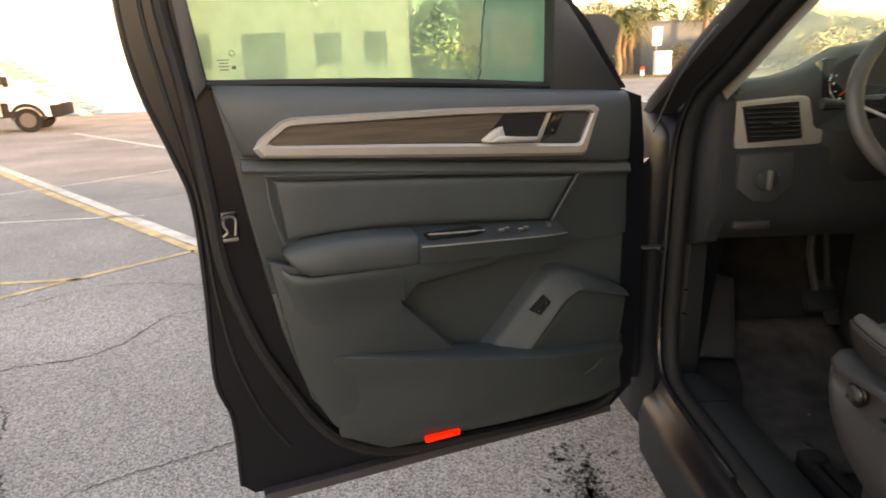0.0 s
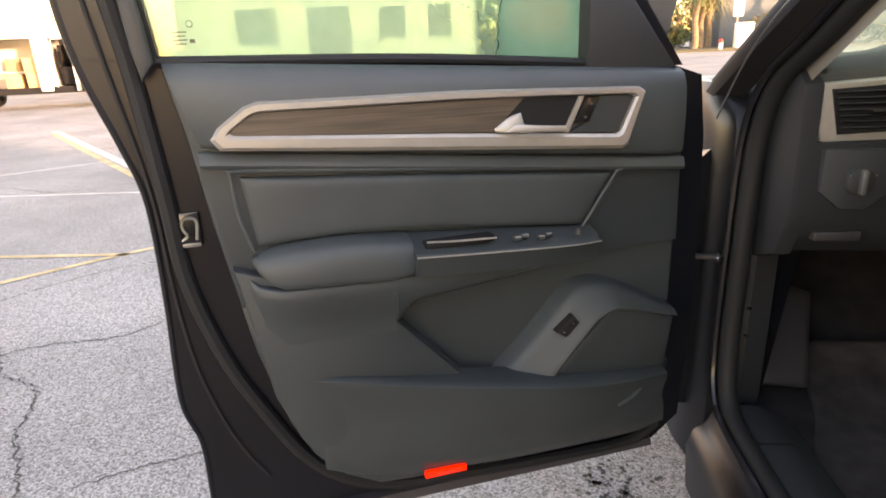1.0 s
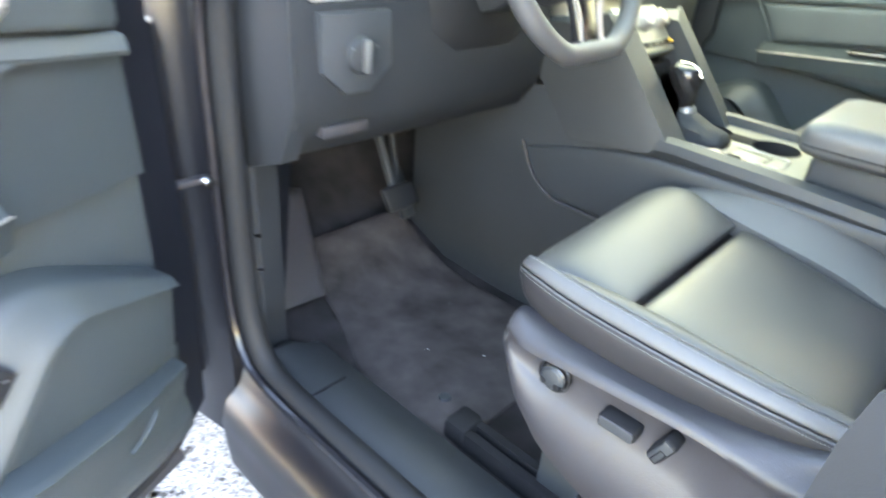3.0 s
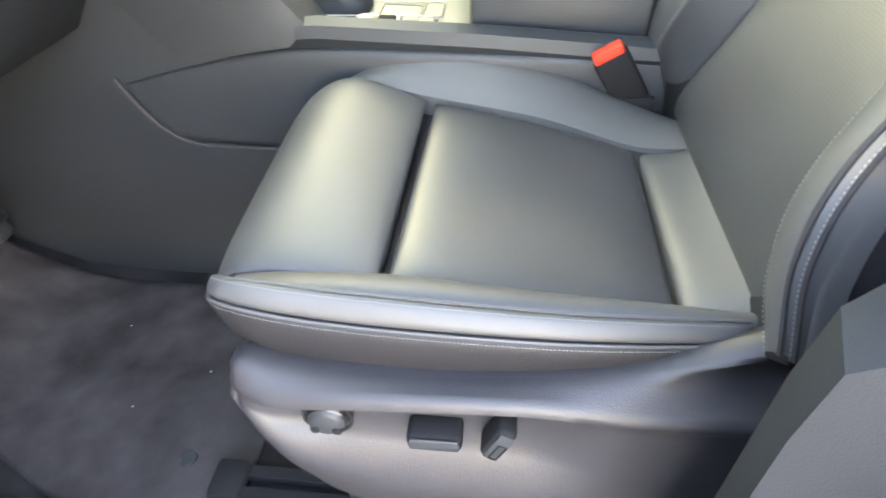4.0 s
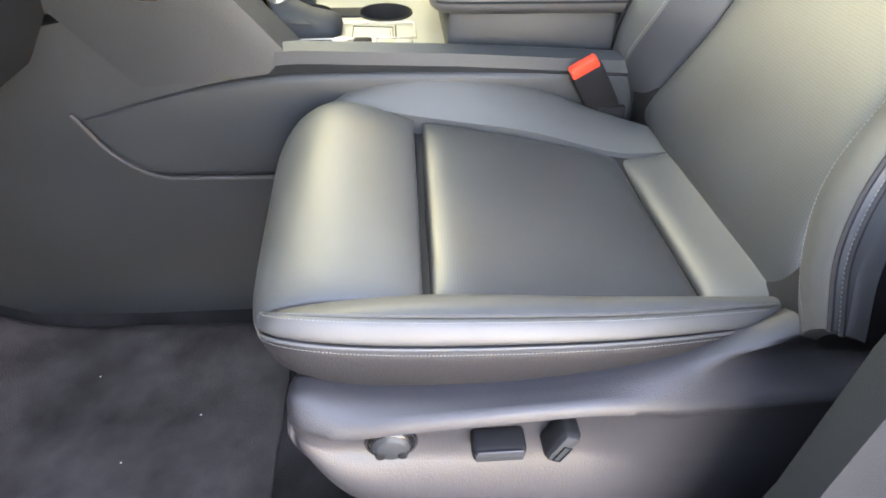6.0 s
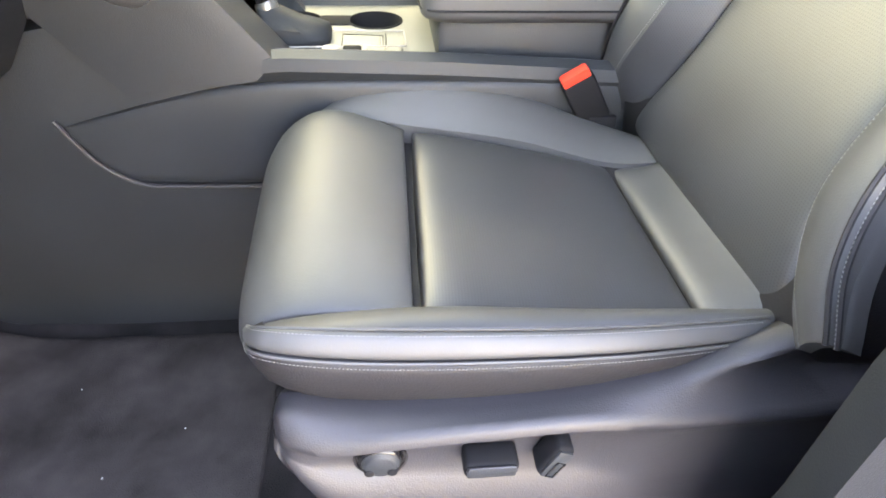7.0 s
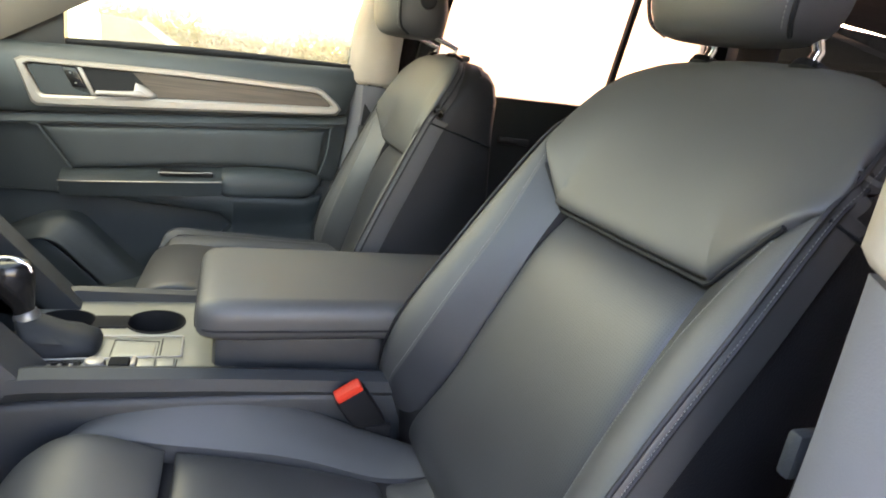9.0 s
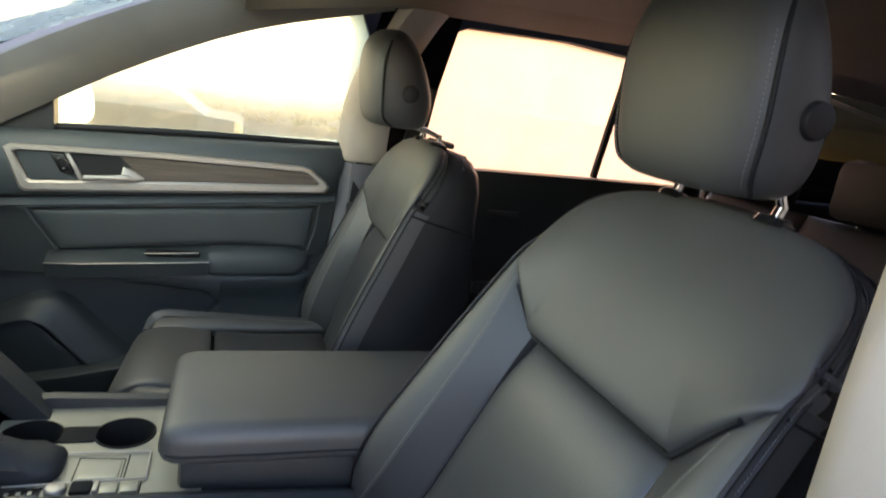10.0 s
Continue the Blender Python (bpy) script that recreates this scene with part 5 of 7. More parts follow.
def rear_door(s):
    d = thing("rear_door", "closed black rear door with fogged window", "car door", (s * 0.8, -0.6, 0.45))
    P = lambda a, b, w: (s * (0.80 + w), a, b)
    part("outer_skin", prism([(-0.06, 0.44), (-1.15, 0.44), (-1.25, 1.0), (-1.25, 1.37), (-0.08, 1.37)], P, 0.08, 0.13, 0.01), PAINT, d)
    part("lining", prism([(-0.09, 0.5), (-1.1, 0.5), (-1.2, 1.0), (-1.2, 1.40), (-0.13, 1.372)], P, -0.03, 0.08, 0.015), PLASTIC, d, "black rear door lining")
    part("window_frame", prism([(-0.10, 1.372), (-0.16, 1.372), (-0.19, 1.60), (-0.215, 1.76), (-0.26, 1.785), (-0.6, 1.80), (-1.15, 1.775), (-1.15, 1.40), (-1.22, 1.40), (-1.22, 1.84), (-0.6, 1.86), (-0.16, 1.84)], P, -0.01, 0.06, 0.006), RUBBER, d)
    part("window_pane", prism([(-0.13, 1.36), (-0.19, 1.80), (-0.6, 1.82), (-1.17, 1.80), (-1.17, 1.38)], P, 0.025, 0.03), GLASS_REAR, d, "fogged rear side window")
    part("quarter_bar", box((s * 0.81, -0.81, 1.6), (0.02, 0.02, 0.42), 0.004, Matrix.Rotation(radians(8), 4, "X")), RUBBER, d)
    part("armrest", loft([[(s * 0.78, y, 1.02), (s * 0.72, y, 1.03), (s * 0.71, y, 1.0), (s * 0.74, y, 0.95), (s * 0.78, y, 0.94)] for y in (-0.35, -0.5, -0.9)]), PLASTIC_SOFT, d)
    part("door_handle", box((s * 0.757, -0.45, 1.25), (0.015, 0.11, 0.022), 0.006), PLASTIC_GREY, d)


rear_door(1)
rear_door(-1)
for s in (-1, 1):
    q = thing("quarter_panel", "rear flank of the car with fogged side window", "car panel", (s * 0.8, -1.8, 0.45))
    part("flank", box((s * 0.84, -1.85, 0.95), (0.14, 1.2, 1.0), 0.03), PAINT, q)
    part("lining", box((s * 0.75, -1.85, 0.95), (0.05, 1.15, 0.9), 0.03), PLASTIC, q)
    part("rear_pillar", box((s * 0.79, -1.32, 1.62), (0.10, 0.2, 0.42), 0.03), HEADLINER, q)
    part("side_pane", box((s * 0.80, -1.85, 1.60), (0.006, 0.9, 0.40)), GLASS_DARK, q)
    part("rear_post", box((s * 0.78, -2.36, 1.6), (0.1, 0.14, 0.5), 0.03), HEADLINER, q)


# ---- seats ----
def make_seat(name, label, X, dy, dz, y0, z0, tilt, driver, head):
    """A front seat. X maps the driver seat's x to the world; dy, dz move the cushion; y0, z0, tilt set the backrest."""
    sn, cs = math.sin(radians(tilt)), math.cos(radians(tilt))
    s = thing(name, label, "car seat", (X(-0.42), 0.3 + dy, 0.45), group="front seats")
    C = lambda p: (X(p[0]), p[1] + dy, p[2] + (dz if p[2] > 0.56 else 0))
    L = lambda pts: [C(p) for p in pts]
    sg = 1 if X(0) > X(-1) else -1

    def back(x, t, w):
        return (X(x), y0 - sn * t + cs * w, z0 + cs * t + sn * w)

    Bk = lambda pts: [back(*p) for p in pts]
    fb = 1.0 if driver else 1.25
    fwd = (0, cs, sn)
    cu = part("cushion", loft([L([(-0.655 + e, y, 0.70 if y < 0.6 else 0.77), (-0.662 + e, y, 0.80), (-0.63 + e * 0.5, y, zt), (-0.42, y, zt - 0.012), (-0.20 - e * 0.5, y, zt), (-0.165 - e, y, 0.82), (-0.175 - e, y, 0.70 if y < 0.6 else 0.77)]) for y, zt, e in ((0.618, 0.80, 0.06), (0.60, 0.845, 0.035), (0.5, 0.85, 0.0), (0.3, 0.845, 0.0), (0.10, 0.85, 0.02), (0.0, 0.84, 0.03))]), LEATHER_SIDE, s, "black leather seat cushion")
    part("front_pad", pad(L([(-0.592, 0.630, 0.808), (-0.598, 0.644, 0.832), (-0.600, 0.634, 0.858), (-0.598, 0.580, 0.872), (-0.597, 0.474, 0.866)]), L([(-0.235, 0.660, 0.790), (-0.228, 0.662, 0.835), (-0.214, 0.628, 0.884), (-0.205, 0.570, 0.902), (-0.212, 0.470, 0.872)]), 0.011, 0.03, (0, 1, 0.7), 34, 22, 6), LEATHER, cu, "smooth black leather front bolster panel")
    part("centre_pad", pad(L([(-0.597, 0.464, 0.862), (-0.606, 0.33, 0.852), (-0.616, 0.180, 0.852)]), L([(-0.212, 0.456, 0.868), (-0.240, 0.31, 0.852), (-0.283, 0.176, 0.840)]), 0.013, 0.03, (0, 0, 1), 26, 26, 8), LEATHER_PERF, cu, "perforated black leather seat panel")
    part("rear_pad", pad(L([(-0.618, 0.174, 0.850), (-0.62, 0.12, 0.868), (-0.615, 0.07, 0.89)]), L([(-0.286, 0.170, 0.838), (-0.30, 0.12, 0.852), (-0.31, 0.07, 0.88)]), 0.012, 0.03, (0, 0.3, 1), 14, 22, 6), LEATHER, cu)
    part("inner_bolster", skin([L(r) for r in (
        [(-0.232, 0.640, 0.866), (-0.205, 0.585, 0.896), (-0.209, 0.46, 0.878), (-0.240, 0.30, 0.866), (-0.283, 0.18, 0.852), (-0.305, 0.10, 0.862)],
        [(-0.222, 0.634, 0.868), (-0.188, 0.575, 0.899), (-0.184, 0.45, 0.903), (-0.206, 0.30, 0.888), (-0.248, 0.18, 0.866), (-0.272, 0.10, 0.866)],
        [(-0.208, 0.626, 0.864), (-0.164, 0.560, 0.903), (-0.155, 0.44, 0.927), (-0.168, 0.30, 0.906), (-0.205, 0.18, 0.876), (-0.236, 0.10, 0.862)],
        [(-0.202, 0.618, 0.850), (-0.148, 0.550, 0.890), (-0.138, 0.44, 0.912), (-0.150, 0.30, 0.892), (-0.188, 0.18, 0.864), (-0.220, 0.10, 0.852)],
        [(-0.200, 0.612, 0.82), (-0.145, 0.545, 0.84), (-0.134, 0.44, 0.845), (-0.148, 0.30, 0.84), (-0.186, 0.18, 0.83), (-0.218, 0.10, 0.83)])], 40, 20, (0, 0, -0.03)), LEATHER, cu, "padded black leather side bolster")
    part("inner_flank", pad(L([(-0.17, 0.62, 0.82), (-0.140, 0.46, 0.855), (-0.150, 0.28, 0.85), (-0.20, 0.12, 0.85)]), L([(-0.18, 0.60, 0.70), (-0.16, 0.46, 0.70), (-0.16, 0.28, 0.70), (-0.19, 0.12, 0.70)]), 0.012, 0.03, (sg, 0, 0), 20, 8), LEATHER_SIDE, cu)
    part("outer_bolster", pad(L([(-0.596, 0.622, 0.862), (-0.596, 0.46, 0.864), (-0.606, 0.3, 0.858), (-0.617, 0.15, 0.862), (-0.618, 0.09, 0.872)]), L([(-0.640, 0.612, 0.886), (-0.645, 0.5, 0.886), (-0.645, 0.3, 0.878), (-0.640, 0.15, 0.878), (-0.638, 0.10, 0.882)]), 0.016, 0.03, (0, 0, 1), 30, 10, 2.6), LEATHER, cu)
    uf = (L([(-0.602, 0.636, 0.868), (-0.644, 0.606, 0.903), (-0.650, 0.5, 0.898), (-0.650, 0.3, 0.888), (-0.644, 0.13, 0.885)]), L([(-0.602, 0.642, 0.860), (-0.656, 0.612, 0.888), (-0.664, 0.5, 0.876), (-0.664, 0.3, 0.870), (-0.654, 0.13, 0.870)]))
    lf = (L([(-0.600, 0.641, 0.856), (-0.656, 0.612, 0.885), (-0.664, 0.5, 0.873), (-0.664, 0.3, 0.867), (-0.654, 0.13, 0.867)]), L([(-0.602, 0.630, 0.838), (-0.648, 0.602, 0.832), (-0.658, 0.5, 0.808), (-0.658, 0.3, 0.805), (-0.650, 0.13, 0.82)]))
    part("upper_flank", pad(*uf, 0.005, 0.02, (-sg, 0, 0.4), 30, 8, 3), LEATHER, cu)
    part("lower_flank", pad(*lf, 0.008, 0.02, (-sg, 0, 0), 30, 8, 4), LEATHER_SIDE, cu)
    part("stitching", stitches(pad_line(*uf, 0.005, 0.13, (-sg, 0, 0.4), 3, 0.0002), 0.0036, 0.0003), WHITE_THREAD, cu, "pale grey stitching")
    part("stitching", stitches(pad_line(*lf, 0.008, 0.065, (-sg, 0, 0), 4, 0.0002), 0.0036, 0.0003), WHITE_THREAD, cu, "pale grey stitching")
    part("seam", tube(spline(L([(-0.606, 0.638, 0.858), (-0.659, 0.613, 0.886), (-0.667, 0.5, 0.874), (-0.667, 0.3, 0.868), (-0.656, 0.13, 0.868)]), 40), 0.0017, 6), LEATHER, cu)
    part("seam", tube(spline(L([(-0.608, 0.632, 0.870), (-0.642, 0.609, 0.902), (-0.648, 0.5, 0.899), (-0.648, 0.3, 0.889), (-0.642, 0.13, 0.886)]), 40), 0.0017, 6), LEATHER, cu)
    # valance with switches
    rows = ((0.610, 0.815, 0.806, 0.790, 0.034, 0, 0), (0.606, 0.826, 0.812, 0.768, 0.022, 0, 0), (0.598, 0.832, 0.814, 0.748, 0.012, 0, 0), (0.585, 0.833, 0.812, 0.722, 0.006, 0, 0.2), (0.565, 0.829, 0.808, 0.690, 0.001, 0, 0.7), (0.54, 0.826, 0.808, 0.662, 0, 0, 1), (0.50, 0.824, 0.812, 0.625, 0, 0, 1), (0.40, 0.824, 0.820, 0.585, 0, 0, 1), (0.32, 0.832, 0.824, 0.57, 0, 0, 1), (0.28, 0.838, 0.822, 0.565, 0, 0, 0.55), (0.24, 0.846, 0.82, 0.565, 0, 0, 0), (0.20, 0.858, 0.820, 0.565, 0, 0.15, 0), (0.10, 0.905, 0.825, 0.565, 0, 0.8, 0), (0.03, 0.945, 0.83, 0.57, 0.004, 1, 0), (-0.06, 0.955, 0.83, 0.60, 0.01, 1, 0))
    def shoulder(y, zt, zr, k, r):
        """Upper face of the valance: rolls down to the ridge, or (r = 1) steps in under the raised arm."""
        d = zt - zr - 0.016
        flat = [(-0.674 + (k - 0.030) * f, y, zt - (zt - zr - 0.006) * f ** 1.6) for f in (0.25, 0.55, 0.82)]
        arm = [(-0.682, y, zt - 0.006 - d * 0.15), (-0.656, y, zt - 0.006 - d * 0.30), (-0.660, y, zt - 0.006 - d * 0.95)]
        return [tuple(a + (b - a) * r for a, b in zip(p, q)) for p, q in zip(flat, arm)]

    va = part("valance", loft([L([(-0.645, y, zt - 0.01), (-0.660, y, zt), (-0.674 - 0.010 * r, y, zt - 0.002 - 0.004 * r)] + shoulder(y, zt, zr, k, r) + [(-0.703 + k, y, zr + 0.006), (-0.709 + k, y, zr), (-0.7105 + k, y, zr - 0.007), (-0.707 + k + 0.012 * n, y, zr - 0.014), (-0.706 + k + 0.018 * n, y, zr - 0.022), (-0.706 + k + 0.018 * n, y, zr - 0.02 - (zr - zb - 0.03) * 0.30), (-0.706 + k + 0.012 * n, y, zr - 0.02 - (zr - zb - 0.03) * 0.36), (-0.709 + k, y, zr - 0.02 - (zr - zb - 0.03) * 0.48), (-0.708 + k, y, zb + 0.02), (-0.690, y, zb), (-0.645, y, zb)]) for y, zt, zr, zb, k, r, n in glide(rows, 4)]), PLASTIC_GREY, s, "grey plastic seat base cover", smooth=65)
    if driver:
        kn = part("lumbar_knob", cyl(C((-0.690, 0.511, 0.777)), (-sg, 0, 0), 0.024, 0.021, 0.016, 28, bev=0.004), GLOSS, va, "round black lumbar adjuster")
        part("knob_ring", tube([C((-0.699, 0.511 + 0.0245 * math.cos(a), 0.777 + 0.0245 * math.sin(a))) for a in [k * math.tau / 28 for k in range(28)]], 0.002, 6, True), GLOSS, kn)
        part("knob_face", cyl(C((-0.7055, 0.511, 0.777)), (-sg, 0, 0), 0.0185, 0.0165, 0.004, 24, bev=0.003), PLASTIC, kn)
        for a in (-2.5, -0.64):
            part("knob_notch", cyl(C((-0.7055, 0.511 + 0.0135 * math.cos(a), 0.777 + 0.0135 * math.sin(a))), (-sg, 0, 0), 0.0062, 0.005, 0.0052, 14, bev=0.001), BLACK_TRIM, kn)
        # seat switches: sheen and edge highlight are built as paler plates and a tube
        k1 = part("seat_switch", box(C((-0.700, 0.405, 0.767)), (0.030, 0.054, 0.020), 0.006, seg=3), BLACK_TRIM, va, "black seat slide switch")
        part("switch_face", box(C((-0.7145, 0.405, 0.767)), (0.004, 0.048, 0.015), 0.0018), PLASTIC, k1)
        part("switch_edge", tube(L([(-0.7150, 0.429, 0.769), (-0.7155, 0.427, 0.7745), (-0.716, 0.405, 0.7752), (-0.7155, 0.383, 0.7745), (-0.7150, 0.381, 0.769)]), 0.0014, 6), PLASTIC_GREY, k1)
        RK = Matrix.Rotation(radians(24), 4, "X")
        k2 = part("recline_switch", box(C((-0.702, 0.344, 0.776)), (0.030, 0.020, 0.046), 0.006, RK, seg=3), BLACK_TRIM, va, "black recline switch")
        part("switch_face", box(C((-0.7165, 0.344, 0.776)), (0.004, 0.015, 0.040), 0.0018, RK), PLASTIC, k2)
        part("switch_rim", tube([Vector(C((-0.719, 0.344, 0.771))) + RK @ Vector((0, a, b)) for a, b in ((-0.004, -0.013), (0.004, -0.013), (0.004, 0.010), (-0.004, 0.010))], 0.0009, 6, True), GLOSS, k2)
    # rails
    for x in (-0.62, -0.24):
        part("seat_rail", loft([L([(x - 0.025, y, 0.445), (x - 0.025, y, 0.485), (x - 0.008, y, 0.485), (x - 0.008, y, 0.468), (x + 0.008, y, 0.468), (x + 0.008, y, 0.485), (x + 0.025, y, 0.485), (x + 0.025, y, 0.445)]) for y in (0.70, -0.1)]), BLACK_TRIM, s, "black steel seat rail")
        part("rail_cap", box(C((x, 0.715, 0.468)), (0.062, 0.05, 0.052), 0.01), BLACK_TRIM, s)
        for yy in (0.5, 0.1):
            part("bracket", box(C((x, yy, 0.56)), (0.02, 0.08, 0.2), 0.004), PLASTIC, s)
    part("seat_pan", box(C((-0.42, 0.3, 0.675)), (0.42, 0.56, 0.08), 0.02), PLASTIC, s)
    # backrest
    c = -0.42
    rings = []
    for t, hw, wc, wb in ((-0.03, 0.235, 0.03, -0.09), (0.05, 0.268, 0.065, -0.16), (0.12, 0.274, 0.098, -0.16), (0.20, 0.257, 0.108, -0.155), (0.30, 0.250, 0.096, -0.145), (0.40, 0.246, 0.078, -0.13), (0.50, 0.236, 0.056, -0.105), (0.56, 0.232, 0.040, -0.09), (0.62, 0.224, 0.022, -0.08), (0.655, 0.202, 0.008, -0.072), (0.676, 0.165, -0.006, -0.062), (0.686, 0.125, -0.018, -0.05)):
        wb *= fb
        half = [(hw * 0.50, min(0.0, wc)), (hw * 0.94, wc - 0.018), (hw * 0.975, wc - 0.026), (hw * 0.992, wc - 0.044), (hw * 1.0, (wc + wb) / 2), (hw * 0.98, wb + 0.022), (hw * 0.90, wb + 0.006), (hw * 0.72, wb)]
        rings.append(Bk([(c - a, t, w) for a, w in half] + [(c + a, t, w) for a, w in half[::-1]]))
    bk = part("backrest", loft(rings), LEATHER_SIDE, s, "black leather backrest", smooth=60)
    part("shoulder_panel", pad(Bk([(c - 0.235, 0.530, 0.056), (c - 0.214, 0.508, 0.062), (c - 0.153, 0.446, 0.036), (c - 0.144, 0.441, 0.034), (c, 0.439, 0.036), (c + 0.144, 0.439, 0.036), (c + 0.152, 0.445, 0.038), (c + 0.196, 0.486, 0.056), (c + 0.226, 0.512, 0.059)]), Bk([(c - 0.233, 0.572, 0.046), (c - 0.224, 0.618, 0.031), (c - 0.200, 0.652, 0.018), (c - 0.15, 0.677, 0.006), (c - 0.05, 0.689, 0.0), (c + 0.05, 0.689, 0.0), (c + 0.14, 0.676, 0.006), (c + 0.192, 0.646, 0.018), (c + 0.218, 0.606, 0.031), (c + 0.226, 0.560, 0.046)]), 0.009, 0.025, fwd, 60, 26, 12, mid=Bk([(c - 0.238, 0.552, 0.053), (c - 0.20, 0.558, 0.044), (c - 0.10, 0.562, 0.030), (c, 0.563, 0.027), (c + 0.10, 0.561, 0.030), (c + 0.195, 0.550, 0.044), (c + 0.230, 0.537, 0.054)])), LEATHER, bk, "smooth black leather shoulder panel")
    part("seam", tube(Bk([(c - 0.215, 0.507, 0.064), (c - 0.151, 0.441, 0.030), (c - 0.143, 0.437, 0.028), (c, 0.435, 0.028), (c + 0.143, 0.435, 0.028), (c + 0.151, 0.441, 0.032), (c + 0.197, 0.484, 0.058)]), 0.003, 6), RUBBER, bk)
    part("lumbar_panel", pad(Bk([(c - 0.225, 0.0, 0.010), (c - 0.20, 0.05, 0.024), (c - 0.166, 0.14, 0.030), (c - 0.155, 0.25, 0.030), (c - 0.149, 0.36, 0.026), (c - 0.146, 0.434, 0.010)]), Bk([(c + 0.225, 0.0, 0.010), (c + 0.20, 0.05, 0.024), (c + 0.166, 0.14, 0.030), (c + 0.155, 0.25, 0.030), (c + 0.149, 0.36, 0.026), (c + 0.146, 0.434, 0.010)]), 0.012, 0.02, fwd, 36, 28, 10), LEATHER_PERF, bk, "perforated black leather back panel")
    for q in (-1, 1):
        fold = [(0.232, 0.0, 0.008), (0.204, 0.05, 0.026), (0.168, 0.14, 0.034), (0.156, 0.25, 0.035), (0.150, 0.36, 0.033), (0.148, 0.432, 0.026), (0.150, 0.448, 0.014)]
        mid = [(0.258, 0.010, 0.030), (0.225, 0.06, 0.054), (0.186, 0.14, 0.064), (0.174, 0.25, 0.062), (0.168, 0.37, 0.053), (0.178, 0.462, 0.044), (0.181, 0.478, 0.032)]
        sewn = [(0.275, 0.025, 0.052), (0.238, 0.075, 0.078), (0.205, 0.145, 0.090), (0.193, 0.25, 0.086), (0.190, 0.38, 0.072), (0.206, 0.493, 0.058), (0.209, 0.509, 0.046)]
        band = [(0.292, 0.042, 0.072), (0.258, 0.095, 0.098), (0.230, 0.16, 0.107), (0.220, 0.27, 0.101), (0.216, 0.40, 0.083), (0.221, 0.507, 0.061), (0.223, 0.523, 0.049)]
        crest = [(0.305, 0.055, 0.074), (0.276, 0.115, 0.101), (0.257, 0.19, 0.111), (0.249, 0.29, 0.099), (0.244, 0.41, 0.079), (0.236, 0.525, 0.057), (0.236, 0.540, 0.052)]
        rim = [(0.304, 0.052, 0.050), (0.278, 0.115, 0.074), (0.261, 0.19, 0.084), (0.254, 0.29, 0.072), (0.249, 0.41, 0.053), (0.241, 0.525, 0.034), (0.241, 0.540, 0.028)]
        side = lambda pts, dx=0.0, dw=0.0, q=q: Bk([(c + q * (a + dx), t, w + dw) for a, t, w in pts])
        deep = [-0.02 * f for f in fwd]
        part("bolster_inside", skin([side(fold), side(mid), side(sewn)], 40, 10, deep), LEATHER_PERF, bk)
        part("back_bolster", skin([side(sewn), side(band), side(crest), side(rim)], 40, 14, deep), LEATHER, bk, "padded black leather back bolster")
        upper = [(0.237, 0.572, 0.044), (0.228, 0.620, 0.029), (0.204, 0.655, 0.016), (0.152, 0.681, 0.003)]
        upper = [(a - (0.004 if q < 0 else 0.012), t - 0.004, w - 0.003) for a, t, w in upper]
        edge = crest[:-1] + upper
        part("piping", tube(spline(side(edge, 0.002, 0.003), 80), 0.0024, 6), LEATHER_SIDE, bk)
        part("piping", tube(spline(side(edge, 0.004, -0.009), 80), 0.0024, 6), LEATHER_SIDE, bk)
        part("stitching", stitches(side(edge, 0.0055, -0.004), 0.004, 0.0004), WHITE_THREAD, bk, "pale grey stitching")
        part("stitching", stitches(side(sewn[:-1], 0.004, 0.003), 0.004, 0.0004), WHITE_THREAD, bk, "pale grey stitching")
        part("seam", tube(spline(side([(0.238, 0.527, 0.052), (0.242, 0.527, -0.01), (0.232, 0.525, -0.085 * fb)]), 12), 0.0022, 6), RUBBER, bk)
    # headrest on two posts
    ty, tz = back(c, 0.70, 0)[1] + 0.022 + head[0], back(c, 0.70, 0)[2] + 0.025 + head[1]
    H = lambda x, h, d: (X(c + 0.016 + (x - c) * 0.90), ty + d * head[3], tz + h * head[2])
    hr = part("headrest", loft([[H(c - hw * 0.70, h, f), H(c - hw * 0.93, h, f - 0.016), H(c - hw, h, (f + r) / 2), H(c - hw * 0.9, h, r + 0.018), H(c - hw * 0.6, h, r), H(c, h, r - 0.004), H(c + hw * 0.6, h, r), H(c + hw * 0.9, h, r + 0.018), H(c + hw, h, (f + r) / 2), H(c + hw * 0.93, h, f - 0.016), H(c + hw * 0.70, h, f), H(c, h, f + 0.006)] for h, hw, f, r in ((0.0, 0.085, 0.03, -0.03), (0.004, 0.118, 0.052, -0.045), (0.024, 0.136, 0.066, -0.058), (0.075, 0.145, 0.072, -0.062), (0.15, 0.142, 0.078, -0.038), (0.195, 0.130, 0.072, -0.018), (0.222, 0.106, 0.058, 0.0), (0.23, 0.07, 0.04, 0.012))]), LEATHER, s, "black leather headrest with pale seam", smooth=80)
    sub = hr.modifiers.new("round", "SUBSURF")
    sub.levels = sub.render_levels = 2
    for q in (-1, 1):
        e = [(c + q * 0.108, 0.006, 0.026), (c + q * 0.124, 0.024, 0.046), (c + q * 0.133, 0.075, 0.053), (c + q * 0.130, 0.15, 0.055), (c + q * 0.118, 0.198, 0.044)]
        part("piping", tube(spline([H(*p) for p in e], 30), 0.0026, 6), RUBBER, hr)
        part("stitching", stitches([H(x - q * 0.007, h, d + 0.005) for x, h, d in e]), WHITE_THREAD, hr)
        part("side_button", cyl(H(c + q * 0.139, 0.085, 0.0), (q * sg, 0, 0), 0.019, 0.018, 0.0065, 24, bev=0.002), LEATHER_SIDE, hr)
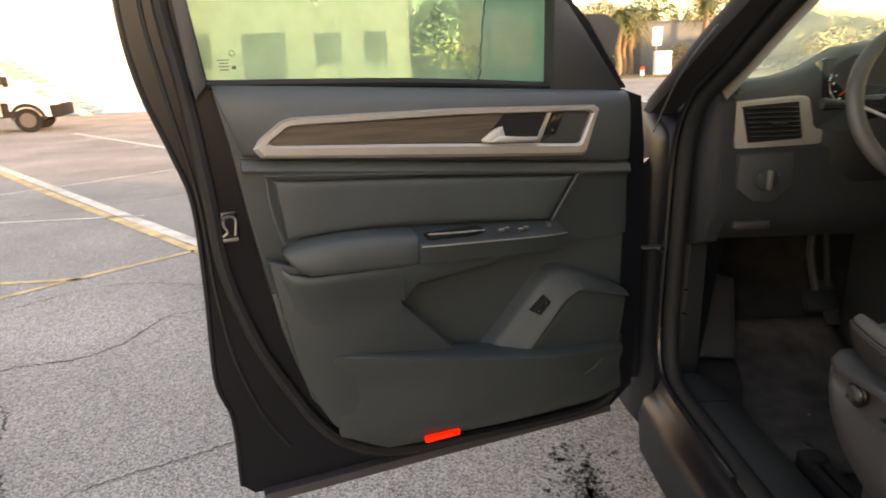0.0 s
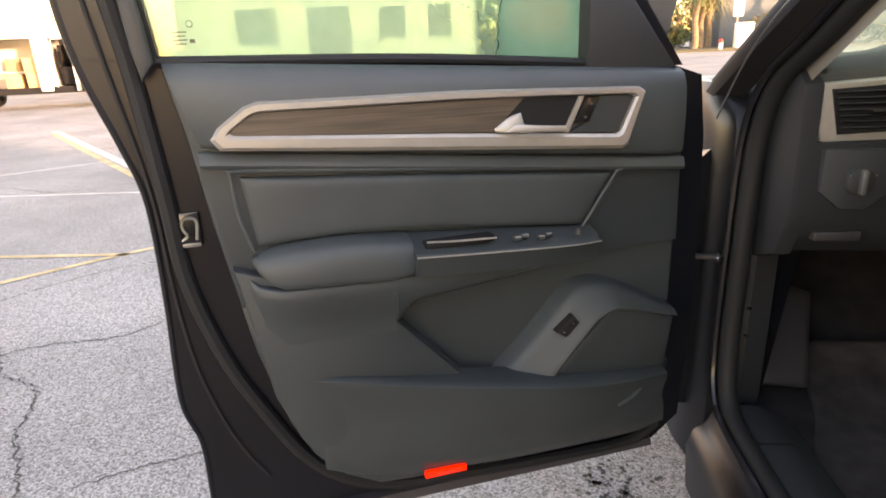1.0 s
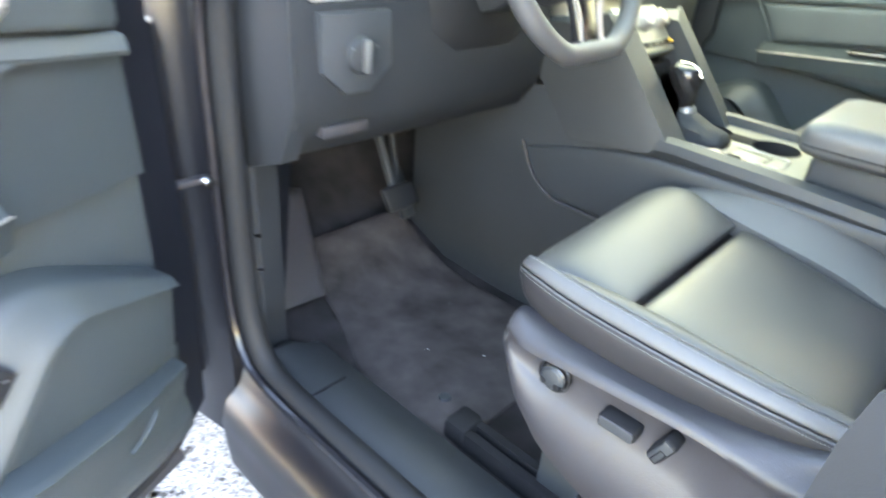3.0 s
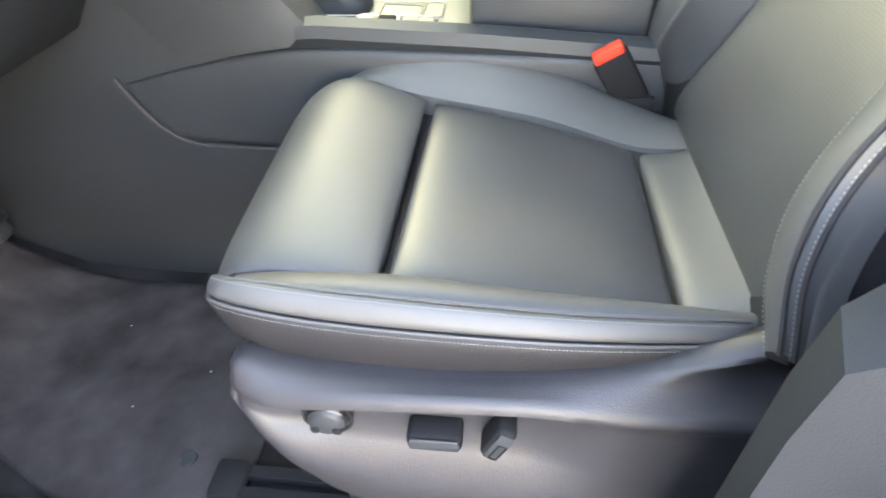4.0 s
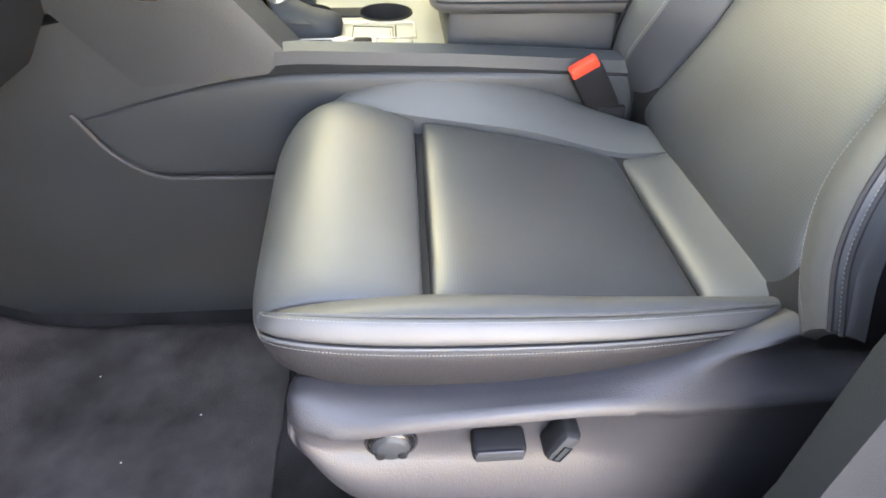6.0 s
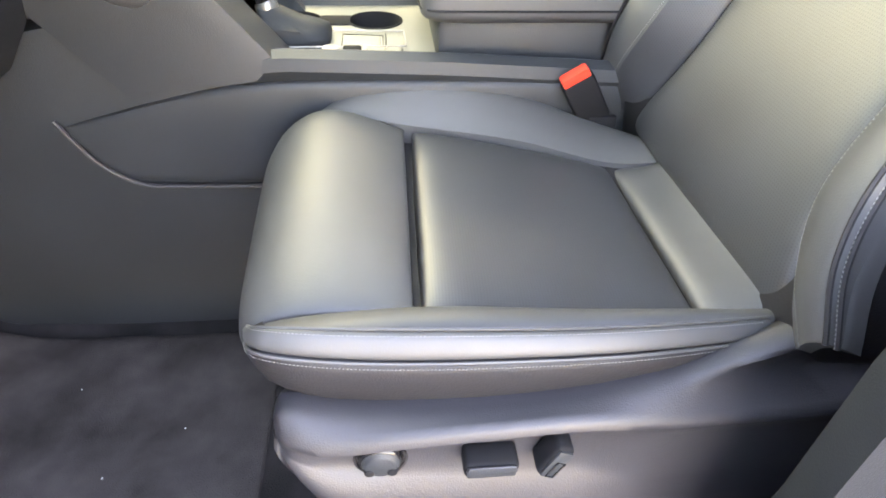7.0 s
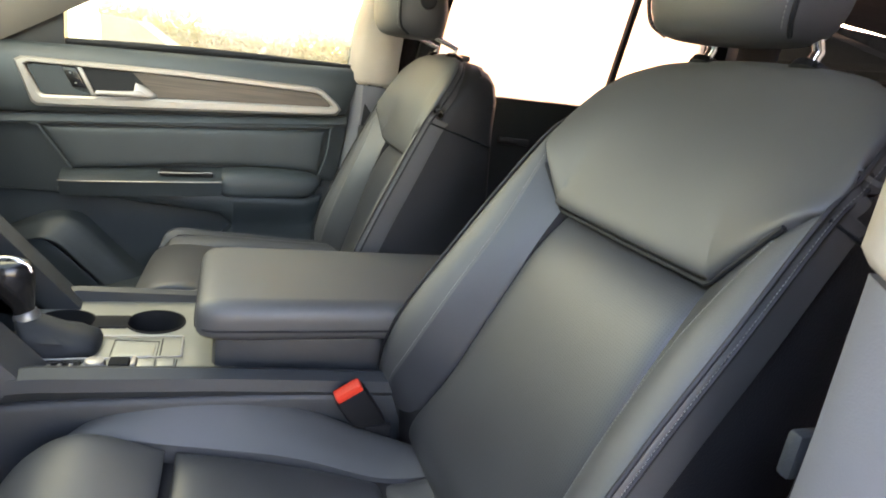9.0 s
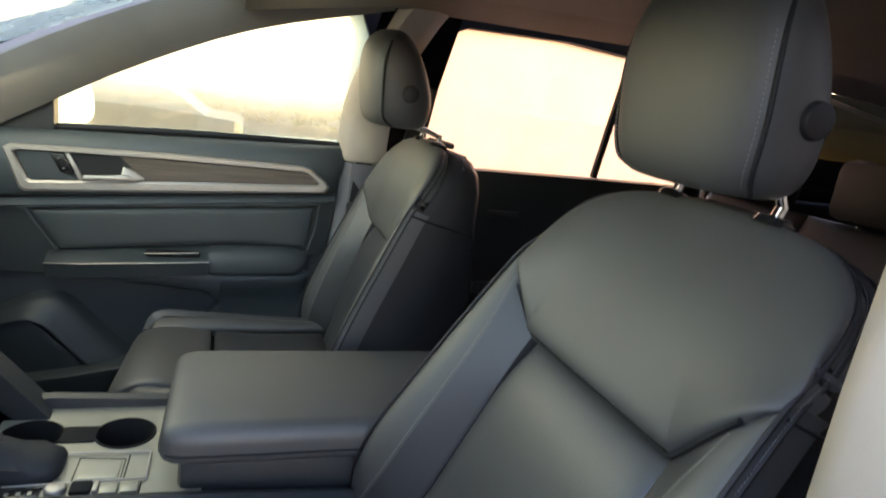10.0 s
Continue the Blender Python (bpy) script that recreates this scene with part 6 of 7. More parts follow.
        part("post", tube([back(c + q * 0.078, 0.64, 0.0), back(c + q * 0.078, 0.705, 0.0), (back(c + q * 0.078, 0.7, 0.0)[0], ty - 0.012, tz + 0.02)], 0.0065, 12), CHROME, hr, "chrome headrest post")
        part("post_collar", tube(Bk([(c + q * 0.078, 0.682, -0.004), (c + q * 0.078, 0.690, -0.004), (c + q * 0.078, 0.694, -0.004)]), [0.022, 0.020, 0.011], 20), GLOSS, bk)
    part("post_bar", box(back(c, 0.694, -0.03), (0.13, 0.03, 0.014), 0.004), PLASTIC_GREY, bk)
    return s


make_seat("driver_seat", "black leather driver seat with pale stitching", lambda x: x, 0.0, 0.0, 0.10, 0.86, 22.6, True, (0.0, -0.018, 1.0, 0.95))
make_seat("passenger_seat", "black leather passenger seat with pale stitching", lambda x: 0.46 - (x + 0.42) * 0.93, -0.08, 0.03, 0.08, 0.80, 13.5, False, (0.075, -0.012, 0.92, 1.12))

# second row
rs = thing("rear_bench", "black leather second-row bench", "car seat", (0, -0.9, 0.45))
part("cushion", loft([[(-0.62, y, 0.6), (-0.62, y, z), (0.62, y, z), (0.62, y, 0.6)] for y, z in ((-0.55, 0.80), (-0.6, 0.86), (-0.95, 0.84), (-1.1, 0.83))]), LEATHER_SIDE, rs)
for x in (-0.42, 0.14, 0.54):
    part("backrest", pad([(x - 0.2, -1.02, 0.86), (x - 0.2, -1.22, 1.40)], [(x + 0.2, -1.02, 0.86), (x + 0.2, -1.22, 1.40)], 0.04, 0.08, (0, 1, 0.3), 20, 12, 5), LEATHER_SIDE, rs)
    hx = box((x, -1.22, 1.49), (0.25, 0.10, 0.17), 0.035)
    part("headrest", hx, LEATHER_SIDE, rs)
    for q in (-0.05, 0.05):
        part("post", tube([(x + q, -1.22, 1.34), (x + q, -1.22, 1.42)], 0.006), CHROME, rs)


def belt(s):
    b = thing("seat_belt", "black woven seat belt hanging at the pillar", "seat belt", (s * 0.77, 0.02, 0.5), group="front belts")
    pts = spline([(s * 0.775, -0.01, 1.62), (s * 0.772, 0.01, 1.35), (s * 0.768, 0.025, 1.10), (s * 0.748, 0.02, 0.8), (s * 0.742, 0.02, 0.55)], 24)
    part("webbing", loft([[(p.x, p.y - 0.023, p.z), (p.x - s * 0.003, p.y - 0.023, p.z), (p.x - s * 0.003, p.y + 0.023, p.z), (p.x, p.y + 0.023, p.z)] for p in pts]), RUBBER, b)
    part("belt_guide", box((s * 0.765, -0.02, 1.63), (0.03, 0.09, 0.06), 0.01), PLASTIC_GREY, b)
    part("tongue", box((s * 0.762, 0.03, 1.228), (0.012, 0.04, 0.035), 0.004), PLASTIC, b)


belt(-1)
belt(1)
for s, nm in ((-1, "buckle"), (1, "buckle")):
    b = thing("seat_belt_buckle", "black belt buckle with red release button", "buckle", (s * 0.19, 0.19, 0.80), group="belt buckles")
    R = Matrix.Rotation(radians(-32), 4, "X") @ Matrix.Rotation(radians(s * 12), 4, "Y")
    part("housing", box((s * 0.185, 0.19, 0.905), (0.028, 0.050, 0.095), 0.008, R), BLACK_TRIM, b)
    part("release_button", box(Vector((s * 0.185, 0.19, 0.905)) + R @ Vector((0, 0, 0.048)), (0.022, 0.044, 0.018), 0.004, R), RED, b, "red release button")
    part("slot", box(Vector((s * 0.185, 0.19, 0.905)) + R @ Vector((s * 0.006, 0, 0.0575)), (0.008, 0.034, 0.002), 0, R), RED, b)
    part("strap", box((s * 0.19, 0.16, 0.80), (0.012, 0.045, 0.16), 0.003), BLACK_TRIM, b)

# ---- centre console ----
con = thing("centre_console", "dark grey centre console with pale metallic top", "console", (0, 0.5, 0.45))
for s in (-1, 1):
    def flank(pts, w0, w1, bev=0.006, s=s):
        return prism(pts, lambda a, b, w: (s * w, a, b), w0, w1, bev)
    part("side_panel", flank([(1.35, 0.44), (1.35, 0.95), (1.05, 0.99), (0.78, 1.04), (0.68, 0.945), (0.42, 0.935), (0.05, 0.925), (-0.25, 0.92), (-0.25, 0.44)], 0.10, 0.158), PLASTIC, con, "dark plastic console flank")
    part("knee_panel", pad([(s * 0.160, 0.975, 0.860), (s * 0.162, 0.85, 0.895), (s * 0.163, 0.70, 0.925), (s * 0.163, 0.50, 0.930), (s * 0.162, 0.1, 0.925)], [(s * 0.160, 0.975, 0.855), (s * 0.162, 0.93, 0.790), (s * 0.163, 0.88, 0.766), (s * 0.163, 0.66, 0.757), (s * 0.162, 0.1, 0.757)], 0.008, 0.004, (s, 0, 0), 34, 12, 10), PLASTIC, con, "soft padded knee panel")
    part("piping", tube(spline([(s * 0.166, 0.985, 0.872), (s * 0.168, 0.945, 0.805), (s * 0.169, 0.89, 0.764), (s * 0.169, 0.82, 0.757), (s * 0.169, 0.5, 0.752), (s * 0.168, 0.1, 0.75)], 50), 0.0035, 6), PLASTIC_GREY, con)
    part("top_rail", loft([[(s * 0.135, y, z - 0.02), (s * 0.137, y, z), (s * 0.150, y, z + 0.004), (s * 0.168, y, z - 0.004), (s * 0.172, y, z - 0.022), (s * 0.16, y, z - 0.04)] for y, z in ((0.70, 0.965), (0.64, 0.970), (0.4, 0.962), (0.1, 0.945), (-0.2, 0.935))]), PLASTIC, con)
    part("stack_flank", loft([[(s * 0.10, y - 0.03, z - 0.03), (s * 0.135, y - 0.01, z - 0.01), (s * 0.165, y, z - 0.005), (s * 0.175, y + 0.03, z - 0.03), (s * 0.17, y + 0.22, z - 0.05), (s * 0.10, y + 0.2, z - 0.02)] for y, z in ((0.650, 0.965), (0.695, 1.02), (0.762, 1.10), (0.83, 1.18))]), PLASTIC, con, "sloping flank of the centre stack")
CUPS = (0.508, 0.646)
for x0, x1, y0, y1 in ((-0.1375, 0.0, 0.38, 0.70), (0.094, 0.1375, 0.38, 0.70), (0.0, 0.094, 0.38, 0.461), (0.0, 0.094, 0.555, 0.599), (0.0, 0.094, 0.693, 0.70)):
    part("top_panel", box(((x0 + x1) / 2, (y0 + y1) / 2, 0.9425), (x1 - x0, y1 - y0, 0.015)), CONSOLE_TOP, con, "pale metallic console top", smooth=0)
an = [k * math.tau / 32 for k in range(32)]
for y in CUPS:
    sq = lambda a: 0.047 / max(abs(math.cos(a)), abs(math.sin(a)))
    part("cup_surround", loft([[(0.047 + sq(a) * math.cos(a), y + sq(a) * math.sin(a), 0.95) for a in an], [(0.047 + 0.0455 * math.cos(a), y + 0.0455 * math.sin(a), 0.95) for a in an]], False), CONSOLE_TOP, con, smooth=0)
    cup = part("cup_holder", loft([[(0.047 + r * math.cos(a), y + r * math.sin(a), z) for a in an] for r, z in ((0.0475, 0.949), (0.047, 0.9525), (0.0445, 0.9525), (0.0425, 0.94), (0.039, 0.875), (0.0005, 0.874))], False), BLACK_TRIM, con, "round black cup holder", smooth=50)
    for a in (2.2, 4.1):
        part("grip", box((0.047 + 0.039 * math.cos(a), y + 0.039 * math.sin(a), 0.936), (0.005, 0.006, 0.018), 0.002), STEEL, cup)
part("cup_link", box((0.046, 0.577, 0.9505), (0.046, 0.052, 0.005), 0.001), BLACK_TRIM, con)
part("gear_surround", box((-0.050, 0.645, 0.9475), (0.092, 0.12, 0.012), 0.004), GLOSS, con)
part("tray_frame", tube([(-0.012, 0.588, 0.9535), (-0.0155, 0.464, 0.9535), (-0.018, 0.461, 0.9535), (-0.084, 0.460, 0.9535), (-0.0865, 0.463, 0.9535), (-0.088, 0.57, 0.9535), (-0.090, 0.665, 0.9535)], 0.0016, 8), SILVER, con, "thin silver tray frame")
part("tray", pad([(-0.024, 0.558, 0.949), (-0.031, 0.499, 0.949)], [(-0.078, 0.558, 0.949), (-0.079, 0.499, 0.949)], 0.003, 0.004, (0, 0, 1), 10, 10, 12), CONSOLE_TOP, con, "pale tray lid")
part("tray_groove", tube([(-0.021, 0.561, 0.950), (-0.029, 0.496, 0.950), (-0.081, 0.496, 0.950), (-0.080, 0.561, 0.950)], 0.0012, 6, True), RUBBER, con)
part("tray_groove", tube([(-0.019, 0.4915, 0.950), (-0.084, 0.4915, 0.950)], 0.0012, 6), RUBBER, con)
for y in (0.507, 0.480):
    part("key_button", box((-0.1065, y, 0.952), (0.026, 0.024, 0.008), 0.002), CONSOLE_TOP, con)
part("key_groove", tube([(-0.092, 0.466, 0.950), (-0.121, 0.466, 0.950)], 0.0012, 6), RUBBER, con)
part("parking_brake_switch", box((-0.101, 0.544, 0.953), (0.026, 0.028, 0.008), 0.003), BLACK_TRIM, con, "black parking brake switch")
part("switch_tip", box((-0.104, 0.524, 0.954), (0.026, 0.007, 0.010), 0.002), SILVER, con)
part("start_button", cyl((-0.102, 0.576, 0.950), (0, 0, 1), 0.0150, 0.014, 0.009, 24, bev=0.003), SILVER, con, "round silver start button")
part("gear_strip", box((-0.108, 0.635, 0.951), (0.030, 0.082, 0.004), 0.001), GLOSS, con, "black strip with gear letters")
for k in range(5):
    part("gear_letter", box((-0.107, 0.606 + 0.014 * k, 0.9535), (0.008, 0.005, 0.001)), STEEL, con)
part("armrest_box", box((-0.002, 0.155, 0.955), (0.226, 0.52, 0.10), 0.015), PLASTIC, con, "armrest box")
def lid_ring(y, m, n=8):
    """Rounded section of the lid at y, shrunk by m."""
    x1, z0, z1, r = 0.145 - m, 1.002 + m * 0.6, 1.066 - m, max(0.004, 0.026 - m * 0.5)
    pts = []
    for cx, cz, a0 in ((x1 - r, z1 - r, 0), (-x1 + r, z1 - r, 90), (-x1 + r, z0 + r * 0.7, 180), (x1 - r, z0 + r * 0.7, 270)):
        for k in range(n):
            a = radians(a0 + 90 * k / (n - 1))
            x = cx + r * math.cos(a)
            pts.append((-0.002 + x, y, cz + r * (1 if a0 < 180 else 0.7) * math.sin(a) + (0.008 * (1 - (x / 0.145) ** 2) if a0 < 180 else 0)))
    return pts


part("armrest_lid", loft([lid_ring(y, m) for y, m in ((0.440, 0.024), (0.438, 0.016), (0.432, 0.009), (0.422, 0.004), (0.405, 0.001), (0.38, 0.0), (0.2, 0.0), (0.0, 0.0), (-0.12, 0.0))]), LEATHER, con, "padded leather armrest lid", smooth=60)
part("lid_seam", tube(spline([(-0.1475, -0.1, 1.024), (-0.1475, 0.2, 1.024), (-0.1465, 0.405, 1.024), (-0.140, 0.428, 1.024), (-0.12, 0.440, 1.024), (0.0, 0.441, 1.024), (0.12, 0.440, 1.024)], 40), 0.002, 6), RUBBER, con)

gs = thing("gear_selector", "chrome and black gear lever with leather gaiter", "gear lever", (-0.02, 0.66, 0.95))
se = lambda c, e: math.copysign(abs(c) ** e, c)
part("gaiter", loft([[(-0.044 + hx * se(math.cos(a), 0.6) * (1 + f * math.sin(5 * a + z * 300)), yc + hy * se(math.sin(a), 0.6) * (1 + f * math.cos(4 * a + z * 200)), z + 3 * f * 0.012 * math.sin(3 * a)) for a in [k * math.tau / 40 for k in range(40)]] for hx, hy, yc, z, f in ((0.042, 0.056, 0.634, 0.950, 0.0), (0.044, 0.058, 0.634, 0.960, 0.02), (0.041, 0.054, 0.636, 0.970, 0.05), (0.039, 0.047, 0.642, 0.977, 0.07), (0.030, 0.034, 0.652, 0.983, 0.07), (0.024, 0.025, 0.662, 0.992, 0.05), (0.016, 0.016, 0.672, 1.002, 0.0))]), PILLAR_PLASTIC, gs, "crumpled black leather gaiter", smooth=60)
part("collar", tube([(-0.044, 0.672, 0.996), (-0.044, 0.674, 1.004), (-0.044, 0.676, 1.010)], [0.0175, 0.0180, 0.0150], 20), STEEL, gs, "dull chrome collar")
head = [(0.012, 0.014, 0.677, 1.006), (0.013, 0.016, 0.679, 1.018), (0.018, 0.022, 0.684, 1.032), (0.024, 0.029, 0.690, 1.048), (0.027, 0.033, 0.694, 1.064), (0.027, 0.033, 0.695, 1.076), (0.023, 0.029, 0.695, 1.086), (0.014, 0.018, 0.695, 1.091), (0.004, 0.005, 0.695, 1.092)]
part("knob", loft([[(-0.044 + rx * math.cos(a), yc + ry * math.sin(a), z) for a in [k * math.tau / 24 for k in range(24)]] for rx, ry, yc, z in glide(head, 3)]), GLOSS, gs, "black leather gear knob", smooth=70)
part("knob_cap", tube(spline([(-0.050, 0.7265, 1.076), (-0.050, 0.720, 1.0855), (-0.050, 0.708, 1.0925), (-0.050, 0.694, 1.094), (-0.050, 0.680, 1.0915), (-0.050, 0.668, 1.084), (-0.050, 0.6630, 1.074)], 28), 0.0030, 8), CHROME, gs, "chrome band over the knob")

# ---- dashboard ----
da = thing("dashboard", "dark blue-black dashboard with silver vent surround", "dashboard", (0, 1.2, 0.9))
rings = []
for x, zt, yf in ((-0.79, 1.335, 0.0), (-0.74, 1.355, 0.0), (-0.62, 1.365, 0.0), (-0.55, 1.385, 0.0), (-0.47, 1.43, -0.02), (-0.38, 1.445, -0.03), (-0.29, 1.43, -0.02), (-0.20, 1.39, 0.0), (-0.1, 1.37, 0.0), (0.3, 1.36, 0.0), (0.74, 1.355, 0.0), (0.79, 1.335, 0.0)):
    rings.append([(x, 1.02 + yf, 1.325), (x, 1.03 + yf, zt - 0.02), (x, 1.06 + yf, zt - 0.004), (x, 1.12, zt), (x, 1.35, min(zt, 1.36) - 0.03), (x, 1.62, 1.22), (x, 1.62, 1.0), (x, 1.15, 1.0), (x, 1.01, 1.18), (x, 1.0, 1.22)])
part("top_pad", loft(rings), PLASTIC_SOFT, da, "soft black dashboard top", smooth=50)
part("defrost_vent", box((-0.66, 1.21, 1.352), (0.13, 0.02, 0.012), 0.003, Matrix.Rotation(radians(-8), 4, "X")), RUBBER, da)
part("vent_panel", prism([(-0.788, 1.307), (-0.700, 1.313), (-0.592, 1.319), (-0.584, 1.312), (-0.566, 1.246), (-0.556, 1.238), (-0.500, 1.232), (-0.492, 1.224), (-0.488, 1.206), (-0.60, 1.198), (-0.748, 1.190), (-0.757, 1.198)], lambda a, b, w: (a, w, b), 1.03, 0.976, 0.005), SILVER, da, "satin silver vent surround")
part("vent_recess", prism([(-0.750, 1.299), (-0.613, 1.307), (-0.594, 1.217), (-0.728, 1.211)], lambda a, b, w: (a, w, b), 1.0, 0.9735), RUBBER, da)
for k in range(7):
    f = (k + 0.5) / 7
    part("vent_slat", box((-0.682 + 0.020 * (1 - f), 0.968, 1.219 + 0.080 * f), (0.128, 0.012, 0.003), 0.001, Matrix.Rotation(radians(-18), 4, "X")), GLOSS, da)
part("vent_tab", box((-0.662, 0.958, 1.258), (0.034, 0.008, 0.004), 0.001), CHROME, da)
part("lower_panel", loft([[(x, 1.0 - e, 1.205), (x, 0.972 - e, 1.195), (x, 0.962 - e, 1.10), (x, 0.975 - e, 1.02), (x, 1.02 - e, 0.955), (x, 1.12, 0.93), (x, 1.2, 0.95), (x, 1.2, 1.2)] for x, e in ((-0.79, 0.0), (-0.7, 0.005), (-0.55, 0.01), (-0.40, 0.01), (-0.17, 0.01))]), PILLAR_PLASTIC, da, "black lower dashboard panel", smooth=50)
ls = part("light_switch", prism([(-0.755, 1.185), (-0.62, 1.185), (-0.615, 1.10), (-0.66, 1.062), (-0.71, 1.062), (-0.755, 1.10)], lambda a, b, w: (a, w, b), 0.97, 0.952, 0.006), PLASTIC_SOFT, da, "light switch panel")
part("dial", cyl((-0.683, 0.953, 1.122), (0, -1, 0), 0.030, 0.027, 0.012, 28, bev=0.003), PLASTIC, ls)
part("dial_grip", box((-0.683, 0.937, 1.122), (0.012, 0.016, 0.050), 0.004), STEEL, ls)
for k in (-1, 1):
    part("dial_mark", box((-0.683 + 0.024 * k, 0.9405, 1.135), (0.003, 0.001, 0.003)), STEEL, ls)
part("bonnet_release", box((-0.695, 0.985, 1.0), (0.095, 0.03, 0.022), 0.006), PLASTIC_GREY, da, "grey bonnet release lever")
part("column_shroud", loft([[(-0.385 + hx * cx, y, zc + hz * cz) for cx, cz in ((-1, -0.5), (-0.6, -1), (0.6, -1), (1, -0.5), (1, 0.6), (0.6, 1), (-0.6, 1), (-1, 0.6))] for y, zc, hx, hz in ((0.83, 1.28, 0.06, 0.055), (0.90, 1.26, 0.075, 0.075), (1.03, 1.24, 0.09, 0.10))]), PLASTIC, da, "black steering column shroud")
part("column_gaiter", loft([[(-0.385 + hx * cx, y, zc + hz * cz) for cx, cz in ((-1, -0.5), (-0.6, -1), (0.6, -1), (1, -0.5), (1, 0.6), (0.6, 1), (-0.6, 1), (-1, 0.6))] for y, zc, hx, hz in ((0.93, 1.20, 0.10, 0.06), (0.965, 1.18, 0.15, 0.09), (0.99, 1.17, 0.17, 0.11))]), RUBBER, da)
cl = part("instrument_panel", box((-0.385, 1.03, 1.34), (0.30, 0.04, 0.13), 0.01, Matrix.Rotation(radians(-18), 4, "X")), GLOSS, da, "dark instrument panel behind the wheel")
for x in (-0.47, -0.30):
    part("gauge", tube([(x + 0.052 * math.cos(a), 1.008 + 0.016 * math.sin(a), 1.338 + 0.05 * math.sin(a)) for a in [k * math.tau / 28 for k in range(28)]], 0.002, 6, True), CHROME, cl)
    part("needle", tube([(x, 1.006, 1.335), (x - 0.03, 1.0, 1.315)], 0.0015, 5), RED, cl)
    for k in range(11):
        a = radians(225 - 27 * k)
        part("gauge_mark", box((x + 0.043 * math.cos(a), 1.005 + 0.014 * math.sin(a), 1.338 + 0.042 * math.sin(a)), (0.004, 0.001, 0.004)), WHITE_MARK, cl)
part("glovebox", box((0.42, 1.02, 1.08), (0.50, 0.06, 0.20), 0.02), PLASTIC, da, "black glovebox lid")
part("passenger_inlay", box((0.44, 1.005, 1.255), (0.62, 0.03, 0.09), 0.01), SILVER, da, "satin silver dashboard strip")
part("passenger_vent", box((0.70, 0.985, 1.262), (0.13, 0.02, 0.09), 0.006), RUBBER, da)
for k in range(6):
    part("vent_slat", box((0.70, 0.972, 1.225 + 0.0148 * k), (0.125, 0.016, 0.003), 0.001), GLOSS, da)
# centre stack
stack = thing("centre_stack", "metallic centre stack with screen and climate controls", "dashboard panel", (0, 0.95, 1.1))
R = Matrix.Rotation(radians(-22), 4, "X")
part("fascia", box((0, 0.985, 1.22), (0.30, 0.06, 0.36), 0.012, R), CONSOLE_TOP, stack)
part("screen", box((0, 0.975, 1.315), (0.22, 0.02, 0.12), 0.004, R), GLOSS, stack, "dark touch screen")
RC = Matrix.Rotation(radians(-40), 4, "X")
CL = lambda x, h, d: Vector((0, 0.838, 1.125)) + RC @ Vector((x, -d, h))
cp = part("climate_panel", box(CL(0, 0, 0), (0.20, 0.03, 0.110), 0.006, RC), CONSOLE_TOP, stack, "pale metallic climate panel")
for k in range(3):
    part("climate_knob", cyl(CL(-0.07 + 0.07 * k, 0.016, 0.014), RC @ Vector((0, -1, 0)), 0.022, 0.019, 0.022, 24, bev=0.004), SILVER, cp)
for k in range(6):
    part("climate_button", box(CL(-0.08 + 0.032 * k, -0.036, 0.014), (0.028, 0.012, 0.013), 0.003, RC), GLOSS, cp)
part("amber_lamp", box(CL(0.08, -0.036, 0.021), (0.018, 0.003, 0.008), 0.001, RC), mat("amber", (0.8, 0.4, 0.05), 0.4), cp)
part("lower_bin", box((0, 0.84, 1.02), (0.24, 0.10, 0.10), 0.02), GLOSS, stack)
part("glass_panel", box((0, 0.93, 1.215), (0.26, 0.02, 0.07), 0.004, R), GLOSS, stack)

# ---- steering wheel ----
HUB, TL = Vector((-0.455, 0.748, 1.305)), radians(22)
sw = thing("steering_wheel", "black leather steering wheel with silver spokes", "steering wheel", HUB)
ux, uy = Vector((1, 0, 0)), Vector((0, math.sin(TL), math.cos(TL)))
un = Vector((0, -math.cos(TL), math.sin(TL)))
W = lambda a, b, c: HUB + ux * a + uy * b + un * c
rim = [W(0.172 * math.sin(a), 0.172 * math.cos(a) if math.cos(a) > -0.93 else -0.160, 0) for a in [k * math.tau / 64 for k in range(64)]]
part("rim", tube(rim, 0.0165, 14, True), LEATHER, sw, "black leather rim", smooth=80)
part("hub", pad([W(-0.075, 0.055, -0.01), W(0, 0.062, -0.01), W(0.075, 0.055, -0.01)], [W(-0.06, -0.065, -0.01), W(0, -0.08, -0.01), W(0.06, -0.065, -0.01)], 0.034, 0.05, un, 18, 14, 4), PLASTIC_SOFT, sw, "airbag cover")
part("badge", tube([W(0.026 * math.cos(a), 0.026 * math.sin(a), 0.026) for a in [k * math.tau / 28 for k in range(28)]], 0.003, 6, True), CHROME, sw, "round chrome emblem ring")
part("badge_disc", cyl(W(0, 0, 0.0225), un, 0.024, 0.022, 0.006, 28, bev=0.0015), STEEL, sw, "plain dull silver emblem disc")
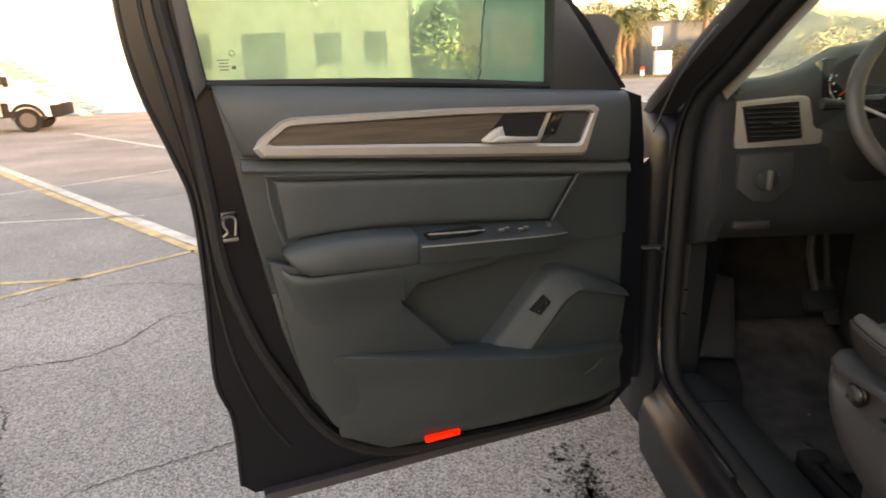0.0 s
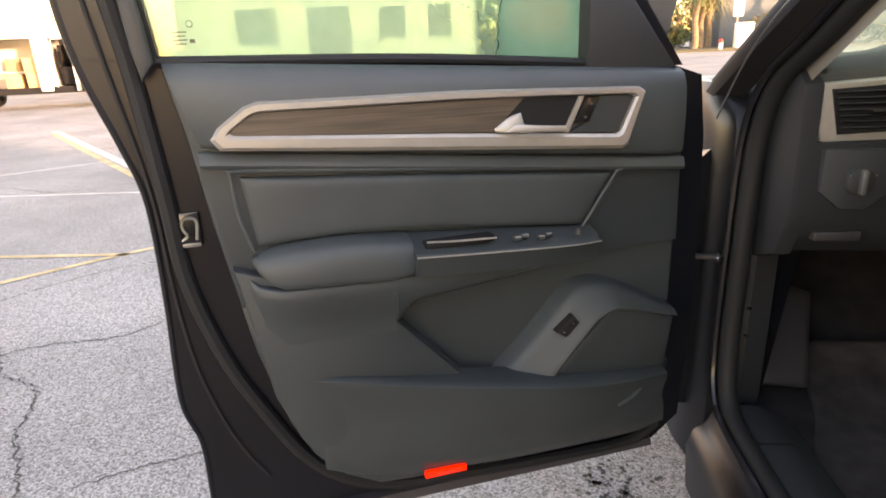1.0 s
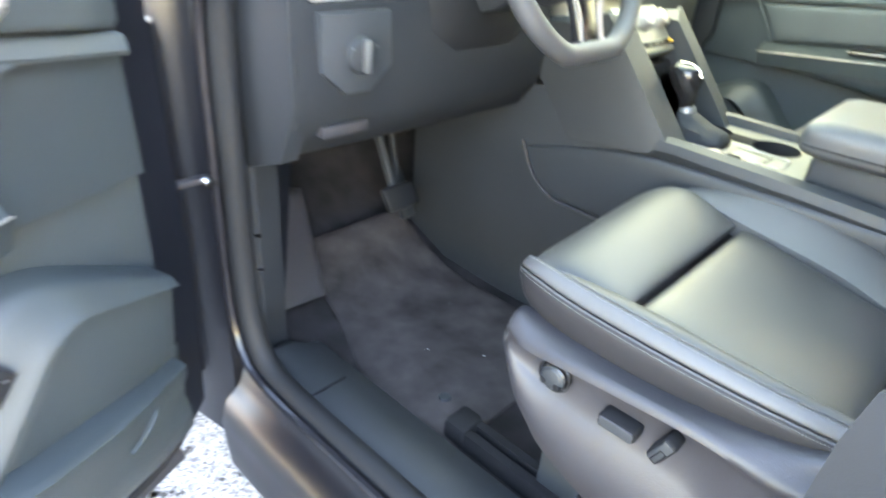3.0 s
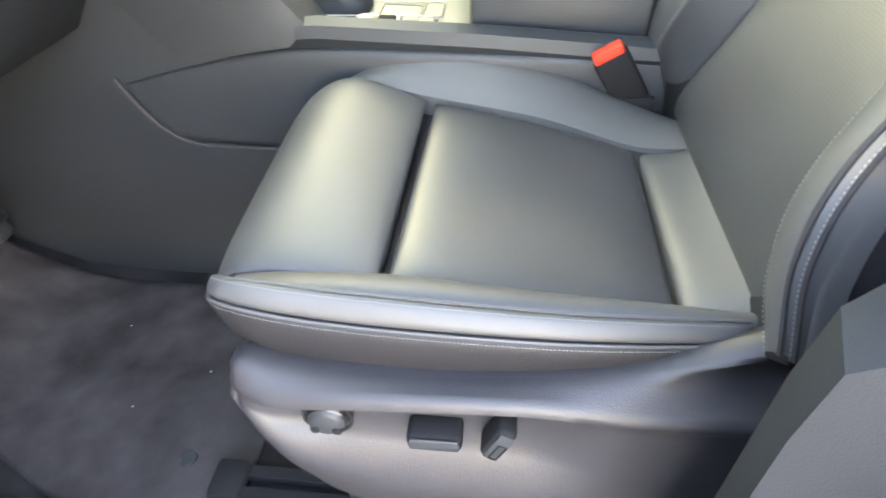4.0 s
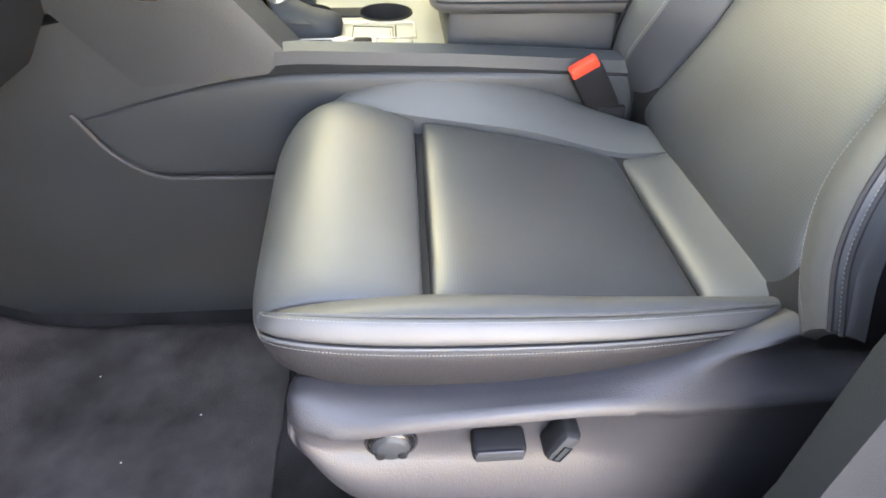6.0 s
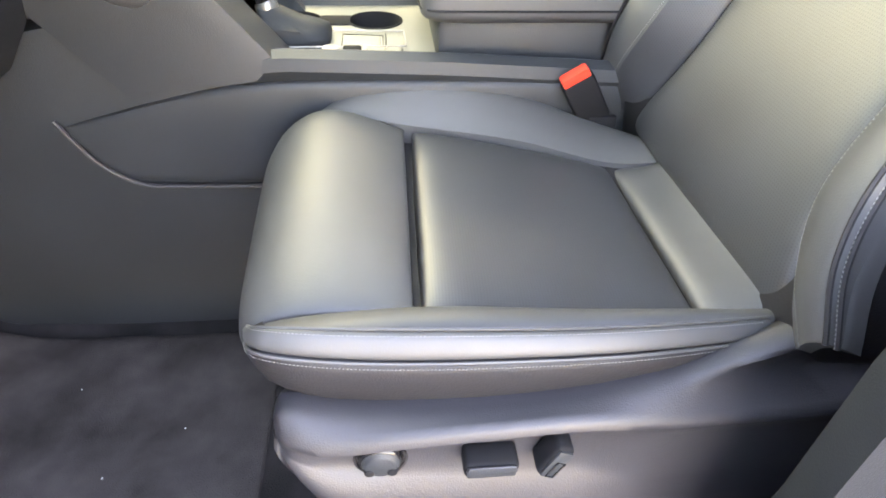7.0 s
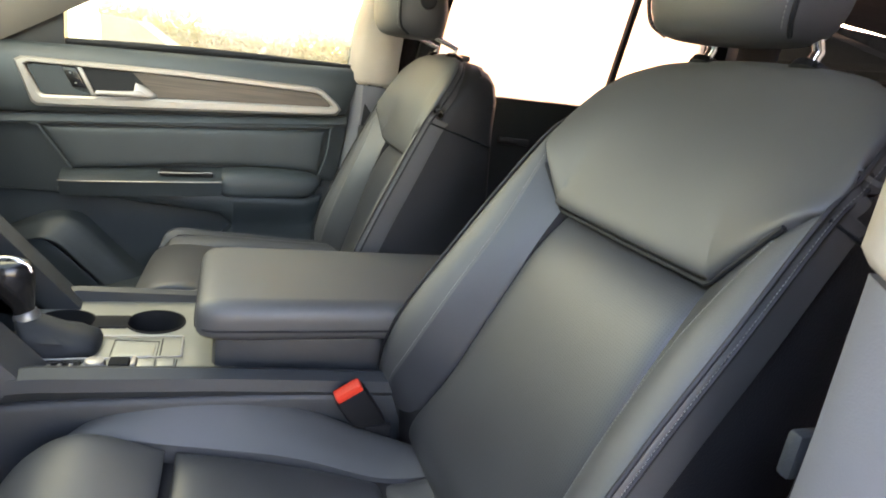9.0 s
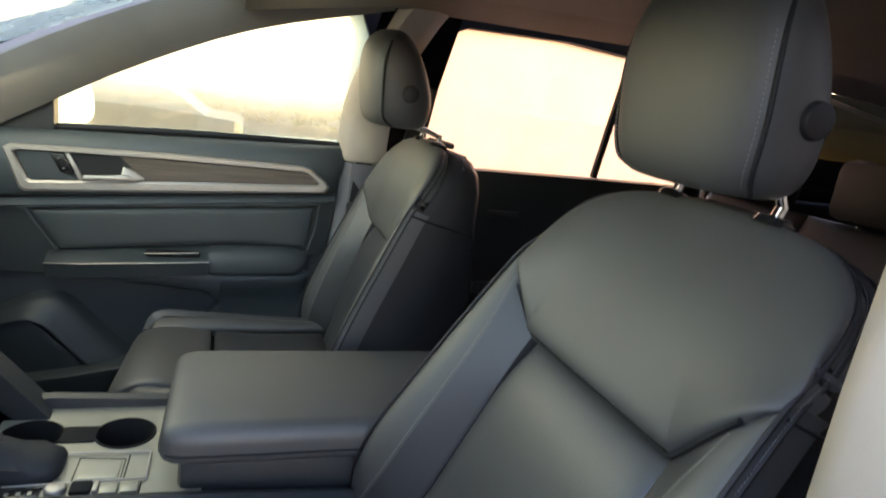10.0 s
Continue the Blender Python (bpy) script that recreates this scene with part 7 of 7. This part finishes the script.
for q in (-1, 1):
    sp = part("spoke", pad([W(q * 0.06, 0.035, 0.0), W(q * 0.12, 0.028, -0.002), W(q * 0.166, 0.03, -0.004)], [W(q * 0.06, -0.02, 0.0), W(q * 0.12, -0.018, -0.002), W(q * 0.166, -0.03, -0.004)], 0.012, 0.012, un, 12, 8), GLOSS, sw)
    part("spoke_trim", tube(spline([W(q * 0.162, 0.0, 0.008), W(q * 0.11, -0.03, 0.012), W(q * 0.06, -0.055, 0.012), W(q * 0.03, -0.10, 0.008), W(q * 0.028, -0.152, 0.004)], 24), 0.0045, 8, flat=0.6), SILVER, sw, "satin silver spoke trim")
    for j in range(4):
        part("wheel_button", box(W(q * (0.085 + 0.022 * (j % 2)), 0.018 - 0.02 * (j // 2), 0.012), (0.016, 0.008, 0.012), 0.003), SILVER if j == 0 else PLASTIC, sp)
    part("stalk", tube([W(q * 0.06, 0.01, -0.05), W(q * 0.17, 0.03, -0.06), W(q * 0.20, 0.032, -0.06)], [0.008, 0.009, 0.012], 10), PLASTIC, sw, "black control stalk")
part("lower_spoke", pad([W(-0.03, -0.07, 0), W(-0.026, -0.155, -0.002)], [W(0.03, -0.07, 0), W(0.026, -0.155, -0.002)], 0.008, 0.01, un, 10, 8), GLOSS, sw)

# ---- footwell ----
fr = thing("foot_rest", "grey ribbed foot rest on the footwell wall", "foot rest", (-0.6, 1.25, 0.5))
part("plate", pad([(-0.698, 1.20, 0.51), (-0.684, 1.275, 0.635), (-0.67, 1.35, 0.764)], [(-0.579, 1.20, 0.503), (-0.556, 1.275, 0.61), (-0.533, 1.35, 0.715)], 0.008, 0.02, (0, -0.7, 0.7), 16, 8, 8), PLASTIC_GREY, fr)
pd = thing("brake_pedal", "black rubber brake pedal on its arm", "pedal", (-0.36, 1.35, 0.6))
part("pedal_pad", box((-0.30, 1.25, 0.665), (0.105, 0.025, 0.068), 0.012, Matrix.Rotation(radians(-35), 4, "X")), RUBBER, pd)
part("pedal_arm", tube([(-0.30, 1.27, 0.67), (-0.305, 1.33, 0.80), (-0.31, 1.32, 0.98)], 0.012, 8), PLASTIC, pd)
pd = thing("accelerator_pedal", "slim black accelerator pedal beside the brake", "pedal", (-0.24, 1.38, 0.6))
part("pedal_pad", box((-0.21, 1.34, 0.62), (0.048, 0.02, 0.15), 0.008, Matrix.Rotation(radians(-30), 4, "X")), PLASTIC, pd)
part("pedal_arm", tube([(-0.21, 1.36, 0.67), (-0.21, 1.42, 0.9)], 0.009, 8), PLASTIC, pd)
fm = thing("floor_mat", "dark charcoal carpet floor mat, slightly dusty", "floor mat", (-0.42, 0.95, 0.45))
part("mat", pad([(-0.655, 0.70, 0.448), (-0.66, 0.95, 0.450), (-0.575, 1.16, 0.462), (-0.57, 1.36, 0.56)], [(-0.20, 0.70, 0.448), (-0.20, 0.95, 0.450), (-0.20, 1.16, 0.462), (-0.20, 1.36, 0.56)], 0.010, 0.004, (0, -0.2, 1), 30, 24, 14), MATCARPET, fm)
part("mat_clip", cyl((-0.58, 0.80, 0.457), (0, 0, 1), 0.014, 0.011, 0.005, 16), PLASTIC, fm)
fm2 = thing("floor_mat", "dark charcoal carpet floor mat on the passenger side", "floor mat", (0.42, 0.95, 0.45))
part("mat", pad([(0.655, 0.70, 0.448), (0.65, 1.16, 0.462), (0.60, 1.36, 0.56)], [(0.20, 0.70, 0.448), (0.20, 1.16, 0.462), (0.20, 1.36, 0.56)], 0.010, 0.004, (0, -0.2, 1), 20, 16, 14), MATCARPET, fm2)

# lint on the mat and the carpet
rl = random.Random(9)
for x, y in ((-0.50, 0.93), (-0.42, 0.83), (-0.33, 1.02)):
    lt = thing("lint", "tiny pale scrap of lint on the carpet mat", "lint", (x, y, 0.46), group="lint on the mat")
    part("fluff", box((x, y, 0.4625), (rl.uniform(0.002, 0.004), rl.uniform(0.001, 0.002), 0.0012), 0.0004), WHITE_MARK, lt)
